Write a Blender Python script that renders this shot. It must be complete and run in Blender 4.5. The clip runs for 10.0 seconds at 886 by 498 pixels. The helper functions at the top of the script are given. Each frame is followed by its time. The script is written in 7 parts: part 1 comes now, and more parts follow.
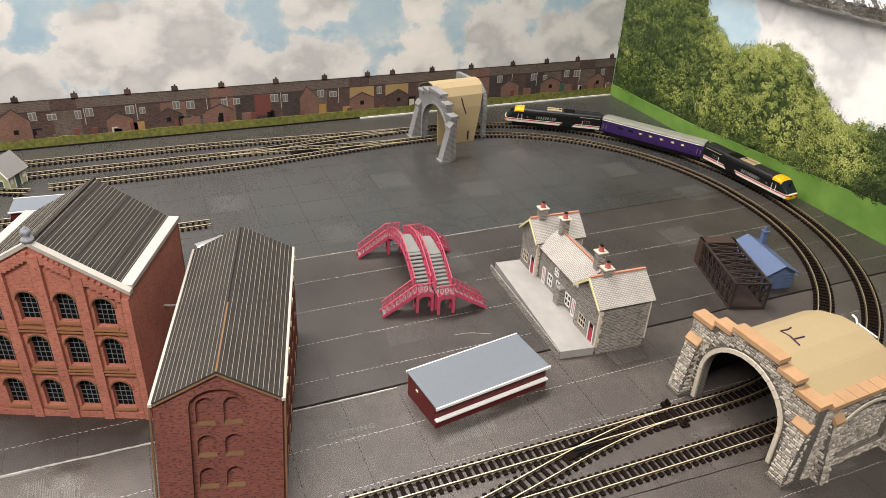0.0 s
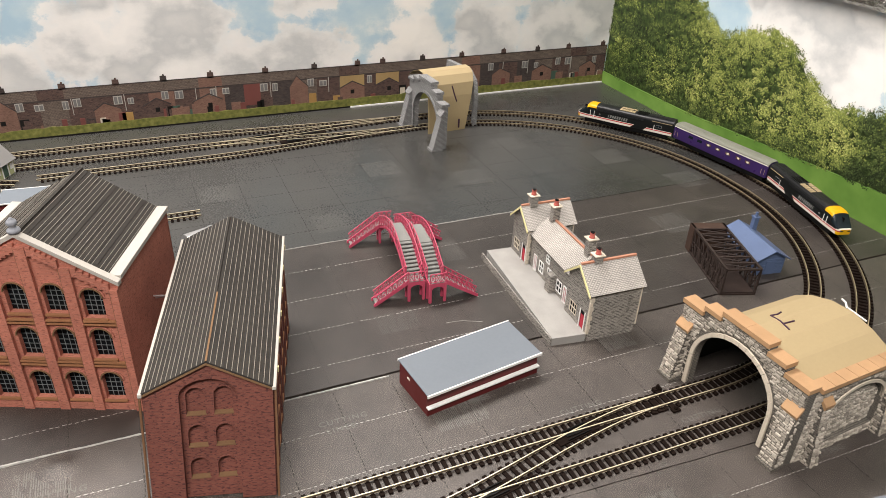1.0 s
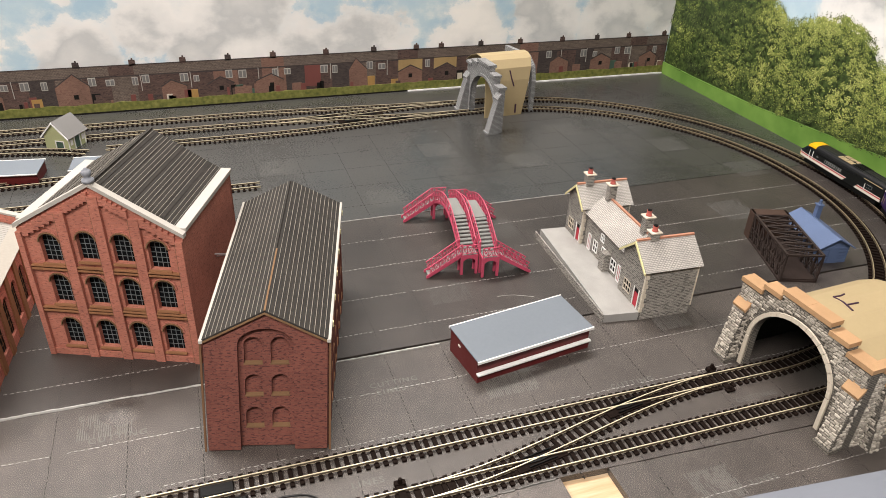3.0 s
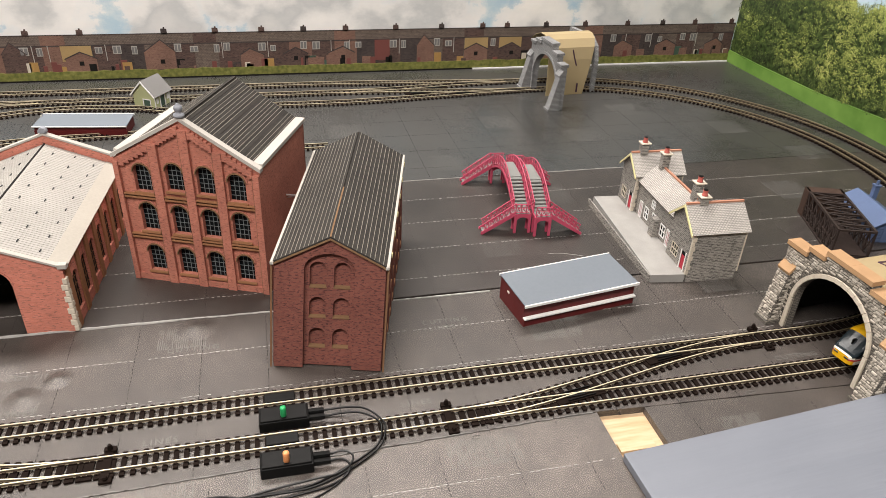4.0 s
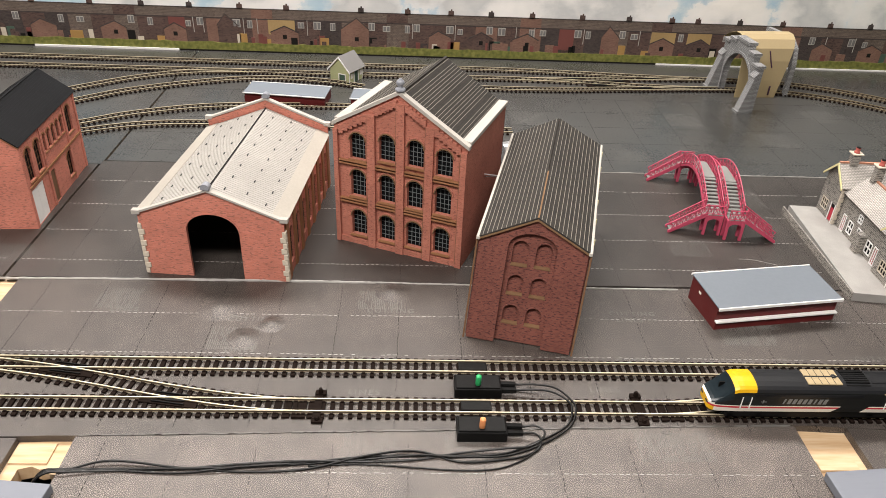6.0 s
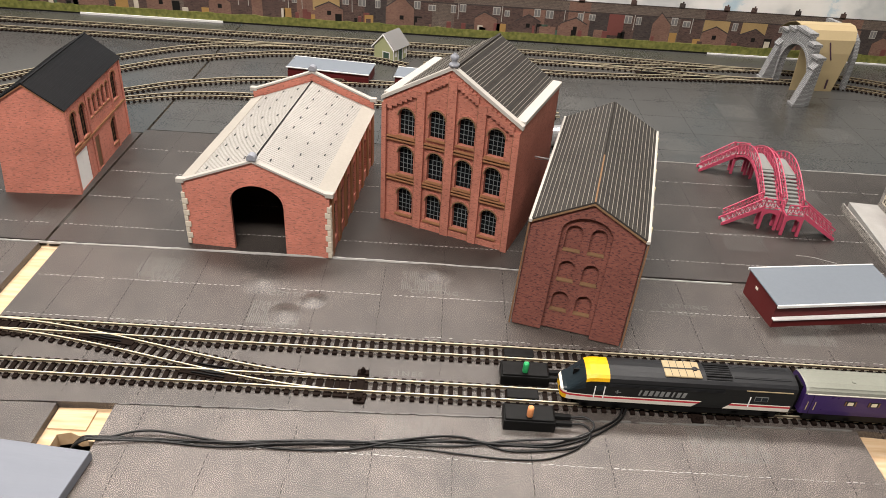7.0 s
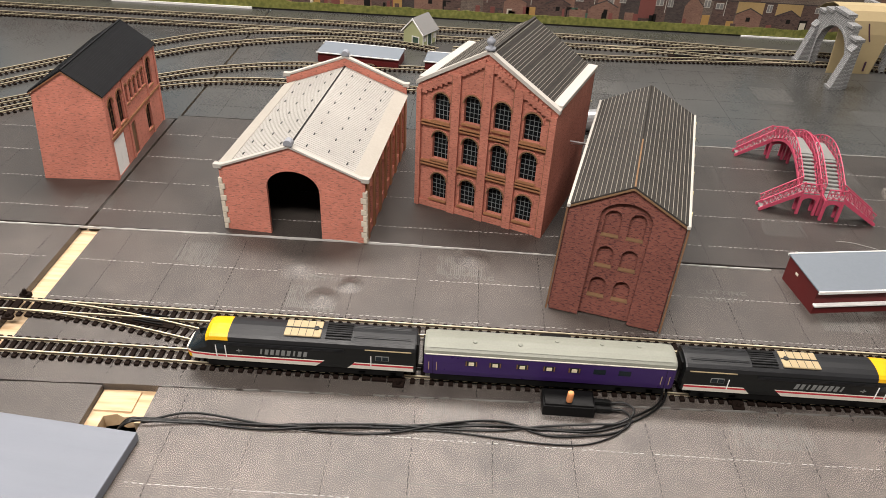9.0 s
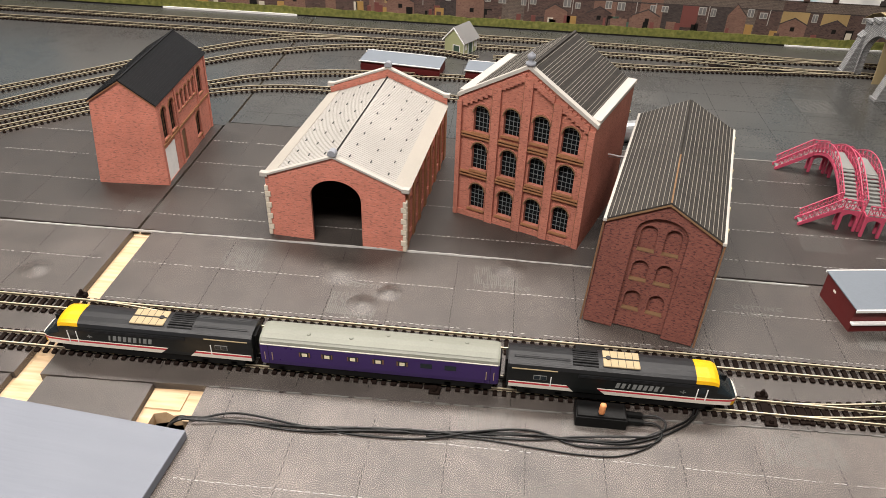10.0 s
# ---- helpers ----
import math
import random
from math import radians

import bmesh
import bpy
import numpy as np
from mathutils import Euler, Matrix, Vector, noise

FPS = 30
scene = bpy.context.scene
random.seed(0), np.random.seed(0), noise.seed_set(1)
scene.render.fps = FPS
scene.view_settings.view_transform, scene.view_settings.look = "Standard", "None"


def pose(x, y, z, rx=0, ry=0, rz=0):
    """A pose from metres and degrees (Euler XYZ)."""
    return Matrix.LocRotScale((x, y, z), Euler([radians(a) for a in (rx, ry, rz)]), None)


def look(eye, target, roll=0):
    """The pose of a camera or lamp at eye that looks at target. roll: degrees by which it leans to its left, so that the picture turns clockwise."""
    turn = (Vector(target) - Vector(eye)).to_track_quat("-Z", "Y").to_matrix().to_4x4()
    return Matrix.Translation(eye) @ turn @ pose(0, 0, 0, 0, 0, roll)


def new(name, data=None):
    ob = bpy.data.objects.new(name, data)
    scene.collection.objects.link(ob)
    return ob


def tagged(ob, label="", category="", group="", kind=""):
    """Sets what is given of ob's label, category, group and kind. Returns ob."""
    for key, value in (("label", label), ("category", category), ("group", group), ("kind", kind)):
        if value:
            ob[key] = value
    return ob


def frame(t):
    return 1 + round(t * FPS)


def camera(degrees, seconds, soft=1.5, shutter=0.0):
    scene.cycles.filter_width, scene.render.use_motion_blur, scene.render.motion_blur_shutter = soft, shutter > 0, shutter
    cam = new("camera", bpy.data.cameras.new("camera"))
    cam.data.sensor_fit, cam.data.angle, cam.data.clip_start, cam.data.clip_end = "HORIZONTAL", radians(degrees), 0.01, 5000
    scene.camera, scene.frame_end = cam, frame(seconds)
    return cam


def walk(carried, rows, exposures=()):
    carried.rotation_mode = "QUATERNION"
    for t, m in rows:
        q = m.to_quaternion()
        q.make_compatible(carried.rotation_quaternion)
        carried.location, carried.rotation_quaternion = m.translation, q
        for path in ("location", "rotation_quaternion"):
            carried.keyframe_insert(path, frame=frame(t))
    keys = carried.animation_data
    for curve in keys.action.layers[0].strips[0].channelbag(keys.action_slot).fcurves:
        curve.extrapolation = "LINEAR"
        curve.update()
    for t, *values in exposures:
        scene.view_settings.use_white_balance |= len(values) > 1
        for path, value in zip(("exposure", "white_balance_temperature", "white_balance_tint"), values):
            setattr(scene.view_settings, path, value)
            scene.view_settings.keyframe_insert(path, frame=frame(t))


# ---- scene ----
cam = camera(62.80, 10.0, soft=0.8)
PATH = [
    (0, (0.0334, -0.3855, 0.4210), (0.3819, 0.4080, -0.0780), 2.90),
    (0.5, (0.0349, -0.3861, 0.4173), (0.3869, 0.4018, -0.0881), 2.80),
    (1, (0.0363, -0.3864, 0.4189), (0.3903, 0.3972, -0.0917), 2.70),
    (1.5, (0.0375, -0.3885, 0.4198), (0.3895, 0.3944, -0.0932), 2.50),
    (2, (0.0387, -0.3906, 0.4197), (0.3827, 0.3969, -0.0918), 2.40),
    (3.3, (0.0168, -0.4128, 0.3891), (0.2888, 0.4016, -0.1233), 2.70),
    (3.5, (0.0121, -0.4282, 0.3860), (0.2701, 0.3903, -0.1275), 2.90),
    (4, (0.0129, -0.4536, 0.3778), (0.2305, 0.3750, -0.1382), 2.80),
    (4.5, (0.0057, -0.4575, 0.3823), (0.1793, 0.3788, -0.1379), 2.60),
    (5, (-0.0147, -0.4555, 0.3851), (0.1143, 0.3863, -0.1391), 2.70),
    (5.5, (-0.0316, -0.4548, 0.3749), (0.0553, 0.3909, -0.1515), 2.80),
    (5.7, (-0.0390, -0.4615, 0.3771), (0.0285, 0.3850, -0.1509), 2.70),
    (6.8, (-0.0574, -0.4496, 0.3631), (-0.0429, 0.3867, -0.1848), 3.60),
    (7, (-0.0635, -0.4481, 0.3603), (-0.0530, 0.3879, -0.1883), 3.90),
    (7.5, (-0.0730, -0.4484, 0.3562), (-0.0710, 0.3817, -0.2014), 3.90),
    (8, (-0.0759, -0.4487, 0.3579), (-0.0784, 0.3782, -0.2045), 3.80),
    (8.5, (-0.0742, -0.4483, 0.3601), (-0.0807, 0.3764, -0.2055), 3.50),
    (9, (-0.0757, -0.4485, 0.3589), (-0.0928, 0.3757, -0.2072), 2.90),
    (9.5, (-0.0793, -0.4501, 0.3623), (-0.1158, 0.3730, -0.2043), 2.40),
    (10, (-0.0774, -0.4558, 0.3729), (-0.1434, 0.3652, -0.1941), 2.10),
]
walk(cam, [(t, look(eye, target, roll)) for t, eye, target, roll in PATH])

# ---- world and lights ----
world = bpy.data.worlds.new("world")
scene.world = world
world.use_nodes = True
world.node_tree.nodes["Background"].inputs[0].default_value = (1.0, 0.97, 0.94, 1)
world.node_tree.nodes["Background"].inputs[1].default_value = 0.015


def area(name, x, y, z, sx, sy, watts, target, colour):
    data = bpy.data.lights.new(name, "AREA")
    data.shape, data.size, data.size_y, data.energy, data.color = "RECTANGLE", sx, sy, watts, colour
    ob = new(name, data)
    ob.matrix_basis = look((x, y, z), target)
    return ob


LAMPS = [(-0.20, 0.62, 1.32, 1.8, 0.30, 36.0), (-0.42, -0.76, 1.32, 1.5, 0.20, 38.0)]
for lx, ly, lz, lsx, lsy, lw in LAMPS:
    area("ceiling_lamp", lx, ly, lz - 0.03, lsx, lsy, lw, (lx, ly + 0.0001, 0), (1.0, 0.935, 0.885))


# ---- materials ----
class Mat:
    """A node material with short ways to add nodes."""

    def __init__(self, name, rough=0.6, metal=0.0, spec=0.5):
        self.m = bpy.data.materials.new(name)
        self.m.use_nodes = True
        self.t = self.m.node_tree
        self.b = self.t.nodes["Principled BSDF"]
        self.b.inputs["Roughness"].default_value = rough
        self.b.inputs["Metallic"].default_value = metal
        self.b.inputs["Specular IOR Level"].default_value = spec

    def node(self, kind, **sets):
        n = self.t.nodes.new(kind)
        for k, v in sets.items():
            n.inputs[k.replace("_", " ")].default_value = v
        return n

    def link(self, a, b):
        self.t.links.new(a, b)

    def coords(self, uv=False):
        n = self.t.nodes.new("ShaderNodeTexCoord")
        return n.outputs["UV"] if uv else n.outputs["Object"]

    def noise(self, scale, detail=4.0, vec=None, rough=0.55):
        n = self.node("ShaderNodeTexNoise", Scale=scale, Detail=detail, Roughness=rough)
        self.link(vec or self.coords(), n.inputs["Vector"])
        return n.outputs["Fac"]

    def ramp(self, fac, stops):
        n = self.t.nodes.new("ShaderNodeValToRGB")
        e = n.color_ramp.elements
        while len(e) < len(stops):
            e.new(0.5)
        for el, (p, c) in zip(e, stops):
            el.position, el.color = p, (*c, 1)
        self.link(fac, n.inputs[0])
        return n.outputs["Color"]

    def mix(self, fac, a, b, mode="MIX"):
        n = self.t.nodes.new("ShaderNodeMix")
        n.data_type, n.blend_type = "RGBA", mode
        for sock, v in ((n.inputs[0], fac), (n.inputs[6], a), (n.inputs[7], b)):
            if isinstance(v, (int, float)):
                sock.default_value = v
            elif isinstance(v, tuple):
                sock.default_value = (*v, 1)
            else:
                self.link(v, sock)
        return n.outputs[2]

    def colour(self, c):
        if isinstance(c, tuple):
            self.b.inputs["Base Color"].default_value = (*c, 1)
        else:
            self.link(c, self.b.inputs["Base Color"])
        return self

    def bump(self, height, strength, distance):
        n = self.node("ShaderNodeBump", Strength=strength, Distance=distance)
        self.link(height, n.inputs["Height"])
        self.link(n.outputs[0], self.b.inputs["Normal"])
        return self

    def rough(self, fac, lo, hi):
        n = self.t.nodes.new("ShaderNodeMapRange")
        n.inputs["To Min"].default_value, n.inputs["To Max"].default_value = lo, hi
        self.link(fac, n.inputs["Value"])
        self.link(n.outputs[0], self.b.inputs["Roughness"])
        return self


def plain(name, c, rough=0.6, metal=0.0, vary=0.18, scale=120.0, bump=0.25, spec=0.28):
    """Paint, card, plastic or metal with slight unevenness at two scales."""
    m = Mat(name, rough, metal, spec)
    dark = tuple(v * (1 - vary) for v in c)
    light = tuple(min(1, v * (1 + vary)) for v in c)
    big = m.ramp(m.noise(scale * 0.18, 3), [(0.3, dark), (0.7, light)])
    fine = m.ramp(m.noise(scale * 6, 3), [(0.3, tuple(v * (1 - vary * 0.6) for v in c)), (0.7, light)])
    m.colour(m.mix(0.45, big, fine))
    m.rough(m.noise(scale * 0.7, 3), max(0.03, rough - 0.1), min(1, rough + 0.12))
    if bump:
        m.bump(m.noise(scale * 9, 2), bump, 0.0003)
    return m.m


def masonry(name, c1, c2, mortar, bw, bh, msize=0.12, rough=0.85, dark=(0.05, 0.03, 0.03), amount=0.25, bumpd=0.0004, fleck=True):
    """Courses of small bricks or stones, laid out in metres over each wall."""
    m = Mat(name, rough, 0, 0.25)
    uv = m.coords(True)
    br = m.node("ShaderNodeTexBrick", Scale=1.0)
    br.inputs["Color1"].default_value, br.inputs["Color2"].default_value = (*c1, 1), (*c2, 1)
    br.inputs["Mortar"].default_value = (*mortar, 1)
    br.inputs["Mortar Size"].default_value = bh * msize
    br.inputs["Mortar Smooth"].default_value = 0.3
    br.inputs["Brick Width"].default_value, br.inputs["Row Height"].default_value = bw, bh
    m.link(uv, br.inputs["Vector"])
    col = br.outputs["Color"]
    if fleck:
        mp = m.t.nodes.new("ShaderNodeMapping")
        mp.inputs["Scale"].default_value = (1 / (bw * 1.25), 1 / (bh * 1.15), 1)
        m.link(uv, mp.inputs["Vector"])
        n = m.noise(1.0, 1.0, mp.outputs[0])
        f = m.ramp(n, [(0.585, (0, 0, 0)), (0.625, (1, 1, 1))])
        col = m.mix(m.mix(amount, (0.0, 0.0, 0.0), f), col, dark)
    stain = m.ramp(m.noise(35, 4), [(0.3, (0.82, 0.82, 0.82)), (0.7, (1.06, 1.05, 1.04))])
    m.colour(m.mix(1.0, col, stain, "MULTIPLY"))
    m.bump(br.outputs["Fac"], -0.8, bumpd)
    return m.m


M_BRICK_A = masonry("brick_warm", (0.41, 0.145, 0.100), (0.50, 0.190, 0.135), (0.37, 0.16, 0.12), 0.0026, 0.0011, dark=(0.15, 0.058, 0.05), amount=0.5)
M_BRICK_B = masonry("brick_dark_red", (0.150, 0.050, 0.039), (0.205, 0.071, 0.053), (0.17, 0.075, 0.06), 0.0026, 0.0011, dark=(0.062, 0.024, 0.023), amount=0.8)
M_BRICK_C = masonry("brick_salmon", (0.53, 0.185, 0.13), (0.60, 0.225, 0.165), (0.47, 0.19, 0.145), 0.0034, 0.0011, dark=(0.24, 0.115, 0.09), amount=0.7)
M_STONE = masonry("rubble_stone", (0.16, 0.145, 0.125), (0.22, 0.20, 0.17), (0.06, 0.055, 0.05), 0.0048, 0.0019, 0.22, 0.85, (0.22, 0.20, 0.18), 0.3, 0.0012)
M_STONE_GREY = masonry("grey_stone", (0.24, 0.245, 0.25), (0.36, 0.36, 0.36), (0.12, 0.12, 0.12), 0.0048, 0.0019, 0.2, 0.8, (0.18, 0.18, 0.18), 0.3, 0.0009)
M_COTTAGE = masonry("cottage_stone", (0.10, 0.094, 0.087), (0.27, 0.25, 0.225), (0.36, 0.34, 0.31), 0.0042, 0.0018, 0.2, 0.85, (0.07, 0.065, 0.06), 0.6, 0.0006)
M_SLATE_PALE = masonry("pale_slates", (0.44, 0.415, 0.385), (0.54, 0.51, 0.47), (0.26, 0.245, 0.23), 0.0030, 0.0017, 0.26, 0.8, (0.5, 0.47, 0.43), 0.35, 0.0005)
M_ROOF_DARK = masonry("dark_roof_sheet", (0.028, 0.024, 0.020), (0.042, 0.036, 0.030), (0.03, 0.03, 0.03), 0.0042, 0.0021, 0.12, 0.85, (0.025, 0.023, 0.02), 0.3, 0.0002)
M_BATTEN = plain("pale_batten", (0.235, 0.215, 0.185), 0.6, vary=0.35, scale=260)
M_TAN_EDGE = plain("bare_card_edge", (0.17, 0.098, 0.05), 0.75)
M_COPING = plain("cream_coping", (0.40, 0.375, 0.34), 0.7, vary=0.1)
M_STONE_TAN = plain("tan_card", (0.27, 0.125, 0.06), 0.75)
M_TAN_CAP = plain("tan_coping_stone", (0.40, 0.245, 0.130), 0.7, vary=0.2, scale=220)
M_YELLOW_CARD = plain("manila_card", (0.365, 0.285, 0.160), 0.78, vary=0.06, scale=60, bump=0.1)
M_QUOIN = plain("quoin_stone", (0.55, 0.49, 0.40), 0.8)
M_GLASS_DARK = plain("dark_pane", (0.004, 0.005, 0.006), 0.5, vary=0.3, spec=0.08)
M_BAR = plain("window_bar", (0.150, 0.165, 0.170), 0.5)
M_SHED_ROOF = plain("pale_glazed_roof", (0.34, 0.325, 0.30), 0.6, vary=0.16, scale=70)
M_SHED_BAND = plain("cream_roof_band", (0.33, 0.305, 0.265), 0.65, vary=0.1, scale=70)
M_SHED_LINE = plain("grey_glazing_bar", (0.27, 0.255, 0.23), 0.6)
M_BLACK = plain("black_plastic", (0.005, 0.005, 0.005), 0.42, vary=0.3, spec=0.14)
M_BLACK_ROOF = plain("black_corrugated", (0.006, 0.006, 0.007), 0.55, vary=0.3, spec=0.18)
M_GREY_FINIAL = plain("grey_lead", (0.25, 0.26, 0.29), 0.55)
M_WHITE = plain("white_paint", (0.78, 0.77, 0.75), 0.5, vary=0.06)
M_WINDOW_BROWN = plain("brown_window", (0.16, 0.085, 0.045), 0.55)
M_PINK = plain("pink_plastic", (0.47, 0.072, 0.125), 0.42, vary=0.12, scale=160)
M_TREAD = plain("grey_tread", (0.19, 0.195, 0.185), 0.65, vary=0.2)
M_RED = plain("oxblood_paint", (0.105, 0.014, 0.014), 0.5, vary=0.15)
M_GREY_TOP = plain("grey_felt_roof", (0.150, 0.170, 0.195), 0.7, vary=0.06, scale=60)
M_PLATFORM = plain("platform_grit", (0.30, 0.29, 0.275), 0.85, vary=0.16, scale=260, bump=0.4)
M_DOOR_RED = plain("red_door", (0.42, 0.03, 0.05), 0.5)
M_BARGE = plain("pale_yellow_barge", (0.66, 0.60, 0.32), 0.6)
M_RIDGE = plain("terracotta_ridge", (0.42, 0.20, 0.13), 0.7)
M_POT = plain("red_pot", (0.48, 0.12, 0.10), 0.6)
M_BLUE = plain("blue_plastic", (0.088, 0.125, 0.225), 0.5, vary=0.2)
M_IRON = plain("rusty_dark_iron", (0.030, 0.020, 0.017), 0.6, vary=0.35, scale=300)
M_RUST = plain("rust_brown", (0.052, 0.030, 0.022), 0.65, vary=0.3, scale=200)
M_GREEN_HUT = plain("pale_green_boards", (0.42, 0.44, 0.24), 0.6)
M_GREY_SLATE = plain("grey_card_roof", (0.17, 0.165, 0.16), 0.65, vary=0.08)
M_RAIL = plain("nickel_rail", (0.82, 0.73, 0.53), 0.34, 0.45, 0.08, 200, 0.1)
M_RAIL_DULL = plain("dull_rail", (0.50, 0.42, 0.28), 0.40, 0.65, 0.2, 200, 0.1)
M_RAIL_SIDE = plain("rail_web", (0.10, 0.075, 0.05), 0.5, 0.4)
M_SLEEPER = plain("brown_sleeper", (0.010, 0.0062, 0.0048), 0.7, vary=0.35, scale=300, spec=0.06)
M_GREEN_KNOB = plain("green_knob", (0.03, 0.36, 0.12), 0.35, vary=0.06)
M_ORANGE_KNOB = plain("orange_knob", (0.75, 0.30, 0.12), 0.4, vary=0.06)
M_SILVER = plain("silver_metal", (0.62, 0.62, 0.63), 0.3, 0.8)


def painted_board():
    """Grey-blue paint brushed over a board, with long ripples and a few knots."""
    m = Mat("grey_blue_board", 0.5, 0, 0.35)
    v = m.t.nodes.new("ShaderNodeMapping")
    v.inputs["Scale"].default_value = (7, 70, 30)
    m.link(m.coords(), v.inputs[0])
    ripple = m.noise(1.0, 4, v.outputs[0], 0.5)
    blot = m.noise(9, 3)
    m.colour(m.mix(0.35, m.ramp(blot, [(0.3, (0.155, 0.168, 0.198)), (0.7, (0.182, 0.196, 0.228))]), m.ramp(ripple, [(0.3, (0.150, 0.164, 0.196)), (0.7, (0.190, 0.203, 0.234))])))
    m.rough(ripple, 0.42, 0.58)
    m.bump(ripple, 0.5, 0.0025)
    return m.m


M_CARD_GREY = painted_board()
M_MARKER = plain("marker_ink", (0.055, 0.025, 0.045), 0.6)
M_TRAIN_BLACK = plain("train_black", (0.007, 0.008, 0.008), 0.34, vary=0.2)
M_TRAIN_DARK = plain("train_dark_grey", (0.014, 0.0145, 0.016), 0.38, vary=0.2)
M_TRAIN_WHITE = plain("train_cream", (0.70, 0.66, 0.58), 0.35, vary=0.05)
M_TRAIN_RED = plain("train_red", (0.42, 0.025, 0.04), 0.35, vary=0.06)
M_TRAIN_YELLOW = plain("train_yellow", (0.70, 0.385, 0.008), 0.35, vary=0.05)
M_TRAIN_PURPLE = plain("train_purple", (0.034, 0.016, 0.085), 0.3, vary=0.1)
M_TRAIN_ROOF = plain("coach_roof_grey", (0.205, 0.21, 0.175), 0.42, vary=0.12)
M_TRAIN_TAN = plain("roof_panel_tan", (0.37, 0.29, 0.17), 0.5, vary=0.1)
M_CAB_GLASS = plain("cab_glass", (0.012, 0.018, 0.022), 0.22, vary=0.2, bump=0, spec=0.25)
M_LETTER = plain("grey_lettering", (0.17, 0.175, 0.17), 0.45)
# warm lamp glow of the coach windows, painted as a cream colour
M_WARM_PANE = plain("painted_window_glow", (0.66, 0.59, 0.42), 0.4, vary=0.3, scale=500)
M_CABLE = plain("cable_sheath", (0.006, 0.006, 0.006), 0.33, vary=0.2)
# black sheath lifted to grey: its pale sheen is put in the colour
M_CABLE_SHEEN = plain("black_cable_sheen", (0.022, 0.022, 0.022), 0.28, vary=0.1)
M_CEILING = plain("ceiling_paint", (0.26, 0.255, 0.25), 0.8, vary=0.05, scale=10)
M_ROOM = plain("room_wall_paint", (0.13, 0.125, 0.12), 0.8, vary=0.05, scale=10)


def glow(name, c, strength):
    m = Mat(name)
    m.colour(c)
    m.b.inputs["Emission Color"].default_value = (*c, 1)
    m.b.inputs["Emission Strength"].default_value = strength
    return m.m


M_TUBE = glow("lamp_diffuser", (1.0, 0.93, 0.84), 6.0)


def wood():
    m = Mat("pine", 0.6)
    v = m.t.nodes.new("ShaderNodeMapping")
    v.inputs["Scale"].default_value = (25, 260, 120)
    m.link(m.coords(), v.inputs[0])
    g = m.noise(1.0, 4, v.outputs[0])
    m.colour(m.ramp(g, [(0.25, (0.45, 0.28, 0.14)), (0.55, (0.56, 0.405, 0.25)), (0.8, (0.63, 0.49, 0.34))]))
    m.bump(g, 0.3, 0.0003)
    return m.m


M_WOOD = wood()


def underlay(name, paleness):
    """Grey pressed fibre sheet: fine grit, scuffs and cloudy sheen; paleness scales the fibre's colour."""
    m = Mat(name, 0.5, 0, 0.6)
    grit = m.noise(1800, 3, None, 0.62)
    cloud = m.noise(14, 6, None, 0.65)
    mid = m.noise(75, 5)
    c1 = m.ramp(grit, [(0.39, (0.006, 0.0052, 0.0048)), (0.5, (0.046 * paleness, 0.038 * paleness, 0.034 * paleness)), (0.65, (0.305 * paleness, 0.262 * paleness, 0.238 * paleness))])
    c2 = m.ramp(cloud, [(0.32, (0.72, 0.72, 0.72)), (0.68, (1.22, 1.21, 1.20))])
    c3 = m.ramp(mid, [(0.35, (0.86, 0.86, 0.86)), (0.65, (1.10, 1.10, 1.09))])
    m.colour(m.mix(1.0, m.mix(1.0, c1, c2, "MULTIPLY"), c3, "MULTIPLY"))
    m.rough(m.mix(0.5, mid, cloud), 0.30, 0.50)
    m.bump(m.mix(0.06, grit, mid), 0.6, 0.0004)
    return m.m


M_MAT = underlay("fibre_underlay", 0.84)
M_MAT_PALE = underlay("pale_fibre_underlay", 1.40)
M_MAT_DARK = underlay("dark_fibre_underlay", 0.52)


def underlay_smooth():
    """The shinier far sheets, darker and smoother, with slight waves."""
    m = Mat("smooth_underlay", 0.3, 0, 0.65)
    grit = m.noise(500, 3)
    cloud = m.noise(7, 5)
    mid = m.noise(26, 3)
    c1 = m.ramp(grit, [(0.32, (0.025, 0.025, 0.024)), (0.75, (0.070, 0.069, 0.066))])
    c2 = m.ramp(cloud, [(0.3, (0.78, 0.78, 0.78)), (0.7, (1.15, 1.14, 1.12))])
    m.colour(m.mix(1.0, c1, c2, "MULTIPLY"))
    m.rough(m.mix(0.4, cloud, grit), 0.18, 0.38)
    m.bump(m.mix(0.6, grit, mid), 0.22, 0.0010)
    return m.m


M_MAT_FAR = underlay_smooth()
# dash colours carry glint and shade of the perforations; pale also for torn edges
M_DASH_PALE = plain("score_glint_and_edge", (0.42, 0.41, 0.39), 0.6)
M_DASH_DARK = plain("slit", (0.018, 0.017, 0.016), 0.8)
M_PRINT_FAR = plain("stamped_far", (0.105, 0.103, 0.097), 0.42)
M_PRINT = plain("stamped_grey", (0.165, 0.160, 0.150), 0.55)


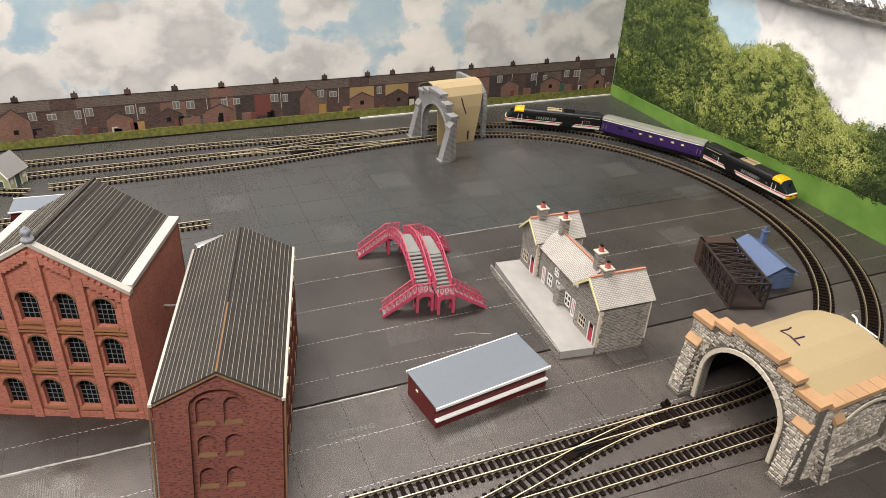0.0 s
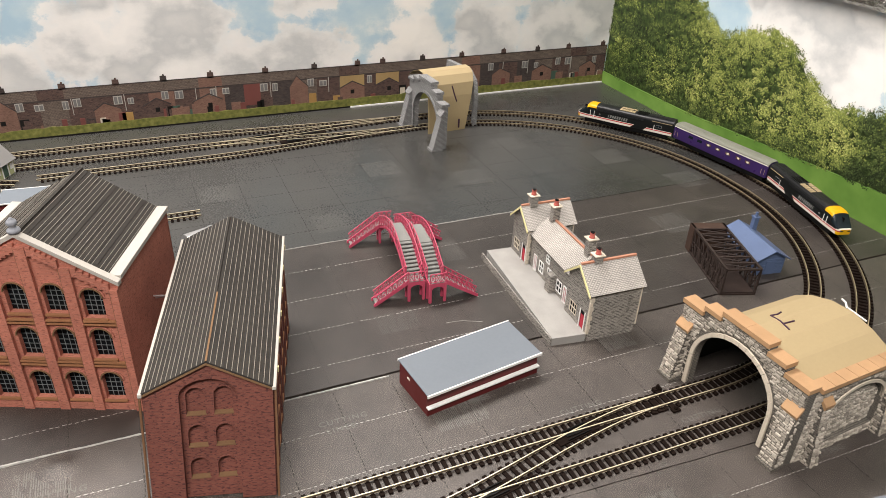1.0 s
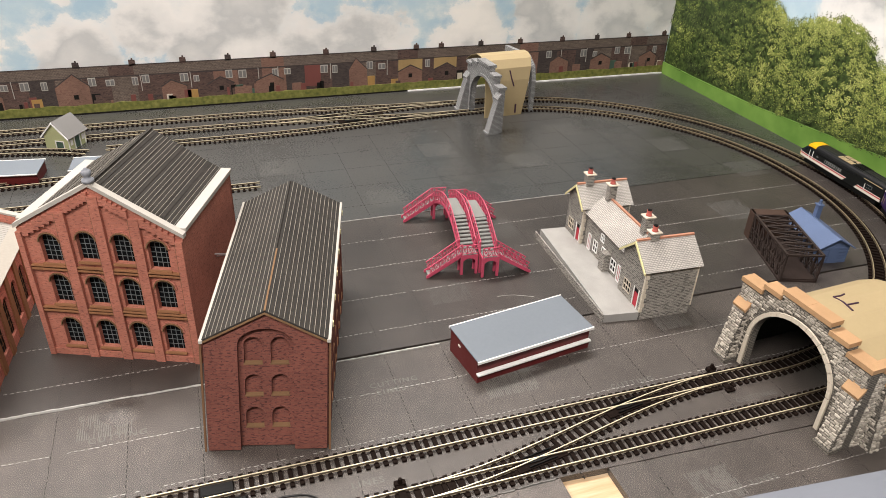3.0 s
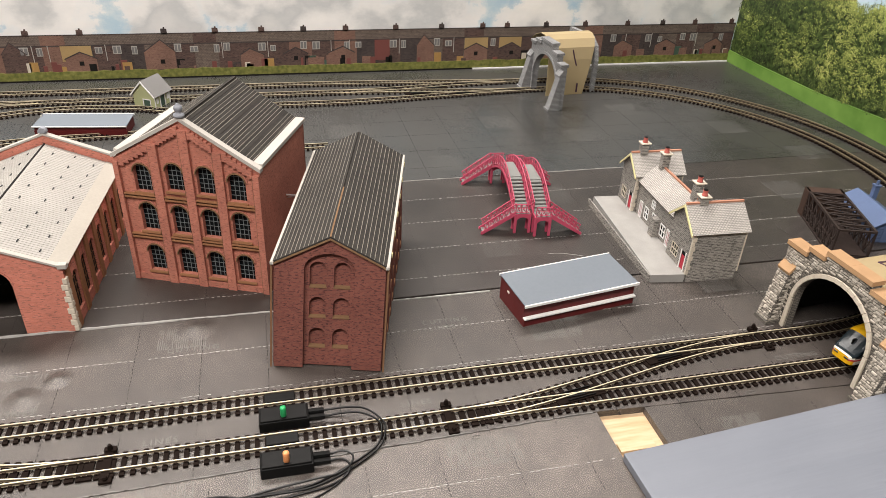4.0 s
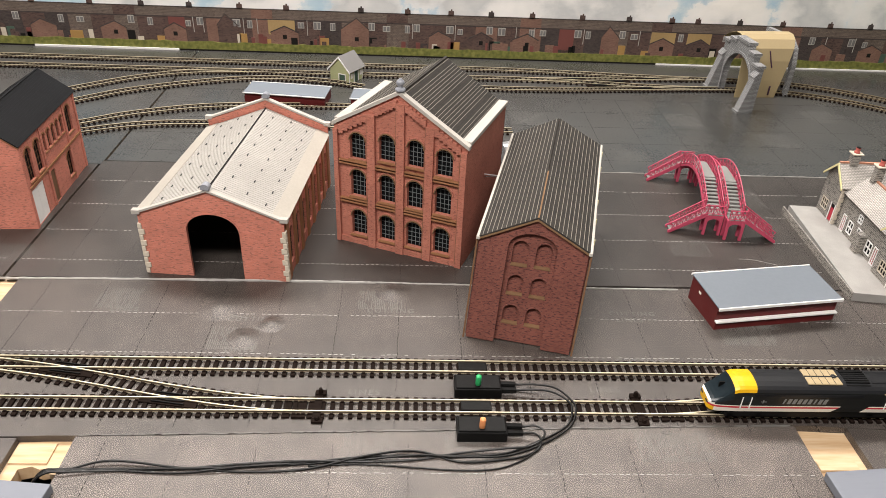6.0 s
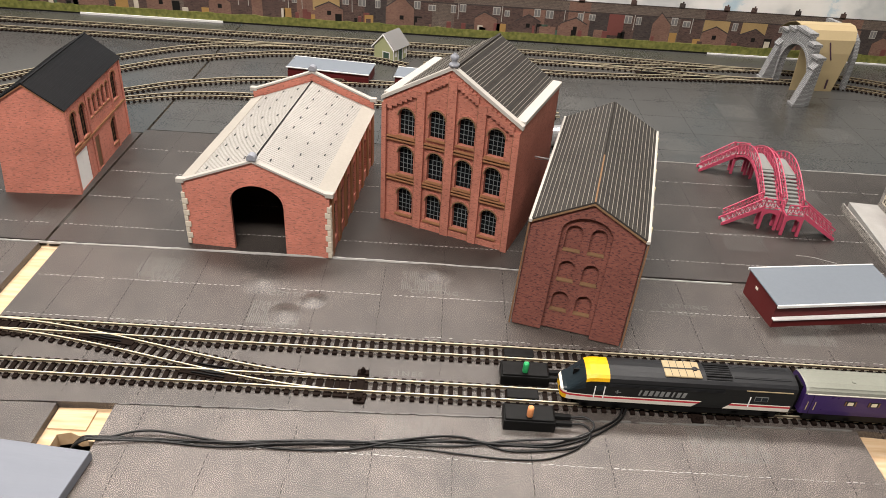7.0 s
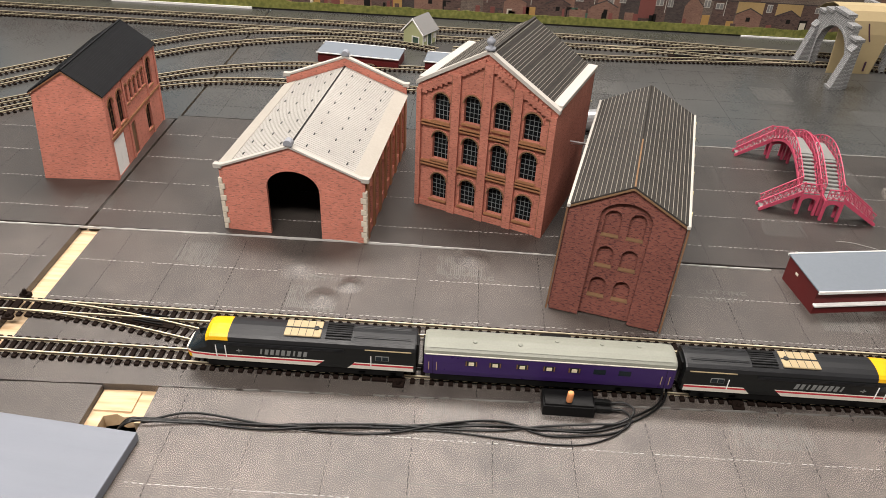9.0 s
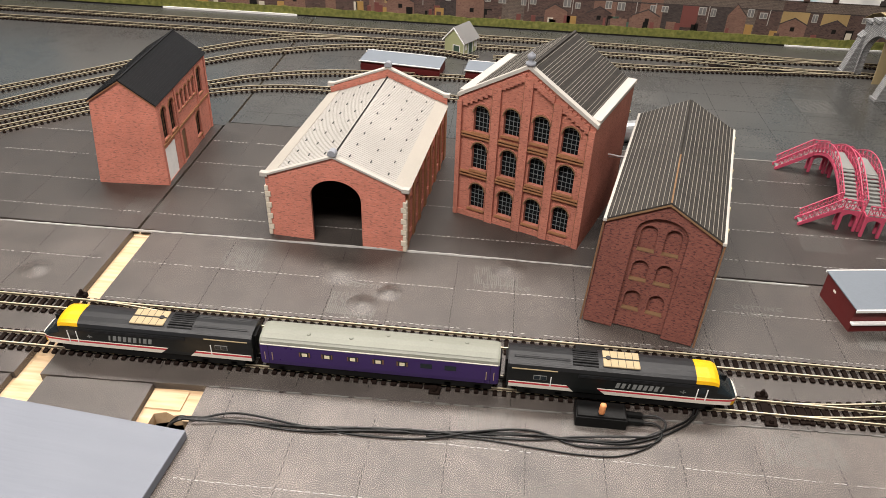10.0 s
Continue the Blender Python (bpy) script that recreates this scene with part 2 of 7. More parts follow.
def sky_print(name):
    """A printed blue sky with heaped white clouds."""
    m = Mat(name, 0.45, 0, 0.3)
    co = m.coords()
    mp = m.t.nodes.new("ShaderNodeMapping")
    mp.inputs["Scale"].default_value = (17, 17, 21)
    m.link(co, mp.inputs[0])
    ragged_edge = m.noise(1.0, 9, mp.outputs[0], 0.62)
    heaps = [(-0.124, 0.731, 0.085, 0.085), (0.091, 0.731, 0.158, 0.115), (-0.030, 0.731, 0.125, 0.075), (0.068, 0.731, 0.100, 0.125), (0.011, 0.731, 0.180, 0.035),
             (0.289, 0.731, 0.072, 0.095), (0.199, 0.731, 0.080, 0.075), (0.471, 0.731, 0.075, 0.090), (0.298, 0.731, 0.200, 0.075), (0.468, 0.731, 0.205, 0.070),
             (-0.130, 0.731, 0.180, 0.035), (0.600, 0.731, 0.100, 0.090), (0.740, 0.731, 0.085, 0.10), (0.830, 0.731, 0.140, 0.09), (0.650, 0.731, 0.190, 0.055),
             (-0.300, 0.731, 0.110, 0.100), (-0.480, 0.731, 0.130, 0.120), (-0.750, 0.731, 0.110, 0.140), (-0.390, 0.731, 0.200, 0.060),
             (0.857, 0.265, 0.175, 0.125), (0.857, 0.400, 0.228, 0.035), (0.857, 0.330, 0.195, 0.095), (0.857, 0.080, 0.180, 0.130), (0.857, -0.200, 0.180, 0.180)]
    field = None
    for x, y, z, r in heaps:
        d = m.t.nodes.new("ShaderNodeVectorMath")
        d.operation = "DISTANCE"
        d.inputs[1].default_value = (x, y, z)
        m.link(co, d.inputs[0])
        near = m.t.nodes.new("ShaderNodeMapRange")
        near.inputs["From Min"].default_value, near.inputs["From Max"].default_value = r * 1.06, 0.0
        m.link(d.outputs["Value"], near.inputs["Value"])
        if field is None:
            field = near.outputs[0]
        else:
            top = m.t.nodes.new("ShaderNodeMath")
            top.operation = "MAXIMUM"
            m.link(field, top.inputs[0])
            m.link(near.outputs[0], top.inputs[1])
            field = top.outputs[0]
    thick = m.mix(0.55, field, ragged_edge)
    f = m.ramp(thick, [(0.34, (0, 0, 0)), (0.40, (0.35, 0.35, 0.35)), (0.425, (0.85, 0.85, 0.85)), (0.50, (1, 1, 1))])
    mp2 = m.t.nodes.new("ShaderNodeMapping")
    mp2.inputs["Scale"].default_value = (9, 9, 14)
    m.link(co, mp2.inputs[0])
    n2 = m.noise(1.0, 6, mp2.outputs[0], 0.5)
    shade = m.ramp(m.mix(0.4, n2, thick), [(0.42, (0.93, 0.91, 0.88)), (0.50, (0.84, 0.83, 0.81)), (0.57, (0.60, 0.61, 0.61)), (0.66, (0.74, 0.735, 0.72))])
    blue = m.ramp(ragged_edge, [(0.35, (0.43, 0.60, 0.72)), (0.65, (0.58, 0.71, 0.77))])
    m.colour(m.mix(f, blue, shade))
    return m.m


M_SKY = sky_print("sky_print")


def island(name, stops, rough=0.5, scale=80, spread=0.6):
    m = Mat(name, rough, 0, 0.3)
    g = m.t.nodes.new("ShaderNodeNewGeometry")
    n = m.noise(scale, 3)
    f = m.mix(spread, n, g.outputs["Random Per Island"])
    m.colour(m.ramp(f, stops))
    return m.m


LEAF_TONES = [(0.018, 0.028, 0.011), (0.045, 0.066, 0.022), (0.092, 0.128, 0.038), (0.165, 0.208, 0.050), (0.275, 0.320, 0.080), (0.43, 0.455, 0.145)]
M_LEAVES = [island("leaf_print", [(0.2, tuple(v * 0.62 for v in c)), (0.5, c), (0.8, tuple(v * 1.35 for v in c))], scale=240, spread=0.65) for c in LEAF_TONES]
M_LEAF_DARK = island("dark_leaf_print", [(0.35, (0.010, 0.019, 0.006)), (0.5, (0.035, 0.058, 0.015)), (0.65, (0.075, 0.11, 0.03))], scale=130, spread=0.0)
M_GRASS_PRINT = island("grass_print", [(0.25, (0.085, 0.095, 0.024)), (0.5, (0.17, 0.175, 0.045)), (0.8, (0.29, 0.28, 0.09))], scale=160, spread=0.1)
M_LAWN_PRINT = island("lawn_print", [(0.3, (0.085, 0.18, 0.03)), (0.7, (0.155, 0.275, 0.055))], scale=22, spread=0.1)
M_P_WALL = masonry("print_wall", (0.098, 0.062, 0.054), (0.135, 0.085, 0.072), (0.075, 0.055, 0.048), 0.004, 0.0018, dark=(0.03, 0.02, 0.02), amount=0.5, bumpd=0.00002)
M_P_ROOF = masonry("print_roof", (0.150, 0.118, 0.098), (0.185, 0.145, 0.12), (0.10, 0.078, 0.066), 0.004, 0.0022, dark=(0.07, 0.05, 0.045), amount=0.5, bumpd=0.00002)
M_P_BRICK = masonry("print_brick", (0.20, 0.118, 0.088), (0.25, 0.145, 0.108), (0.18, 0.10, 0.08), 0.003, 0.0014, dark=(0.1, 0.05, 0.04), amount=0.4, bumpd=0.00002)
M_P_FRONT = masonry("print_dark_front", (0.062, 0.050, 0.048), (0.085, 0.066, 0.060), (0.05, 0.042, 0.04), 0.004, 0.0018, dark=(0.03, 0.02, 0.02), amount=0.5, bumpd=0.00002)
M_P_RED = plain("print_red", (0.165, 0.058, 0.05), 0.5)
M_P_YELLOW = plain("print_yellow", (0.36, 0.25, 0.115), 0.5)
M_P_WHITE = plain("print_white", (0.40, 0.38, 0.345), 0.5)
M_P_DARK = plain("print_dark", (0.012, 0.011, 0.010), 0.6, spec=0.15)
M_P_GREEN = plain("print_green", (0.06, 0.10, 0.075), 0.5)
M_P_ORANGE = plain("print_orange", (0.36, 0.215, 0.075), 0.5)


def foil():
    m = Mat("foil", 0.22, 1.0)
    m.colour(m.ramp(m.noise(60, 4), [(0.3, (0.42, 0.39, 0.37)), (0.7, (0.72, 0.70, 0.67))]))
    m.bump(m.noise(130, 4), 0.9, 0.004)
    return m.m


M_FOIL = foil()


# ---- mesh helpers ----
def uv_metres(bm):
    """Lays texture coordinates in metres on every face, level along walls and slopes."""
    lay = bm.loops.layers.uv.verify()
    up = Vector((0, 0, 1))
    for f in bm.faces:
        n = f.normal
        t = up.cross(n)
        t = t.normalized() if t.length > 0.05 else Vector((1, 0, 0))
        b = n.cross(t)
        for lo in f.loops:
            lo[lay].uv = (lo.vert.co.dot(t), lo.vert.co.dot(b))


def part(name, bm, material, parent=None, label="", smooth=False, at=None):
    """Links a bmesh as one mesh object, under a thing or a part."""
    bmesh.ops.recalc_face_normals(bm, faces=bm.faces)
    bm.normal_update()
    uv_metres(bm)
    me = bpy.data.meshes.new(name)
    bm.to_mesh(me)
    bm.free()
    for m in material if isinstance(material, (list, tuple)) else [material]:
        me.materials.append(m)
    if smooth:
        me.shade_smooth()
    ob = new(name, me)
    if parent:
        ob.parent = parent
    if at is not None:
        ob.matrix_basis = at
    if label:
        ob["label"] = label
    return ob


def again(ob, m, parent=None):
    """Another piece on the same mesh."""
    o = ob.copy()
    scene.collection.objects.link(o)
    o.parent = parent or ob.parent
    o.matrix_basis = m
    return o


def thing(name, m, label, category, group="", kind=""):
    ob = new(name)
    ob.empty_display_size = 0.02
    ob.matrix_basis = m
    return tagged(ob, label, category, group, kind)


def box(bm, x0, y0, z0, x1, y1, z1, mi=0):
    v = [bm.verts.new(p) for p in ((x0, y0, z0), (x1, y0, z0), (x1, y1, z0), (x0, y1, z0), (x0, y0, z1), (x1, y0, z1), (x1, y1, z1), (x0, y1, z1))]
    for q in ((3, 2, 1, 0), (4, 5, 6, 7), (0, 1, 5, 4), (1, 2, 6, 5), (2, 3, 7, 6), (3, 0, 4, 7)):
        bm.faces.new([v[i] for i in q]).material_index = mi
    return v


def boxm(*args):
    bm = bmesh.new()
    box(bm, *args)
    return bm


def bevelled(x0, y0, z0, x1, y1, z1, r=0.0006, seg=2):
    bm = boxm(x0, y0, z0, x1, y1, z1)
    bmesh.ops.bevel(bm, geom=bm.edges[:], offset=r, segments=seg, affect="EDGES", profile=0.5)
    return bm


def prism(bm, poly, f, depth, mi=0):
    """A polygon in (u, v), set by f(u, v, w) at w = 0 and carried to w = depth."""
    a = [bm.verts.new(f(u, v, 0)) for u, v in poly]
    b = [bm.verts.new(f(u, v, depth)) for u, v in poly]
    n = len(poly)
    bm.faces.new(a).material_index = mi
    bm.faces.new(b[::-1]).material_index = mi
    for i in range(n):
        bm.faces.new((a[i], b[i], b[(i + 1) % n], a[(i + 1) % n])).material_index = mi


def holed(bm, outer, holes, f, depth):
    """A slab with openings through it."""
    edges, loops = [], []
    for poly in (outer, *holes):
        vs = [bm.verts.new(f(u, v, 0)) for u, v in poly]
        loops.append(vs)
        edges += [bm.edges.new((vs[i], vs[(i + 1) % len(vs)])) for i in range(len(vs))]
    got = bmesh.ops.triangle_fill(bm, use_beauty=True, use_dissolve=False, edges=edges)
    faces = [g for g in got["geom"] if isinstance(g, bmesh.types.BMFace)]
    shift = Vector(f(0, 0, depth)) - Vector(f(0, 0, 0))
    twin = {}
    for vs in loops:
        for v in vs:
            twin[v] = bm.verts.new(v.co + shift)
    for fa in faces:
        bm.faces.new([twin[v] for v in reversed(fa.verts[:])])
    for vs in loops:
        n = len(vs)
        for i in range(n):
            bm.faces.new((vs[i], vs[(i + 1) % n], twin[vs[(i + 1) % n]], twin[vs[i]]))


def arch(x0, x1, z0, z1, rise=None, n=8):
    """An opening with a round head."""
    r = (x1 - x0) / 2
    rise = r if rise is None else rise
    c = (x0 + x1) / 2
    pts = [(x0, z0), (x1, z0)]
    for i in range(n + 1):
        a = math.pi * i / n
        pts.append((c + r * math.cos(a), z1 - rise + rise * math.sin(a)))
    return pts


def tube(path, r, n=6, bm=None):
    bm = bm or bmesh.new()
    pts = [Vector(p) for p in path]
    rings = []
    for i, p in enumerate(pts):
        d = (pts[min(i + 1, len(pts) - 1)] - pts[max(i - 1, 0)]).normalized()
        s = d.cross(Vector((0, 0, 1)))
        s = s.normalized() if s.length > 0.05 else Vector((1, 0, 0))
        u = s.cross(d)
        rings.append([bm.verts.new(p + r * (math.cos(2 * math.pi * k / n) * s + math.sin(2 * math.pi * k / n) * u)) for k in range(n)])
    for a, b in zip(rings, rings[1:]):
        for k in range(n):
            bm.faces.new((a[k], a[(k + 1) % n], b[(k + 1) % n], b[k]))
    bm.faces.new(rings[0][::-1])
    bm.faces.new(rings[-1])
    return bm


def lathe(profile, n=12, bm=None):
    """Turns (radius, z) round the z axis."""
    bm = bm or bmesh.new()
    rings = [[bm.verts.new((max(r, 1e-5) * math.cos(2 * math.pi * k / n), max(r, 1e-5) * math.sin(2 * math.pi * k / n), z)) for k in range(n)] for r, z in profile]
    for a, b in zip(rings, rings[1:]):
        for k in range(n):
            bm.faces.new((a[k], a[(k + 1) % n], b[(k + 1) % n], b[k]))
    bm.faces.new(rings[0][::-1])
    bm.faces.new(rings[-1])
    return bm


def spline(points, step=0.006):
    """A smooth line through plan points, resampled evenly: (x, y, angle)."""
    p = [Vector((*q, 0)) for q in points]
    p = [2 * p[0] - p[1]] + p + [2 * p[-1] - p[-2]]
    raw = []
    for i in range(1, len(p) - 2):
        for k in range(24):
            t = k / 24
            raw.append(0.5 * (2 * p[i] + (p[i + 1] - p[i - 1]) * t + (2 * p[i - 1] - 5 * p[i] + 4 * p[i + 1] - p[i + 2]) * t * t + (3 * p[i] - p[i - 1] - 3 * p[i + 1] + p[i + 2]) * t ** 3))
    raw.append(p[-2])
    return resample(raw, step)


def resample(raw, step):
    total = sum((b - a).length for a, b in zip(raw, raw[1:]))
    n = max(2, round(total / step))
    out, i, walked = [], 0, 0.0
    for k in range(n + 1):
        want = total * k / n
        while i < len(raw) - 2 and walked + (raw[i + 1] - raw[i]).length < want:
            walked += (raw[i + 1] - raw[i]).length
            i += 1
        seg = raw[i + 1] - raw[i]
        q = raw[i] + seg * min(1, (want - walked) / max(seg.length, 1e-9))
        out.append((q.x, q.y, math.atan2(seg.y, seg.x)))
    return out


# ---- the room and the board ----
def slab(name, x0, y0, z0, x1, y1, z1, mat, label, category, kind="structure"):
    return tagged(part(name, boxm(x0, y0, z0, x1, y1, z1), mat), label, category, kind=kind)


bm = bmesh.new()
holed(bm, [(-1.30, -0.70), (0.865, -0.70), (0.865, 0.739), (-1.30, 0.739)], [[(-0.2970, -0.180), (-0.2660, -0.180), (-0.2660, -0.1370), (-0.2755, -0.1362), (-0.2770, -0.1310), (-0.283, -0.1325), (-0.289, -0.1300), (-0.2970, -0.1325)]], lambda u, v, w: (u, v, -0.016 + w), 0.010)
tagged(part("ground", bm, M_WOOD), "pine baseboard that carries the whole layout", "baseboard", kind="structure")
bm = bmesh.new()
holed(bm, [(-1.28, -0.68), (0.85, -0.68), (0.85, 0.73), (-1.28, 0.73)], [[(-0.34, -0.24), (-0.22, -0.24), (-0.22, -0.10), (-0.34, -0.10)]], lambda u, v, w: (u, v, -0.90 + w), 0.884)
tagged(part("wall_plinth", bm, M_ROOM), "plain plinth under the baseboard", "plinth", kind="structure")
# unseen shell added round the layout; its greys set the bounce light
slab("floor", -2.2, -2.0, -0.95, 1.6, 1.6, -0.90, M_ROOM, "plain dark floor added out of view", "floor")
slab("ceiling", -2.2, -2.0, 1.36, 1.6, 1.6, 1.40, M_CEILING, "plain grey ceiling added out of view", "ceiling")
slab("wall_north", -2.2, 1.55, -0.90, 1.6, 1.60, 1.36, M_ROOM, "plain dark wall added out of view", "wall")
slab("wall_east", 1.55, -1.95, -0.90, 1.6, 1.55, 1.36, M_ROOM, "plain dark wall added out of view", "wall")
slab("wall_south", -2.2, -2.0, -0.90, 1.6, -1.95, 1.36, M_ROOM, "plain dark wall added out of view", "wall")
slab("wall_west", -2.2, -1.95, -0.90, -2.15, 1.55, 1.36, M_ROOM, "plain dark wall added out of view", "wall")
for lx, ly, lz, lsx, lsy, lw in LAMPS:
    lamp = thing("ceiling_light", pose(lx, ly, 1.36), "slim white batten light under the ceiling", "ceiling light", "batten lights")
    part("frame", boxm(-lsx / 2 - 0.02, -lsy / 2 - 0.02, -0.03, lsx / 2 + 0.02, lsy / 2 + 0.02, 0.0), M_WHITE, lamp)
    part("diffuser", boxm(-lsx / 2, -lsy / 2, -0.042, lsx / 2, lsy / 2, -0.031), M_TUBE, lamp)

# fibre sheets: x0, x1, y0, y1, material
def front_edge(x):
    """The back edge of the front sheets, a little askew to the track."""
    return -0.1005 + 0.030 * max(-0.45, min(0.23, x)) - 0.045 * max(0.0, x - 0.23)


SHEETS = [(-0.268, 0.2315, -0.62, -0.1045, M_MAT_PALE), (0.2695, 0.856, -0.62, -0.1042, M_MAT), (-0.383, -0.306, -0.62, -0.1046, M_MAT), (-1.30, -0.409, -0.62, -0.1046, M_MAT),
          (-0.388, 0.856, -0.1035, 0.0745, M_MAT), (-1.30, -0.407, -0.1035, 0.0735, M_MAT),
          (-0.4015, 0.856, 0.077, 0.3113, M_MAT_DARK), (-1.30, -0.404, 0.077, 0.3020, M_MAT_DARK),
          (-0.398, 0.856, 0.3125, 0.7295, M_MAT_FAR), (-1.30, -0.401, 0.3035, 0.7295, M_MAT_FAR)]
sheet_obs = []
for sx0, sx1, sy0, sy1, sm in SHEETS:
    drop = 0.0006 if sy1 < -0.1 and sx0 < -0.3 else 0.0
    bm = bmesh.new()
    n = max(8, round((sx1 - sx0) / 0.01))
    low, high = [], []
    for k in range(n + 1):
        x = sx0 + (sx1 - sx0) * k / n
        wob = 0.0008 * noise.noise((x * 40, sy0 * 9, 1.0)) if 0 < k < n else 0
        low.append((x, (front_edge(x) if sy1 > 0 > sy0 else sy0) + wob))
        high.append((x, (front_edge(x) - 0.0010 if sy1 < -0.1 else sy1) + (0.0008 * noise.noise((x * 45, sy1 * 7, 4.0)) if 0 < k < n else 0)))
    prism(bm, low + high[::-1], lambda u, v, w: (u, v, -0.0058 + w), 0.0058 - drop)
    far = sm is M_MAT_FAR
    sheet_obs.append(tagged(part("underlay_sheet", bm, sm), "dark smooth fibre underlay sheet with a dull sheen" if far else "grey gritty fibre underlay sheet with scored cutting lines", "underlay sheet", "underlay sheets", "structure"))


def dashes(x0, x1, y0, y1, xs, ys, far=False, thin=0.0003):
    """Scored cutting lines: glint painted pale on those across, shade painted dark on those along."""
    pale, slit = bmesh.new(), bmesh.new()
    for y in ys:
        x = x0
        while x < x1 - 0.004:
            if random.random() < 0.93:
                j = random.uniform(-0.0003, 0.0003)
                box(pale, x, y - 0.00022 + j, -0.0004, x + random.uniform(0.0022, 0.0033), y + 0.00022 + j, 0.00018)
            x += 0.0046
    for x in xs:
        y = y0
        while y < y1 - 0.004:
            if random.random() < 0.93:
                j = random.uniform(-0.0003, 0.0003)
                box(slit, x - thin + j, y, -0.0004, x + thin + j, y + random.uniform(0.002, 0.0031), 0.00012)
            y += 0.0046
    for name, bm, mat in (("score_line", pale, M_DASH_DARK if far else M_DASH_PALE), ("slit_line", slit, M_DASH_DARK)):
        if bm.verts:
            tagged(part(name, bm, mat), "dashed cutting lines, their glint and shade put in as pale and dark strips", "cutting line", kind="stuff")


def series(a, step, n):
    return [a + step * k for k in range(n)]


dashes(-0.26, 0.23, -0.6, -0.11, series(-0.247, 0.0505, 10), series(-0.59, 0.0505, 9) + [-0.139])
dashes(0.27, 0.85, -0.6, -0.11, series(0.30, 0.0505, 11), series(-0.59, 0.0505, 9) + [-0.139])
dashes(-0.9, -0.41, -0.10, 0.07, series(-0.88, 0.0505, 10), [-0.0236, 0.0273])
dashes(-0.385, 0.85, -0.10, 0.07, series(-0.358, 0.0505, 24), [-0.0226, 0.0273])
dashes(-0.9, -0.41, 0.08, 0.30, series(-0.885, 0.0505, 10), series(0.105, 0.0525, 4), thin=0.00016)
dashes(-0.40, 0.85, 0.08, 0.31, series(-0.358, 0.0505, 24), series(0.105, 0.0525, 4), thin=0.00016)
dashes(-0.39, 0.85, 0.32, 0.56, series(-0.360, 0.0555, 21), series(0.345, 0.0525, 5), True)


def words(body, x, y, size, rot=0.0):
    """Stamped letters on the underlay."""
    cu = bpy.data.curves.new("stamped_word", "FONT")
    cu.body, cu.size, cu.extrude, cu.fill_mode = body, size, 0.00006, "BOTH"
    cu.space_character = 1.25
    cu.materials.append(M_PRINT)
    ob = new("stamped_word", cu)
    ob.matrix_basis = pose(x, y, 0.00012, 0, 0, rot)
    tagged(ob, "pale outlined words stamped on the grey underlay", "printed words", "stamped words")


for wx, wy in ((-0.196, 0.018), (-0.082, 0.032), (-0.097, -0.030), (0.010, 0.031), (0.126, 0.033), (0.225, 0.017), (0.315, -0.0225), (0.405, -0.066), (0.118, -0.029), (0.29, 0.055), (0.46, 0.030), (-0.30, -0.029), (0.19, -0.030), (0.47, -0.135)):
    words("CUTTING", wx, wy, 0.0078)
for wx, wy in ((-0.190, -0.021), (-0.295, 0.029), (-0.09, -0.067), (0.03, -0.029), (0.13, 0.024), (0.246, 0.0165), (0.33, -0.031), (0.09, -0.062), (0.20, -0.067), (0.36, -0.140)):
    words("LINES", wx, wy, 0.0078)


def hatch(x, y, w, h, mat=None):
    """A stamped patch of fine upright strokes."""
    bm = bmesh.new()
    k = 0
    while k * 0.0016 < w:
        yy = y
        while yy < y + h:
            step = random.uniform(0.003, 0.007)
            if random.random() < 0.8:
                box(bm, x + k * 0.0016, yy, -0.0003, x + k * 0.0016 + 0.0006, min(yy + step, y + h), 0.00012)
            yy += step + 0.001
        k += 1
    tagged(part("stamped_patch", bm, mat or M_PRINT), "pale hatched patch stamped on the underlay", "printed patch", kind="stuff")


for hx, hy, hw, hh in ((0.215, -0.005, 0.044, 0.026), (0.212, 0.130, 0.040, 0.030), (0.318, -0.145, 0.035, 0.028), (-0.205, -0.018, 0.04, 0.028), (-0.09, 0.037, 0.038, 0.026), (-0.31, 0.033, 0.034, 0.028), (0.40, 0.035, 0.035, 0.025), (-0.09, -0.135, 0.036, 0.03), (-0.02, -0.125, 0.03, 0.02), (-0.43, 0.10, 0.036, 0.03), (0.113, -0.128, 0.050, 0.026)):
    hatch(hx, hy, hw, hh, M_PRINT_FAR if hy > 0.08 else None)
for hx, hy in ((0.088, 0.452), (0.308, 0.462), (0.415, 0.398), (0.517, 0.488), (0.205, 0.335), (-0.12, 0.35), (0.64, 0.40), (0.60, 0.20), (0.30, 0.23), (0.70, 0.30)):
    hatch(hx, hy, 0.045, 0.045, M_PRINT_FAR)

# worn bumps in the sheet: shallow pale domes
for bx, by, br in ((-0.2047, 0.0366, 0.014), (-0.1782, -0.004, 0.010), (-0.1586, 0.0142, 0.008), (-0.0611, 0.0622, 0.012), (-0.46, 0.005, 0.010)):
    bm = bmesh.new()
    lathe([(br * 1.7 * (1 - k / 16), -0.00022 + 0.0026 * math.exp(-(1.85 * (1 - k / 16)) ** 2)) for k in range(17)], 32, bm)
    tagged(part("underlay_bump", bm, M_MAT, smooth=True, at=pose(bx, by, 0)), "smooth shiny bump raised in the underlay", "bump", "underlay bumps")

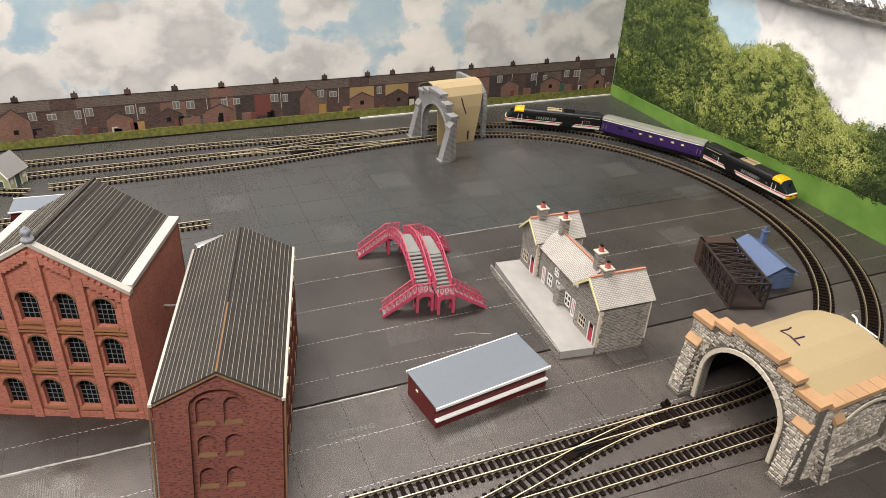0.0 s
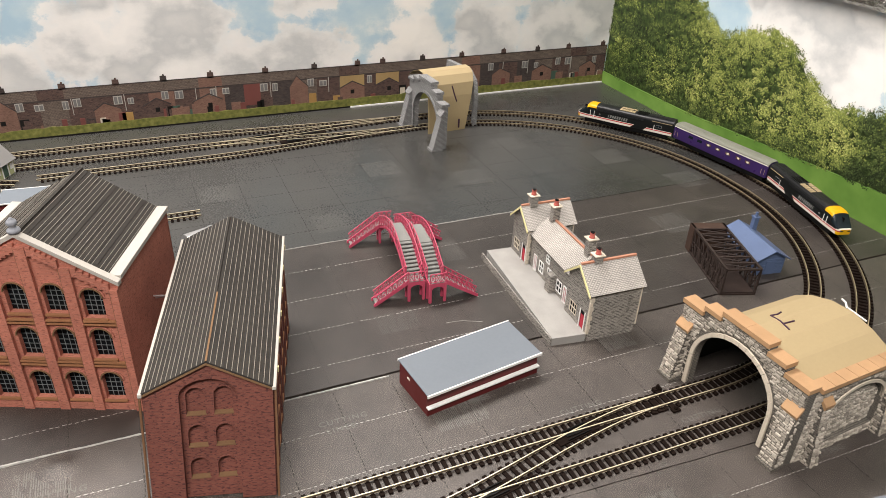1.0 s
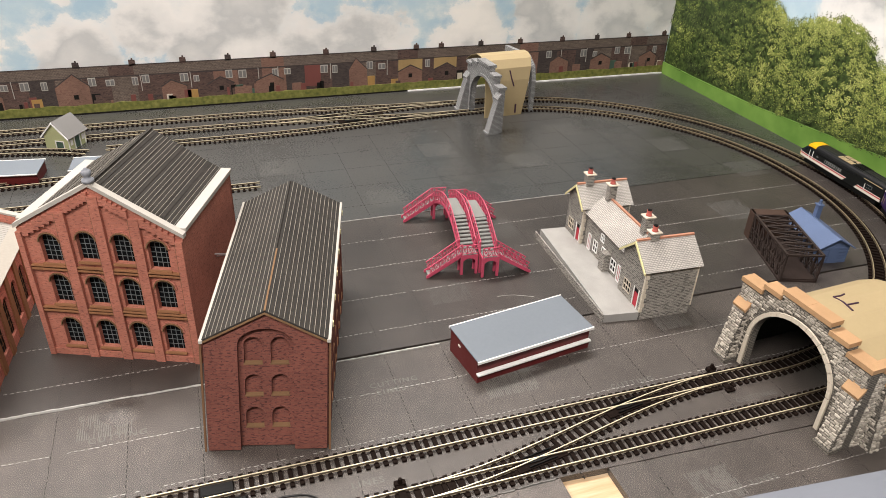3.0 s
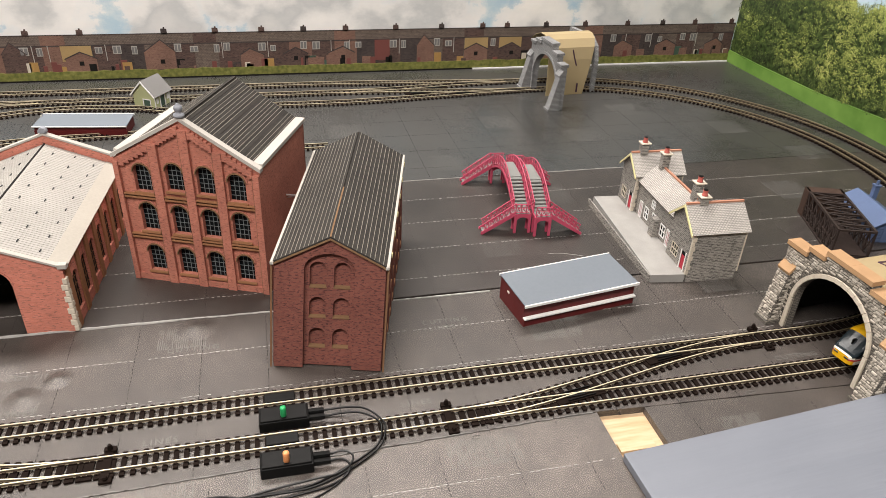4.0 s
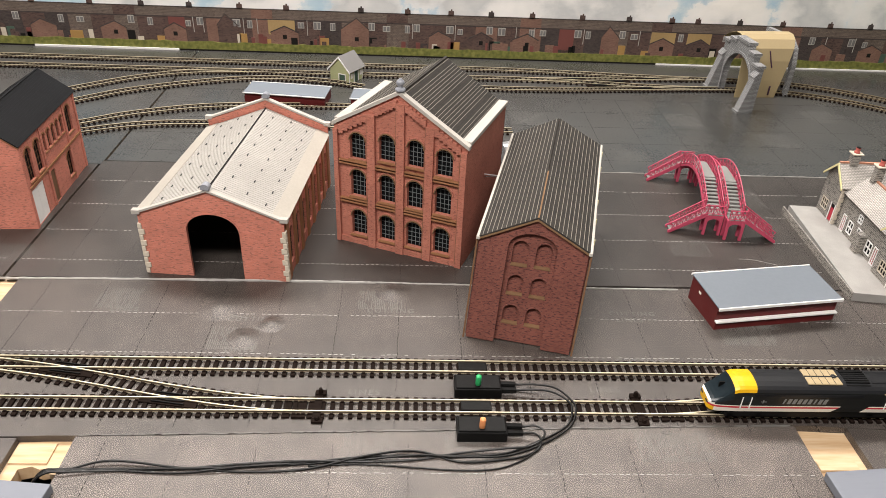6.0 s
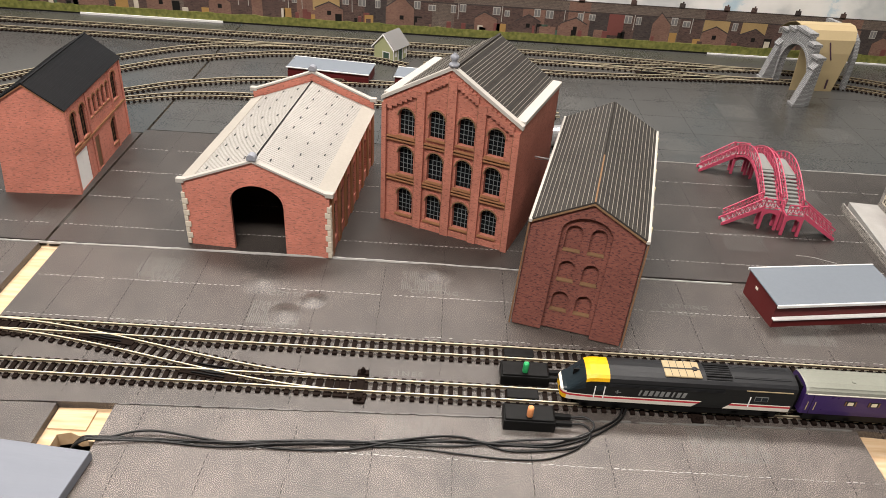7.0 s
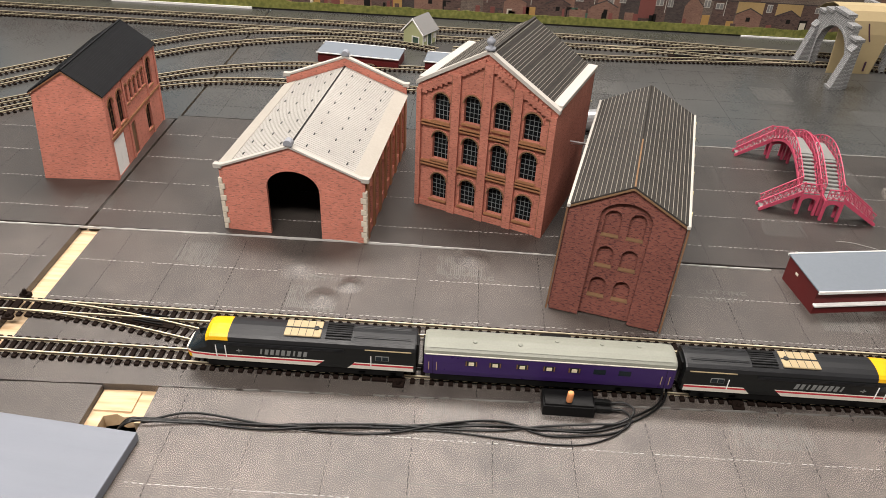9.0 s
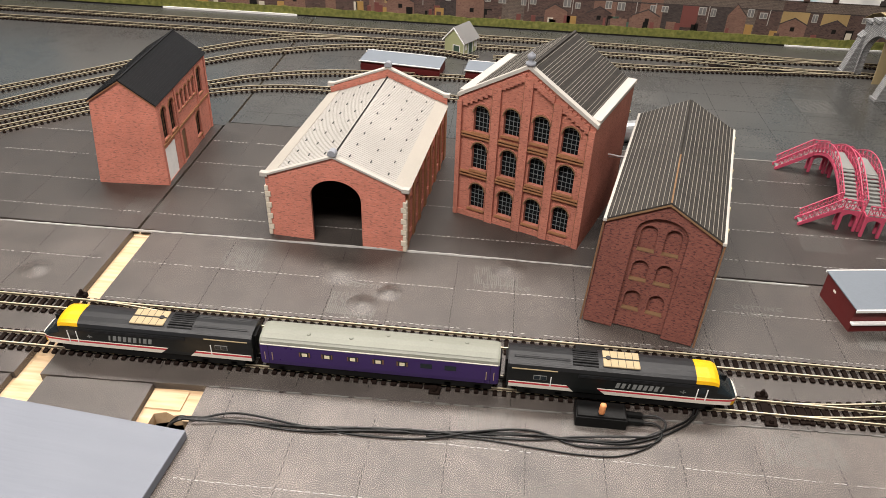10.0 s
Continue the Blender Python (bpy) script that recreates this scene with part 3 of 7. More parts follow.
# ragged pale edges where sheets meet
def ragged(name, x0, x1, yf, mat, h, wmin, wmax, label, broken=0.0):
    bm = bmesh.new()
    x, prev = x0, None
    while x < x1:
        wd = random.uniform(wmin, wmax)
        y = yf(x) + 0.0006 * noise.noise((x * 60, 2, 0))
        z = h * (0.7 + 0.5 * random.random())
        ring = [bm.verts.new(p) for p in ((x, y - wd / 2, -0.001), (x, y - wd / 3, z), (x, y + wd / 3, z), (x, y + wd / 2, -0.001))]
        if prev:
            for i in range(3):
                bm.faces.new((prev[i], prev[i + 1], ring[i + 1], ring[i]))
        prev = ring if random.random() >= broken else None
        x += random.uniform(0.002, 0.005)
    return tagged(part(name, bm, mat), label, "sheet edge", kind="structure")


ragged("trim_seam_front", -0.86, 0.20, lambda x: 0.0745 - 0.002 * math.sin(x * 9), M_DASH_PALE, 0.0009, 0.0005, 0.0022, "pale torn edge where two underlay sheets meet")
ragged("trim_seam_back", 0.02, 0.5, lambda x: 0.3120, M_DASH_PALE, 0.0006, 0.0004, 0.0010, "pale torn edge where two underlay sheets meet")
ragged("trim_seam_step", -0.266, 0.229, lambda x: front_edge(x) - 0.0006 + 0.0007 * noise.noise((x * 130, 5, 0)), M_PRINT, 0.0010, 0.0003, 0.0014, "pale torn edge along the front underlay sheet", 0.22)

# openings in the baseboard and loose boards
slab("trim_plank_left", -0.3050, -0.1285, -0.0062, -0.2800, -0.1115, -0.0046, M_WOOD, "bare pine batten in the underlay gap", "batten")
slab("trim_plank_right", 0.2345, -0.132, -0.0062, 0.262, -0.124, -0.0030, M_WOOD, "bare pine batten in the underlay gap", "batten")


def board(m, w, d):
    bm = bevelled(0, -d, 0.0008, w, 0, 0.0078, 0.0006)
    ob = part("card_board", bm, M_CARD_GREY, at=m)
    return tagged(ob, "smooth pale grey-blue board lying on the underlay", "board", "loose boards")


hinged_board = board(pose(0.2295, -0.1425, 0, 0, -3.0, 2.2), 0.55, 0.42)
board(pose(-0.7945, -0.1040, 0, 0, 0, -5.5), 0.534, 0.42)

# ---- printed backdrops ----
slab("backdrop_terraces", -1.30, 0.731, -0.006, 0.857, 0.739, 0.30, M_SKY, "upright backdrop board printed with a cloudy sky over terraced houses", "backdrop")
slab("backdrop_trees", 0.857, -0.70, -0.006, 0.865, 0.739, 0.25, M_SKY, "upright backdrop board printed with sky over leafy trees", "backdrop")
slab("trim_white_edge", 0.36, 0.7275, 0.0, 0.853, 0.7298, 0.0022, M_WHITE, "white cut edge of card along the backdrop", "edge")
slab("trim_white_edge_left", -0.66, 0.7275, 0.0, -0.43, 0.7298, 0.0030, M_WHITE, "white cut edge of card along the backdrop", "edge")

terrace = thing("printed_terrace", pose(0, 0.7308, 0), "row of brown brick terraced houses printed on the backdrop", "printed houses", kind="structure")


def flat(name, poly, mat, level, label=""):
    bm = bmesh.new()
    prism(bm, poly, lambda u, v, w: (u, -w, v), 0.00012 * level)
    return part(name, bm, mat, terrace, label)


def rect(x0, x1, z0, z1):
    return [(x0, z0), (x1, z0), (x1, z1), (x0, z1)]


X0, X1 = -1.25, 0.855
flat("wall", rect(X0, X1, 0.010, 0.056), M_P_WALL, 2)
for k in range(58):
    hx = X0 + 0.0362 * k
    if k % 3 != 1:
        flat("house_front", rect(hx, hx + 0.0362 - 0.0006, 0.0140, 0.0545), (M_P_BRICK, M_P_WALL, M_P_ROOF, M_P_FRONT)[(k * 7 // 3) % 4], 3)
roofline = [(X0, 0.0545), (X1, 0.0545)] + [(X1 - (X1 - X0) * k / 40, 0.0700 + 0.0012 * noise.noise((k * 0.9, 0, 3))) for k in range(41)]
flat("roof", roofline, M_P_ROOF, 3)
flat("eaves_shadow", rect(X0, X1, 0.0528, 0.0548), M_P_FRONT, 4)
flat("ridge_tiles", rect(X0, X1, 0.0690, 0.0704), M_P_FRONT, 4)
for k in range(29):
    if k % 3 == 1:
        flat("roof_patch", rect(X0 + 0.0724 * k, X0 + 0.0724 * k + 0.034, 0.0548, 0.0690), (M_P_WALL, M_P_BRICK)[k % 2], 4)
grass = [(X0, 0.0), (X1, 0.0)] + [(X1 - (X1 - X0) * k / 200, 0.0150 + 0.0018 * noise.noise((k * 0.31, 1, 3)) + 0.0006 * math.sin(k * 2.7)) for k in range(201)]
flat("grass", grass, M_GRASS_PRINT, 12)
flat("verge", rect(X0, X1, 0.0, 0.0026), M_P_DARK, 13)
CHIMNEYS = [-0.405, -0.326, -0.252, -0.133, -0.058, 0.012, 0.077, 0.144, 0.226, 0.303, 0.374, 0.417, 0.487, 0.559, 0.639, 0.707, 0.771, 0.845, -0.48, -0.56, -0.65, -0.73, -0.82]
for i, cx in enumerate(CHIMNEYS):
    w = 0.0048
    flat("chimney", [(cx - w, 0.068), (cx + w, 0.068), (cx + w * 0.9, 0.0768), (cx + w * 0.4, 0.0768), (cx + w * 0.35, 0.0795), (cx - w * 0.1, 0.0795), (cx - w * 0.15, 0.0772), (cx - w * 0.9, 0.0772)], M_P_WALL if i % 3 else M_P_FRONT, 4)
WINDOWS = [-0.41, -0.391, -0.333, -0.312, -0.23, -0.204, -0.179, -0.116, -0.092, -0.058, -0.043, 0.011, 0.028, 0.076, 0.096, 0.145, 0.164, 0.222, 0.239, 0.296, 0.316, 0.394, 0.616, 0.684, 0.707, 0.752, 0.773, 0.83, 0.47, 0.53, -0.47, -0.50, -0.58, -0.61, -0.68, -0.76]
for i, wx in enumerate(WINDOWS):
    w, h = 0.0042 + 0.0018 * ((i * 7) % 3) / 2, 0.0125 if i % 4 else 0.0095
    z0 = 0.0390 + 0.0012 * ((i * 5) % 3)
    win = flat("window", rect(wx - w, wx + w, z0, z0 + h), M_P_WHITE, 5)
    for side in (-1, 1):
        pane = bmesh.new()
        prism(pane, rect(wx + side * w * 0.48 - w * 0.36, wx + side * w * 0.48 + w * 0.36, z0 + 0.0012, z0 + h - 0.0012), lambda u, v, q: (u, -q, v), 0.0008)
        part("pane", pane, M_GREY_SLATE, win)
GABLES = [(-0.364, -0.331, 1), (-0.279, -0.235, 0), (-0.166, -0.121, 1), (-0.023, 0.013, 0), (0.044, 0.082, 0), (0.115, 0.157, 0), (0.262, 0.291, 1), (0.344, 0.385, 0), (0.405, 0.445, 0), (0.62, 0.655, 0), (0.70, 0.74, 0), (0.80, 0.835, 0), (0.50, 0.54, 0), (-0.45, -0.415, 0), (-0.55, -0.51, 0), (-0.66, -0.62, 1), (-0.74, -0.70, 0)]
for i, (ga, gb, tall) in enumerate(GABLES):
    top = 0.060 if tall and i % 2 == 0 else 0.0435
    sh = 0.034 if top < 0.05 else 0.042
    mid = (ga + gb) / 2 + 0.003 * (i % 3 - 1)
    flat("outhouse", [(ga, 0.0145), (gb, 0.0145), (gb, sh), (mid, top), (ga, sh)], M_P_BRICK if i % 4 else M_P_WALL, 6)
    flat("outhouse_roof", [(ga - 0.0012, sh - 0.0012), (mid, top - 0.0004), (gb + 0.0012, sh - 0.0012), (gb + 0.0012, sh + 0.0006), (mid, top + 0.0016), (ga - 0.0012, sh + 0.0006)], M_P_FRONT, 7)
    if i % 3:
        flat("outhouse_window", rect(mid - 0.0032, mid + 0.0032, 0.0235, 0.0300), M_P_DARK, 7)
    if i % 2:
        flat("yard_fence", rect(ga - 0.0125, ga - 0.0008, 0.0145, 0.0225), (M_P_FRONT, M_P_ORANGE, M_P_GREEN)[i % 3], 7)
    if i % 2 == 0:
        flat("gate", rect(gb + 0.001, gb + 0.013, 0.0145, 0.030), (M_P_ORANGE, M_P_GREEN, M_P_DARK)[i % 3], 7)
for ya, yb in ((-0.283, -0.24), (0.344, 0.385), (0.405, 0.445)):
    flat("rendered_wall", rect(ya, yb, 0.030, 0.0535), M_P_YELLOW, 5)
for ya, yb in ((-0.441, -0.415), (0.191, 0.216)):
    flat("red_wall", rect(ya, yb, 0.020, 0.0535), M_P_RED, 5)
for ya, yb in ((0.013, 0.028), (0.082, 0.108), (-0.20, -0.186), (0.17, 0.185), (0.75, 0.765), (0.665, 0.68), (-0.60, -0.58)):
    flat("garage_door", rect(ya, yb, 0.0145, 0.027), M_P_ORANGE if ya < 0.05 else M_P_BRICK, 8)
for px in (-0.402, -0.386, -0.322, -0.30, -0.22, -0.05, 0.02, 0.12, 0.15, 0.232, 0.325, 0.69, 0.78, 0.64, 0.50):
    flat("drainpipe", rect(px - 0.0005, px + 0.0005, 0.030, 0.0545), M_P_WHITE, 5)
for k in range(70):
    px = random.uniform(-1.0, 0.85)
    w, h = random.uniform(0.003, 0.011), random.uniform(0.004, 0.016)
    flat("yard_wall", rect(px, px + w, 0.0145, 0.0145 + h), random.choice((M_P_DARK, M_P_BRICK, M_P_WALL, M_P_WALL, M_P_RED, M_QUOIN)), 7 + k % 3)

# printed trees on the side board
woods = thing("printed_wood", pose(0.8568, 0, 0), "leafy green trees above a lawn printed on the backdrop", "printed trees", kind="structure")


def crown(s):
    """Height of the tree tops along the board; s runs from the corner."""
    pts = [(0.0, 0.30), (0.19, 0.30), (0.205, 0.206), (0.245, 0.175), (0.273, 0.158), (0.33, 0.178), (0.385, 0.186), (0.43, 0.165), (0.447, 0.145), (0.50, 0.118), (0.54, 0.130), (0.60, 0.150), (0.68, 0.165), (0.80, 0.14), (1.0, 0.17), (1.4, 0.15)]
    for (a, za), (b, zb) in zip(pts, pts[1:]):
        if a <= s <= b:
            return za + (zb - za) * (s - a) / (b - a)
    return 0.15


def lawn(s):
    return 0.021 + 0.02 * max(0, s - 0.1) + 0.045 * max(0, s - 0.25)


def leaf(bm, y, z, r, lift):
    n = 5
    a0 = random.random() * 6.28
    vs = [bm.verts.new((-lift, y + r * random.uniform(0.5, 1.2) * math.cos(a0 + 6.28 * k / n), z + r * random.uniform(0.5, 1.2) * math.sin(a0 + 6.28 * k / n))) for k in range(n)]
    bm.faces.new(vs)


tones = [bmesh.new() for _ in M_LEAVES]


def clump(s, z, r, level, lift):
    """A spray of leaves, pale on its crown and dark beneath."""
    for _ in range(int(16 + 4200 * r)):
        a, q = random.uniform(0, 2 * math.pi), math.sqrt(random.random())
        du, dv = r * 1.35 * q * math.cos(a), r * 0.8 * q * math.sin(a)
        dv -= 0.35 * du * math.sin(s * 900 + z * 700)
        v = z + dv + 0.002 * noise.noise(((s + du) * 160, z * 160, 2.0))
        if v > 0.243 or v < lawn(s) - 0.003:
            continue
        k = level + 1.0 * dv / r - 0.35 * du / r + random.gauss(0, 0.75)
        leaf(tones[max(0, min(5, round(k)))], 0.7305 - s - du, v, random.uniform(0.0005, 0.0012), lift + 0.0002 * random.random())


def tree_level(s, z):
    """How pale the foliage is along the board: dark by the corner, pale in the middle, dark again."""
    base = 2.0 if s < 0.13 else 2.6 if s < 0.24 else 3.6 if s < 0.44 else 3.5 if s < 0.54 else 2.2
    low = lawn(s) + 0.022
    return base + 1.5 * noise.noise((s * 30, z * 30, 7.0)) + 1.4 * noise.noise((s * 11, z * 13, 3.0)) - (1.1 if z < low else 0.0)


order = []
for k in range(2600):
    s = random.uniform(0.0, 0.72) if k % 6 else random.uniform(0.7, 1.2)
    top = min(0.240, crown(s) + 0.014 * noise.noise((s * 45, 0, 2)) + 0.007 * noise.noise((s * 130, 4, 2)))
    r = random.choice((0.0035, 0.0045, 0.006, 0.0085)) * random.uniform(0.8, 1.25)
    z = random.uniform(lawn(s) + 0.002, top - 0.3 * r) if k % 3 else top - random.uniform(0.1, 2.6) * r
    order.append((z, s, r))
order.sort(reverse=True)
for k, (z, s, r) in enumerate(order):
    clump(s, z, r, tree_level(s, z), 0.0006 + 0.0000012 * k)
for k in range(260):
    s = random.uniform(0.19, 0.66)
    top = crown(s) + 0.010 * noise.noise((s * 45, 0, 2))
    for j in range(5):
        leaf(tones[random.choice((1, 2, 2, 3))], 0.7305 - s + random.gauss(0, 0.0012), top + 0.0022 * j * random.random(), 0.0007, 0.0007)
bm_back = bmesh.new()
outline = [(1.2, 0.0), (0.0, 0.0)] + [(1.2 * k / 120, min(0.242, crown(1.2 * k / 120) - 0.008 + 0.014 * noise.noise((1.2 * k / 120 * 45, 0, 2)))) for k in range(121)]
prism(bm_back, outline, lambda u, v, w: (-w, 0.7305 - u, v), 0.0004)
part("shadow_leaves", bm_back, M_LEAF_DARK, woods)
for bm, leaf_mat in zip(tones, M_LEAVES):
    tagged(part("leaves", bm, leaf_mat, woods), kind="stuff")
bm = bmesh.new()
prism(bm, [(1.4, 0.0), (-0.0, 0.0)] + [(1.4 * k / 60, lawn(1.4 * k / 60)) for k in range(61)], lambda u, v, w: (-w, 0.7305 - u, v), 0.0032)
part("lawn", bm, M_LAWN_PRINT, woods)
bm = bmesh.new()
rings = []
for k in range(140):
    y = 0.70 - 0.0095 * k
    ring = []
    for j in range(16):
        a = 2 * math.pi * j / 16
        r = 0.020 + 0.0035 * noise.noise((math.cos(a) * 2.2, y * 70, math.sin(a) * 2.2))
        ring.append(bm.verts.new((0.850 + r * math.cos(a), y, 0.2655 + r * math.sin(a))))
    rings.append(ring)
for a, b in zip(rings, rings[1:]):
    for j in range(16):
        bm.faces.new((a[j], a[(j + 1) % 16], b[(j + 1) % 16], b[j]))
tagged(part("foil_duct", bm, M_FOIL), "crumpled silver foil duct along the top of the backdrop", "duct")


# ---- track ----
Y_IN, Y_OUT, R_IN, R_OUT, CX = -0.0386, -0.0813, 0.3150, 0.3577, 0.454
CY0, CY1 = 0.2764, 0.2953
TOP_IN, TOP_OUT = CY1 + R_IN, CY1 + R_OUT


def loop_line(r):
    """The plan of one loop from the near straight round to the far side, point by point."""
    pts = [Vector((-1.0, CY0 - r, 0)), Vector((CX, CY0 - r, 0))]
    cx = CX + (0.006 if r == R_OUT else 0.0005)
    pts += [Vector((cx + r * math.sin(math.radians(a)), CY0 - r * math.cos(math.radians(a)), 0)) for a in range(2, 91, 2)]
    pts += [Vector((cx + r * math.cos(math.radians(a)), CY1 + r * math.sin(math.radians(a)), 0)) for a in range(0, 91, 2)]
    return pts + [Vector((CX, CY1 + r, 0))]


RAIL_PROFILE = [(-0.0008, 0.0018), (0.0008, 0.0018), (0.0008, 0.0022), (0.0002, 0.0024), (0.0002, 0.0034), (0.00036, 0.0035), (0.00036, 0.0041), (-0.00036, 0.0041), (-0.00036, 0.0035), (-0.0002, 0.0034), (-0.0002, 0.0024), (-0.0008, 0.0022)]


def rail(parent, line, off, drop=0.0, head=None):
    bm = bmesh.new()
    rings = [[bm.verts.new((x - (off + u) * math.sin(a), y + (off + u) * math.cos(a), z - drop)) for u, z in RAIL_PROFILE] for x, y, a in line]
    n = len(RAIL_PROFILE)
    for p, q in zip(rings, rings[1:]):
        for k in range(n):
            bm.faces.new((p[k], p[(k + 1) % n], q[(k + 1) % n], q[k])).material_index = 1 if k in (2, 3, 4, 8, 9, 10) else 0
    bm.faces.new(rings[0])
    bm.faces.new(rings[-1][::-1])
    part("rail", bm, [head or M_RAIL, M_RAIL_SIDE], parent)


def sleeper_shape(bm, m, h=0.0018, half=0.0104):
    start = len(bm.verts)
    box(bm, -0.0016, -half, 0, 0.0016, half, h)
    for s in (-1, 1):
        for o in (0.0013, -0.0013):
            y = s * 0.006 + o
            box(bm, -0.0012, y - 0.0005, h, 0.0012, y + 0.0005, h + 0.0007)
    bm.verts.ensure_lookup_table()
    for v in bm.verts[start:]:
        v.co = m @ v.co


bm = bmesh.new()
sleeper_shape(bm, Matrix.Identity(4))
bmesh.ops.recalc_face_normals(bm, faces=bm.faces)
SLEEPER = bpy.data.meshes.new("sleeper")
bm.to_mesh(SLEEPER)
bm.free()
SLEEPER.materials.append(M_SLEEPER)


def track(name, line, label, single=False, drop=0.0, pitch=0.0066, sleepers=True, group="track"):
    t = thing(name, Matrix.Identity(4), label, "model track", group)
    head = M_RAIL_DULL if name == "curved_track" else None
    rail(t, line, 0.006, drop, head)
    rail(t, line, -0.006, drop, head)
    if sleepers:
        raw = [Vector((x, y, 0)) for x, y, a in line]
        joined = None if single else bmesh.new()
        for x, y, a in resample(raw, pitch)[:-1]:
            m = Matrix.Translation((x, y, -drop)) @ Matrix.Rotation(a + random.uniform(-0.01, 0.01), 4, "Z")
            if single and -0.47 < x < 0.46:
                o = new("sleeper", SLEEPER)
                o.parent, o.matrix_basis = t, m
            else:
                joined = joined or bmesh.new()
                sleeper_shape(joined, m)
        if joined:
            tagged(part("sleeper_run", joined, M_SLEEPER, t), kind="stuff")
    return t


def straight(x0, x1, y):
    return resample([Vector((x0, y, 0)), Vector((x1, y, 0))], 0.02)


def ease(x0, y0, x1, y1, n=24):
    """An easy double curve between two parallel tracks."""
    raw = []
    for k in range(n + 1):
        t = k / n
        raw.append(Vector((x0 + (x1 - x0) * t, y0 + (y1 - y0) * t * t * (3 - 2 * t), 0)))
    return resample(raw, 0.008)


track("straight_track", straight(-1.2, CX, Y_OUT), "straight length of brown-sleepered model track with bright rails", True)
track("straight_track", straight(-1.2, CX, Y_IN), "straight length of brown-sleepered model track with bright rails", True)
for r in (R_OUT, R_IN):
    track("curved_track", resample(loop_line(r)[1:], 0.008), "long curve of brown-sleepered model track with dull rails")
track("far_track", ease(CX, TOP_OUT, 0.05, 0.6725) + straight(0.05, -1.25, 0.6725)[1:], "straight far track with bright rails before the terraces")
track("far_track", ease(CX, TOP_IN, 0.10, 0.5845) + straight(0.10, -0.098, 0.5845)[1:], "straight far track with bright rails ending beside the green hut")
track("far_track", straight(0.12, -1.25, 0.6295), "straight middle track with bright rails before the terraces")
track("far_crossover", ease(0.12, 0.6295, CX - 0.06, TOP_OUT - 0.001), "far turnout track with dark sleepers", drop=0.0003, pitch=0.0085)
track("far_crossover", ease(0.12, 0.6295, CX - 0.06, TOP_IN), "far turnout track with dark sleepers", drop=0.0005, pitch=0.0085)
track("siding", spline([(-0.72, 0.27), (-0.66, 0.345), (-0.60, 0.41), (-0.506, 0.488), (-0.437, 0.54), (-0.334, 0.586), (-0.256, 0.601), (-0.174, 0.594), (-0.12, 0.576)]), "curved siding of bright rails with a free end")
track("siding", spline([(-0.74, 0.33), (-0.6418, 0.425), (-0.5906, 0.478), (-0.525, 0.535), (-0.454, 0.588), (-0.385, 0.618), (-0.30, 0.6295)]), "curved siding of bright rails joining the middle track", drop=0.0003)
track("siding", spline([(-0.70, 0.235), (-0.60, 0.325), (-0.54, 0.373), (-0.469, 0.414), (-0.408, 0.452), (-0.31, 0.485), (-0.163, 0.496), (-0.10, 0.494)]), "curved siding of bright rails behind the brick shed")
track("siding", spline([(-0.70, 0.195), (-0.59, 0.30), (-0.53, 0.35), (-0.459, 0.388), (-0.396, 0.414), (-0.33, 0.424), (-0.20, 0.4255), (-0.05, 0.4255), (0.084, 0.4255)]), "curved siding of bright rails with a free end", drop=0.0003)
track("crossover", ease(-0.115, Y_OUT, -0.395, Y_IN), "diagonal crossover of bright rails between the near tracks", drop=0.0003, pitch=0.0075)
track("crossover", ease(0.125, Y_OUT, 0.405, Y_IN), "diagonal crossover of bright rails between the near tracks", drop=0.0003, pitch=0.0075)


def frog(x, y, rot):
    t = thing("track_frog", pose(x, y, 0, 0, 0, rot), "black plastic frog of a turnout between the rails", "turnout frog", "frogs")
    bm = bmesh.new()
    prism(bm, [(-0.011, -0.0014), (0.0, -0.0026), (0.011, -0.0014), (0.011, 0.0014), (0.0, 0.0026), (-0.011, 0.0014)], lambda u, v, w: (u, v, 0.0017 + w), 0.0016)
    part("nose", bm, M_BLACK, t)
    part("plate", boxm(-0.021, -0.0060, 0.0012, 0.021, 0.0060, 0.0024), M_SLEEPER, t)
    for s in (-1, 1):
        part("check_rail", boxm(-0.012, s * 0.0045 - 0.00035, 0.0017, 0.012, s * 0.0045 + 0.00035, 0.0036), M_BLACK, t)


frog(-0.215, Y_OUT + 0.006, -9)
frog(-0.298, Y_IN - 0.006, -9)
frog(0.225, Y_OUT + 0.006, 9)
frog(0.315, Y_IN - 0.006, 9)
for fx, fy in ((0.20, 0.640), (0.27, 0.634), (0.24, 0.613), (0.31, 0.607), (0.33, 0.652)):
    frog(fx, fy, 4)


def tie_bar(x, y):
    t = thing("point_tie_bar", pose(x, y, 0), "dark brown turnout tie bar with a lever peg", "turnout lever", "tie bars")
    part("plate", bevelled(-0.0035, -0.0125, 0.0016, 0.0020, 0.0115, 0.0027, 0.0003), M_SLEEPER, t)
    for s, h in ((1, 0.0075), (-1, 0.0045)):
        part("end_block", bevelled(-0.0040, s * 0.0130 - 0.0022, 0, 0.0040, s * 0.0130 + 0.0022, h * 0.5, 0.0005), M_SLEEPER, t)
        bm = lathe([(0.0018, 0), (0.0018, h * 0.7), (0.0012, h), (0, h)], 8)
        part("peg", bm, M_SLEEPER, t, at=pose(0, s * 0.0125, 0.0))


tie_bar(-0.109, Y_OUT)
tie_bar(0.122, Y_OUT)
tie_bar(-0.402, Y_IN)
tie_bar(0.408, Y_IN)


# ---- buildings ----
def fr(u, v, w):
    return (u, w, v)


def gable(w, eave, ridge):
    return [(0, 0), (w, 0), (w, eave), (w / 2, ridge), (0, eave)]


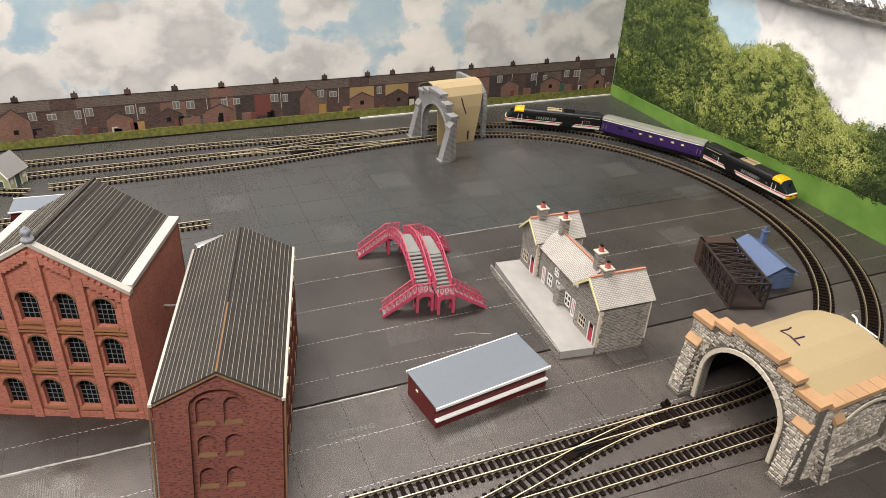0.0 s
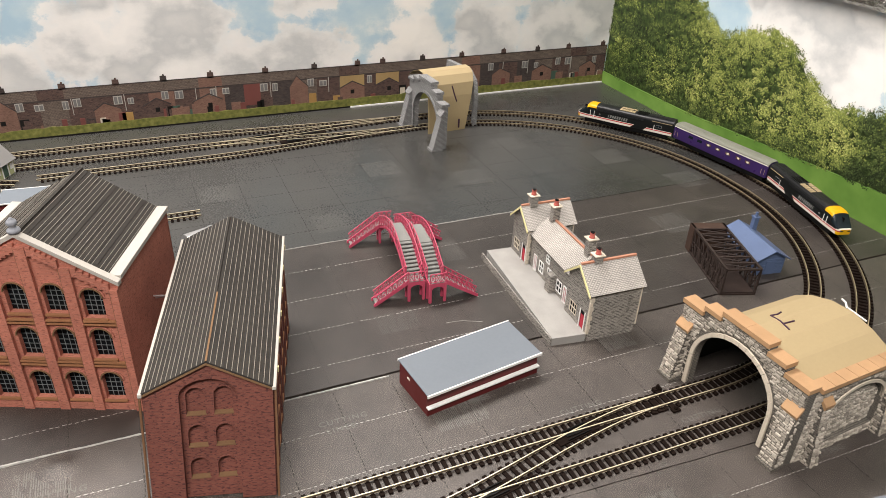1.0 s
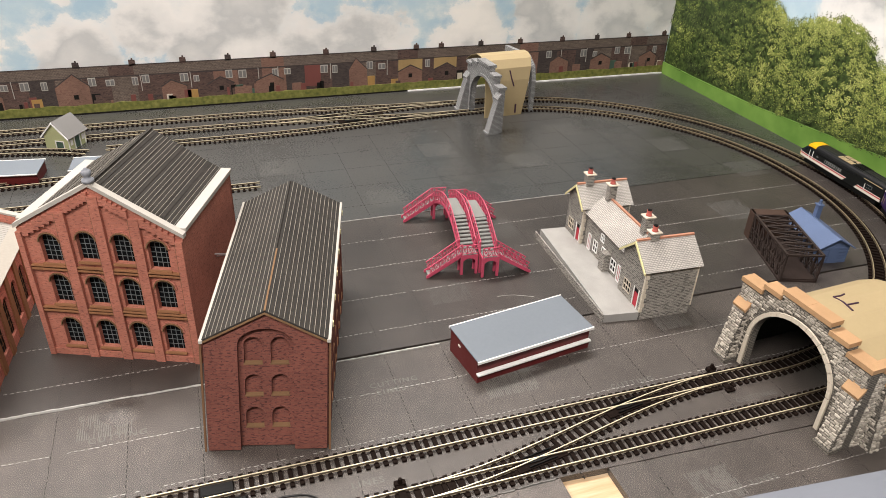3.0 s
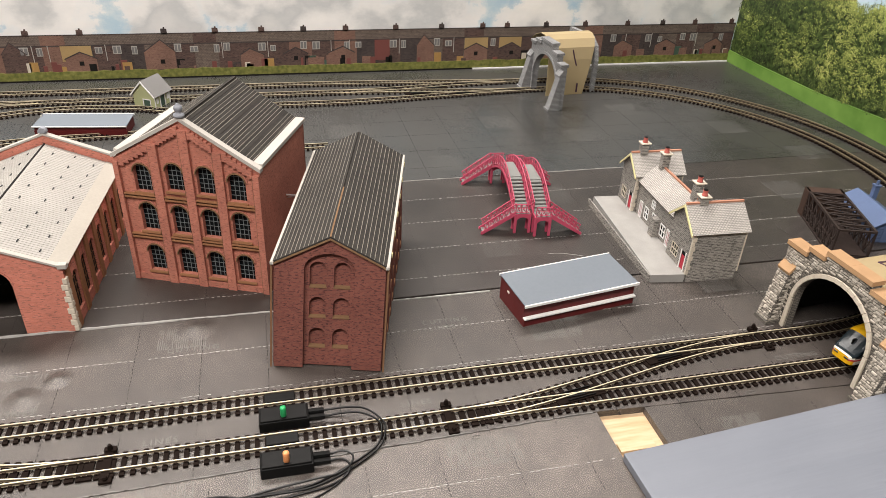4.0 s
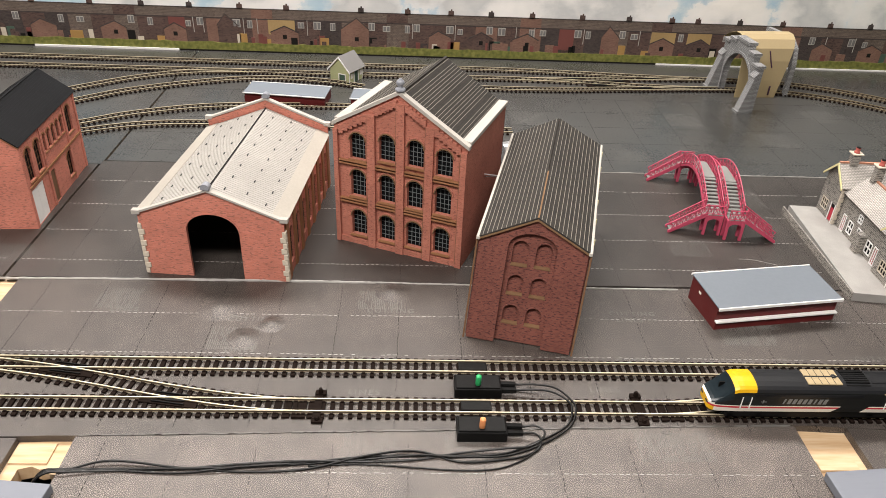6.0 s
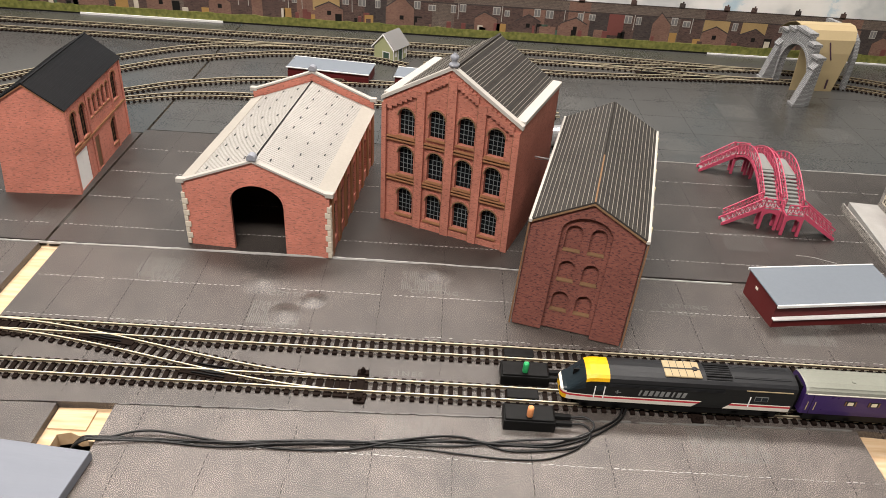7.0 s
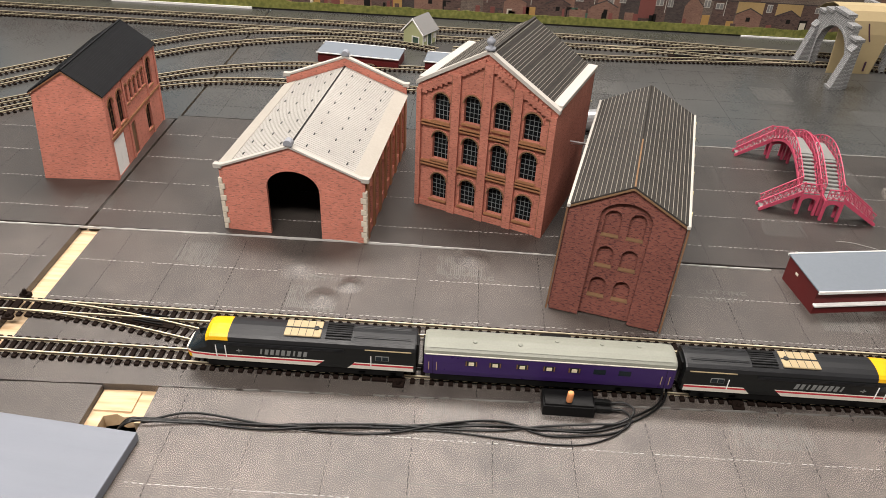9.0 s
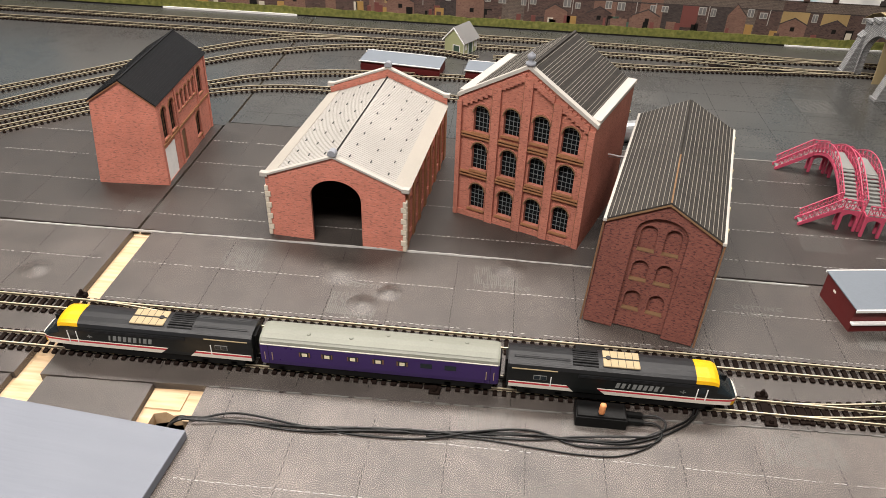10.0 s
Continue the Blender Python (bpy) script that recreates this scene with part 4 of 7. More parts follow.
def slope_frame(x0, z0, x1, z1, y0, y1):
    """A frame on a roof slope: x runs from ridge to eave, y along the ridge, z out of the slope."""
    d = Vector((x1 - x0, 0, z1 - z0))
    ln = d.length
    d.normalize()
    yv = Vector((0, 1, 0))
    n = d.cross(yv)
    if n.z < 0:
        n = -n
    m = Matrix((d, yv, n)).transposed().to_4x4()
    m.translation = (x0, y0, z0)
    return m, ln, y1 - y0


def roof_slope(parent, x0, z0, x1, z1, y0, y1, mat, thick=0.0012, name="roof_slope"):
    m, ln, dp = slope_frame(x0, z0, x1, z1, y0, y1)
    bm = boxm(0, 0, 0, ln, dp, thick)
    for v in bm.verts:
        v.co = m @ v.co
    part(name, bm, mat, parent)
    return m @ Matrix.Translation((0, 0, thick)), ln, dp


def battens(parent, m, ln, dp, pitch, w=0.00033, h=0.00035, mat=None, name="batten"):
    bm = boxm(-w / 2, 0, 0, w / 2, dp, h)
    first = part(name, bm, mat or M_BATTEN, parent, at=m @ Matrix.Translation((pitch * 0.6, 0, 0)))
    k = 1
    while pitch * (k + 0.6) < ln - 0.001:
        again(first, m @ Matrix.Translation((pitch * (k + 0.6), 0, 0)))
        k += 1


def window(parent, x0, x1, z0, z1, depth, f, cols=3, rows=5, rise=None, bar_mat=None, pane_mat=None):
    """A glazed opening: a pane set back with a lattice of bars before it."""
    bm = bmesh.new()
    prism(bm, arch(x0 - 0.0004, x1 + 0.0004, z0 - 0.0004, z1 + 0.0004, rise), lambda u, v, w: f(u, v, depth + w), 0.0004)
    pane = part("window", bm, pane_mat or M_GLASS_DARK, parent)
    bm = bmesh.new()
    b = 0.00021
    r = (x1 - x0) / 2 if rise is None else rise
    for c in range(1, cols + 1):
        x = x0 + (x1 - x0) * c / (cols + 1)
        top = z1 - r + r * math.sqrt(max(0, 1 - ((x - (x0 + x1) / 2) / ((x1 - x0) / 2)) ** 2))
        prism(bm, rect(x - b, x + b, z0, top), lambda u, v, w: f(u, v, depth - 0.0005 + w), 0.0004)
    for k in range(1, rows + 1):
        z = z0 + (z1 - z0) * k / (rows + 1)
        prism(bm, rect(x0, x1, z - b, z + b), lambda u, v, w: f(u, v, depth - 0.0006 + w), 0.0003)
    part("lattice", bm, bar_mat or M_BAR, pane)
    return pane


def hood(parent, x0, x1, z1, f, mat, name="arch_hood", t=0.0014, proud=0.0006):
    """A raised ring over a round opening."""
    c, r = (x0 + x1) / 2, (x1 - x0) / 2
    bm = bmesh.new()
    n = 10
    pts = [(c + (r + t) * math.cos(math.pi * k / n), z1 - r + (r + t) * math.sin(math.pi * k / n)) for k in range(n + 1)]
    pts += [(c + r * math.cos(math.pi * k / n), z1 - r + r * math.sin(math.pi * k / n)) for k in range(n, -1, -1)]
    prism(bm, pts, lambda u, v, w: f(u, v, -proud + w), proud + 0.0004)
    part(name, bm, mat, parent)


def warp(t, f):
    """Bends a card model a little out of true: f moves a point of the thing's own space."""
    for o in t.children_recursive:
        if o.data.users > 1:
            o.data = o.data.copy()
        m = o.matrix_basis if o.parent == t else o.parent.matrix_basis @ o.matrix_basis
        back = m.inverted()
        for v in o.data.vertices:
            v.co = back @ Vector(f(m @ v.co))


def mill():
    w, d, eave, ridge = 0.1275, 0.112, 0.119, 0.1575
    t = thing("brick_mill", pose(-0.1168, 0.1518, 0, 0, 0, -22.3), "tall warm-red brick mill with arched lattice windows and dark ribbed roof", "mill building")
    cols = [0.0232, 0.0522, 0.0796, 0.1068]
    opens = []
    for i, cx in enumerate(cols):
        up = 0.0035 if i in (1, 2) else 0
        for j, (z0, z1) in enumerate(((0.0105, 0.0365), (0.0520, 0.0785), (0.0900, 0.1145))):
            opens.append((cx - 0.0077, cx + 0.0077, z0 - 0.0008 + (up if j == 2 else 0), z1 + 0.0012 + (up if j == 2 else 0)))
    bm = bmesh.new()
    holed(bm, gable(w, eave, ridge), [arch(*o) for o in opens], fr, 0.0044)
    part("front_wall", bm, M_BRICK_A, t)
    for o in opens:
        window(t, *o, 0.0046, fr, 3, 5)
        hood(t, o[0], o[1], o[3], fr, M_TAN_EDGE, t=0.0009, proud=0.0016)
        hood(t, o[0] - 0.0010, o[1] + 0.0010, o[3] + 0.0011, fr, M_BRICK_A, t=0.0013, proud=0.0010)
        bm = boxm(o[0] - 0.0012, -0.0024, o[2] - 0.0015, o[1] + 0.0012, 0.0, o[2])
        part("sill", bm, M_STONE_TAN, t)
    for k, px in enumerate((0.0012, 0.0375, 0.0658, 0.0932, 0.1252)):
        half = 0.0038 if 0 < k < 4 else 0.0032
        top = 0.1165 if k in (0, 4) else eave + (ridge - eave) * (1 - abs(px - w / 2) / (w / 2)) - 0.006
        x0, x1 = max(0, px - half), min(w, px + half)
        part("pilaster", boxm(x0, -0.0032, 0, x1, 0, top), M_BRICK_A, t)
        # dark strip on left sides: bare card edge and painted recess shadow in one
        if k:
            part("card_edge", boxm(x0 - 0.0005, -0.0029, 0.0005, x0, 0, top - 0.0006), M_WINDOW_BROWN, t, "bare brown card edge with the recess shadow in its colour")
    bays = [(0.005, 0.0335), (0.0415, 0.062), (0.0698, 0.0892), (0.0972, 0.1218)]
    for a, b in bays:
        for z in (0.0445, 0.0475, 0.0840, 0.0868):
            part("string_course", boxm(a, -0.0030, z, b, 0, z + 0.0010), M_STONE_TAN, t)
        for k in range(6):
            x = a + (b - a) * k / 6
            s = eave + (ridge - eave) * (1 - abs(x + 0.0018 - w / 2) / (w / 2)) - 0.0075
            part("corbel", boxm(x, -0.0026, s - 0.0022, x + (b - a) / 6, 0, s + 0.0050), M_BRICK_A, t)
    part("plinth", boxm(0, -0.0018, 0, w, 0, 0.006), M_BRICK_A, t)
    part("side_wall", boxm(w - 0.003, 0.0045, 0, w, d, eave + 0.002), M_BRICK_A, t)
    part("side_wall", boxm(0, 0.0045, 0, 0.003, d, eave + 0.002), M_BRICK_A, t)
    bm = bmesh.new()
    prism(bm, gable(w, eave, ridge), lambda u, v, q: (u, d - 0.003 + q, v), 0.003)
    part("back_wall", bm, M_BRICK_A, t)
    for x1 in (0.004, w - 0.004):
        m, ln, dp = roof_slope(t, w / 2, ridge - 0.0005, x1, eave + 0.0025, 0.003, d - 0.0, M_ROOF_DARK)
        battens(t, m, ln, dp, 0.0031)
        for k in range(1, 14):
            part("sheet_joint", boxm(ln * k / 14 - 0.00025, 0.0, 0.0001, ln * k / 14 + 0.00025, dp, 0.00046), M_ROOF_DARK, t, at=m)
    part("ridge_cap", boxm(w / 2 - 0.0012, 0.003, ridge, w / 2 + 0.0012, d, ridge + 0.0018), M_ROOF_DARK, t)
    for s in (0, 1):
        bm = bmesh.new()
        a, b = ((w / 2, ridge + 0.0002), (w + 0.0015, eave + 0.0002)) if s else ((-0.0015, eave + 0.0002), (w / 2, ridge + 0.0002))
        prism(bm, [a, b, (b[0], b[1] + 0.0034), (a[0], a[1] + 0.0034)], lambda u, v, q: (u, -0.0018 + q, v), 0.0056)
        part("coping", bm, M_COPING, t)
    for x0, x1 in ((w - 0.0105, w + 0.0016), (-0.0016, 0.0105)):
        part("parapet", bevelled(x0, 0.0042, eave + 0.0022, x1, d + 0.001, eave + 0.0060, 0.0004), M_COPING, t)
    fin = part("finial", lathe([(0.0044, 0), (0.0044, 0.0020), (0.0028, 0.0028), (0.0020, 0.0042), (0.0032, 0.0056), (0.0037, 0.0072), (0.0030, 0.0090), (0.0012, 0.0100), (0.0013, 0.0106), (0, 0.0112)], 12), M_GREY_FINIAL, t, "grey ball finial", smooth=True, at=pose(w / 2, 0.0015, ridge + 0.0030))
    bm = tube([(w, 0.055, 0.072), (w + 0.016, 0.055, 0.073)], 0.0008)
    tube([(w, 0.058, 0.068), (w + 0.016, 0.055, 0.0725)], 0.0005, 6, bm)
    part("bracket", bm, M_SILVER, t)


def warehouse():
    w, d, eave, ridge = 0.0836, 0.208, 0.0905, 0.1135
    t = thing("brick_warehouse", pose(0, 0, 0, 0, 0, -14.9), "dark-red brick warehouse with blind arched niches and black ribbed roof", "warehouse")
    rc = arch(0.0225, 0.0605, 0.0, 0.0995, 0.013, 14)
    bm = bmesh.new()
    head = rc[2:]
    outer = [(0, 0), (0.0225, 0)] + [(u, v) for u, v in reversed(head)] + [(0.0605, 0), (w, 0), (w, eave), (w / 2, ridge), (0, eave)]
    holed(bm, outer, [], fr, 0.0042)
    part("front_wall", bm, M_BRICK_B, t)
    niches = []
    for x0, x1 in ((0.0262, 0.0388), (0.0445, 0.0568)):
        for z0, z1 in ((0.0165, 0.0335), (0.0430, 0.0605), (0.0690, 0.0905)):
            niches.append((x0, x1, z0, z1))
    bm = bmesh.new()
    holed(bm, rect(0.0210, 0.0620, 0, 0.1015), [arch(*o) for o in niches], lambda u, v, q: (u, 0.0043 + q, v), 0.0034)
    part("recess_panel", bm, M_BRICK_B, t)
    part("niche_back", boxm(0.0210, 0.00772, 0, 0.0620, 0.0092, 0.1015), M_BRICK_B, t)
    for o in niches:
        hood(t, o[0], o[1], o[3], lambda u, v, q: (u, 0.0043 + q, v), M_BRICK_B, t=0.0010, proud=0.0004)
        part("sill", boxm(o[0] - 0.0004, 0.0037, o[2] - 0.0007, o[1] + 0.0004, 0.0077, o[2] + 0.0002), M_TAN_EDGE, t)
    wins = [(0.014 + 0.0232 * k, 0.014 + 0.0232 * k + 0.0105) for k in range(8)]
    for side in (0, 1):
        f = (lambda u, v, q: (w - q, u, v)) if side else (lambda u, v, q: (q, u, v))
        opens = [(a, b, z0, z0 + 0.017) for a, b in wins for z0 in (0.010, 0.038, 0.066)]
        bm = bmesh.new()
        holed(bm, rect(0.0043, d, 0, eave), [arch(*o, 0.003) for o in opens], f, 0.0016)
        part("side_wall", bm, M_BRICK_B, t)
        for o in opens:
            window(t, *o, 0.0022, f, 2, 3, 0.003, M_WINDOW_BROWN)
            if side:
                part("sill", boxm(w, o[0] - 0.001, o[2] - 0.0012, w + 0.0012, o[1] + 0.001, o[2]), M_STONE_TAN, t)
        for k in range(9):
            y = 0.004 + 0.0232 * k
            part("pilaster", boxm(w if side else -0.0012, y, 0, w + 0.0012 if side else 0, y + 0.006, eave - 0.002), M_BRICK_B, t)
    bm = bmesh.new()
    prism(bm, gable(w, eave, ridge), lambda u, v, q: (u, d - 0.0016 + q, v), 0.0016)
    part("back_wall", bm, M_BRICK_B, t)
    for x1 in (-0.001, w + 0.001):
        m, ln, dp = roof_slope(t, w / 2, ridge, x1, eave + 0.0006, -0.0022, d + 0.002, M_ROOF_DARK)
        battens(t, m, ln, dp, 0.0038, 0.00033)
    part("ridge_strip", boxm(w / 2 - 0.0006, -0.0018, ridge + 0.0010, w / 2 + 0.0006, 0.085, ridge + 0.0014), M_TAN_EDGE, t, "bare tan card along the ridge")
    for s in (0, 1):
        bm = bmesh.new()
        a, b = ((w / 2, ridge - 0.0016), (w + 0.001, eave - 0.001)) if s else ((-0.001, eave - 0.001), (w / 2, ridge - 0.0016))
        prism(bm, [a, b, (b[0], b[1] + 0.0016), (a[0], a[1] + 0.0016)], lambda u, v, q: (u, -0.0024 + q, v), 0.0024)
        part("bargeboard", bm, M_TAN_EDGE, t)
    for x0, x1 in ((w - 0.0002, w + 0.0026), (-0.0026, 0.0002)):
        part("gutter", bevelled(x0, -0.003, eave - 0.0006, x1, d + 0.003, eave + 0.0022, 0.0005), M_COPING, t)
    for k in range(6):
        part("gutter_clip", boxm(w + 0.0026, 0.02 + 0.035 * k, eave - 0.003, w + 0.0034, 0.022 + 0.035 * k, eave + 0.001), M_BARGE, t)
    for x in (-0.0026, w + 0.0012):
        part("drainpipe", boxm(x, -0.0012, 0.0, x + 0.0014, 0.0002, eave - 0.0006), M_WINDOW_BROWN, t)


    # the unglued front leans back and the roof sags towards it
    def lean(p):
        k = p.z / 0.0905
        return (p.x + 0.0028 * k * max(0, 1 - p.y / 0.2), p.y + 0.0175 * k * max(0.0, 1 - max(p.y, 0.0) / 0.19), p.z - 0.0055 * k * max(0, 1 - p.y / 0.2) + 0.0016 * max(0.0, 1 - max(p.y, 0.0) / 0.20))
    warp(t, lean)


def goods_shed():
    w, d, eave, ridge = 0.1262, 0.193, 0.0610, 0.0865
    t = thing("goods_shed", pose(-0.2798, 0.0858, 0, 0, 0, -4.9), "salmon brick goods shed with pale glazed roof and open arched doorway", "goods shed")
    door = arch(0.0408, 0.0868, 0.0, 0.0645, 0.0175, 14)
    bm = bmesh.new()
    outer = [(0, 0), (0.0408, 0)] + list(reversed(door[2:])) + [(0.0868, 0), (w, 0), (w, eave), (w / 2, ridge), (0, eave)]
    holed(bm, outer, [], fr, 0.003)
    part("front_wall", bm, M_BRICK_C, t)
    bm = bmesh.new()
    ring = [(u, v) for u, v in door[2:]]
    c = (0.0408 + 0.0868) / 2
    prism(bm, [(c + (u - c) * 1.06, 0.047 + (v - 0.047) * 1.08) for u, v in ring] + ring[::-1], lambda u, v, q: (u, -0.0005 + q, v), 0.0012)
    part("door_arch", bm, M_BRICK_C, t)
    f_r, f_l = (lambda u, v, q: (w - q, u, v)), (lambda u, v, q: (q, u, v))
    for f, sx in ((f_r, 1), (f_l, 0)):
        opens = [(0.014 + 0.0255 * k, 0.014 + 0.0255 * k + 0.0135, 0.010, 0.046) for k in range(7)]
        bm = bmesh.new()
        holed(bm, rect(0.003, d, 0, eave - 0.0005), [arch(*o) for o in opens], f, 0.0024)
        part("side_wall", bm, M_BRICK_C, t)
        for o in opens:
            window(t, *o, 0.0022, f, 2, 4, None, M_WINDOW_BROWN)
        for k in range(8):
            y = 0.0035 + 0.0255 * k
            part("pilaster", boxm(w if sx else -0.0014, y, 0, w + 0.0014 if sx else 0, y + 0.0075, eave - 0.003), M_STONE_TAN if sx else M_BRICK_C, t)
    bm = bmesh.new()
    prism(bm, [(-0.001, 0), (w + 0.001, 0), (w + 0.001, eave + 0.008), (w / 2, ridge + 0.0085), (-0.001, eave + 0.008)], lambda u, v, q: (u, d - 0.003 + q, v), 0.0036)
    part("back_wall", bm, M_BRICK_C, t)
    for s in (0, 1):
        for y0, y1, up, over in ((-0.0016, 0.0028, 0.0, 0.003), (d - 0.0040, d + 0.0018, 0.0085, 0.004)):
            bm = bmesh.new()
            a, b = ((w / 2, ridge + up), (w + over, eave + up - 0.0005)) if s else ((-over, eave + up - 0.0005), (w / 2, ridge + up))
            prism(bm, [a, b, (b[0], b[1] + 0.0019), (a[0], a[1] + 0.0019)], lambda u, v, q: (u, y0 + q, v), y1 - y0)
            part("coping", bm, M_COPING, t)
        for y0, up in ((0.0006, 0.0), (d - 0.001, 0.0085)):
            x = w + 0.0005 if s else -0.0005
            part("kneeler", bevelled(x - 0.0035, y0 - 0.0026, eave + up, x + 0.0035, y0 + 0.0026, eave + up + 0.0040, 0.0004), M_COPING, t)
    for y0, up in ((0.0006, 0.0022), (d - 0.001, 0.0107)):
        bm = bmesh.new()
        prism(bm, arch(-0.0036, 0.0036, 0, 0.0052, 0.0036, 10), lambda u, v, q: (w / 2 + u, y0 - 0.0032 + q, ridge + up + v), 0.0064)
        part("ridge_stone", bm, M_GREY_FINIAL, t)
    for x1 in (-0.0025, w + 0.0025):
        m, ln, dp = roof_slope(t, w / 2, ridge - 0.0012, x1, eave - 0.0012, 0.0030, d - 0.0042, M_SHED_ROOF)
        part("eave_band", boxm(ln * 0.80, 0.0, 0.0, ln, dp, 0.0006), M_SHED_BAND, t, at=m)
        bm = boxm(0.002, -0.00017, 0, ln * 0.80, 0.00017, 0.00022)
        first = part("glazing_bar", bm, M_SHED_LINE, t, at=m @ Matrix.Translation((0, 0.002, 0)))
        k = 1
        while k * 0.0031 < dp - 0.004:
            again(first, m @ Matrix.Translation((0, 0.002 + 0.0031 * k, 0)))
            k += 1
        bm = boxm(-0.0005, -0.0018, 0, 0.0005, 0.0018, 0.0007)
        first = None
        for row, fx in enumerate((0.16, 0.42, 0.68)):
            for k in range(8):
                q = m @ Matrix.Translation((ln * fx, 0.011 + 0.0228 * k + 0.006 * (row % 2), 0))
                if first is None:
                    first = part("roof_vent", bm, M_TRAIN_DARK, t, at=q)
                else:
                    again(first, q)
    part("ridge_gap", boxm(w / 2 - 0.0007, 0.003, ridge - 0.001, w / 2 + 0.0007, d - 0.0042, ridge + 0.0006), M_P_DARK, t)
    for x, s in ((-0.0002, -1), (w + 0.0002, 1)):
        for k in range(9):
            ln = 0.0052 if k % 2 else 0.0034
            x0, x1 = (x - 0.0012, x - 0.0012 + ln) if s < 0 else (x + 0.0012 - ln, x + 0.0012)
            part("quoin", bevelled(x0, -0.0012, 0.0008 + 0.0057 * k, x1, 0.0052 if k % 2 == 0 else 0.0034, 0.0008 + 0.0057 * k + 0.0051, 0.0003, 1), M_QUOIN, t)


def house_on_corner():
    w, d, eave, ridge = 0.0700, 0.1440, 0.0855, 0.1085
    t = thing("brick_house", pose(-0.4780, 0.1535, 0, 0, 0, 3.0), "salmon brick workshop with black corrugated roof and white double doors", "workshop building")
    bm = bmesh.new()
    prism(bm, gable(w, eave, ridge), fr, 0.0022)
    part("front_wall", bm, M_BRICK_C, t)
    bm = bmesh.new()
    prism(bm, gable(w, eave, ridge), lambda u, v, q: (u, d - 0.0022 + q, v), 0.0022)
    part("back_wall", bm, M_BRICK_C, t)
    part("side_wall", boxm(0, 0.0022, 0, 0.0022, d - 0.0022, eave), M_BRICK_C, t)
    f = lambda u, v, q: (w - q, u, v)
    tall = [(0.010, 0.023, 0.045, 0.078), (0.031, 0.044, 0.045, 0.078), (0.114, 0.128, 0.050, 0.080)]
    small = [(0.052, 0.0585, 0.057, 0.076), (0.064, 0.0705, 0.057, 0.076), (0.0755, 0.082, 0.057, 0.076), (0.087, 0.0935, 0.057, 0.076), (0.0985, 0.105, 0.057, 0.076)]
    low = [(0.096, 0.110, 0.008, 0.036)]
    bm = bmesh.new()
    holed(bm, rect(0.0022, d - 0.0022, 0, eave), [arch(*o) for o in tall + small + low] + [rect(0.007, 0.034, 0.0005, 0.037), rect(0.052, 0.064, 0.0005, 0.035)], f, 0.0022)
    part("side_wall", bm, M_BRICK_C, t)
    for o in tall + small + low:
        window(t, *o, 0.0024, f, 2, 4, None, M_WINDOW_BROWN)
        hood(t, o[0], o[1], o[3], f, M_STONE_TAN)
        part("sill", boxm(w, o[0] - 0.001, o[2] - 0.0012, w + 0.0012, o[1] + 0.001, o[2]), M_STONE_TAN, t)
    for a, b in ((0.0073, 0.0203), (0.0207, 0.0337)):
        part("door", boxm(w - 0.0018, a, 0.0005, w - 0.0006, b, 0.0368), M_WHITE, t, "white door leaf")
    part("door", boxm(w - 0.0018, 0.0525, 0.0005, w - 0.0008, 0.0635, 0.0348), M_WINDOW_BROWN, t, "brown door")
    part("string_course", boxm(w, 0.004, 0.0400, w + 0.0014, d - 0.002, 0.0422), M_STONE_TAN, t)
    for y in (0.0, 0.0475, 0.1085, d - 0.004):
        part("pilaster", boxm(w, y, 0, w + 0.001, y + 0.004, eave - 0.001), M_BRICK_C, t)
    for x1 in (-0.002, w + 0.002):
        m, ln, dp = roof_slope(t, w / 2, ridge, x1, eave + 0.0004, -0.0015, d + 0.0015, M_BLACK_ROOF)
        battens(t, m, ln, dp, 0.0026, 0.0009, 0.00045, M_BLACK_ROOF, "corrugation")
    part("ridge_cap", boxm(w / 2 - 0.001, -0.0015, ridge, w / 2 + 0.001, d + 0.0015, ridge + 0.002), M_BLACK_ROOF, t)
    for s in (0, 1):
        bm = bmesh.new()
        a, b = ((w / 2, ridge - 0.001), (w + 0.002, eave - 0.0008)) if s else ((-0.002, eave - 0.0008), (w / 2, ridge - 0.001))
        prism(bm, [a, b, (b[0], b[1] + 0.0010), (a[0], a[1] + 0.0010)], lambda u, v, q: (u, -0.0018 + q, v), 0.0018)
        part("bargeboard", bm, M_STONE_TAN, t)


    # the walls lean in to one side
    warp(t, lambda p: (p.x + p.z / 0.086 * (0.0020 + 0.0075 * (1 - p.x / w)), p.y, p.z + 0.0022 * p.z / 0.086 * (1 - p.x / w)))


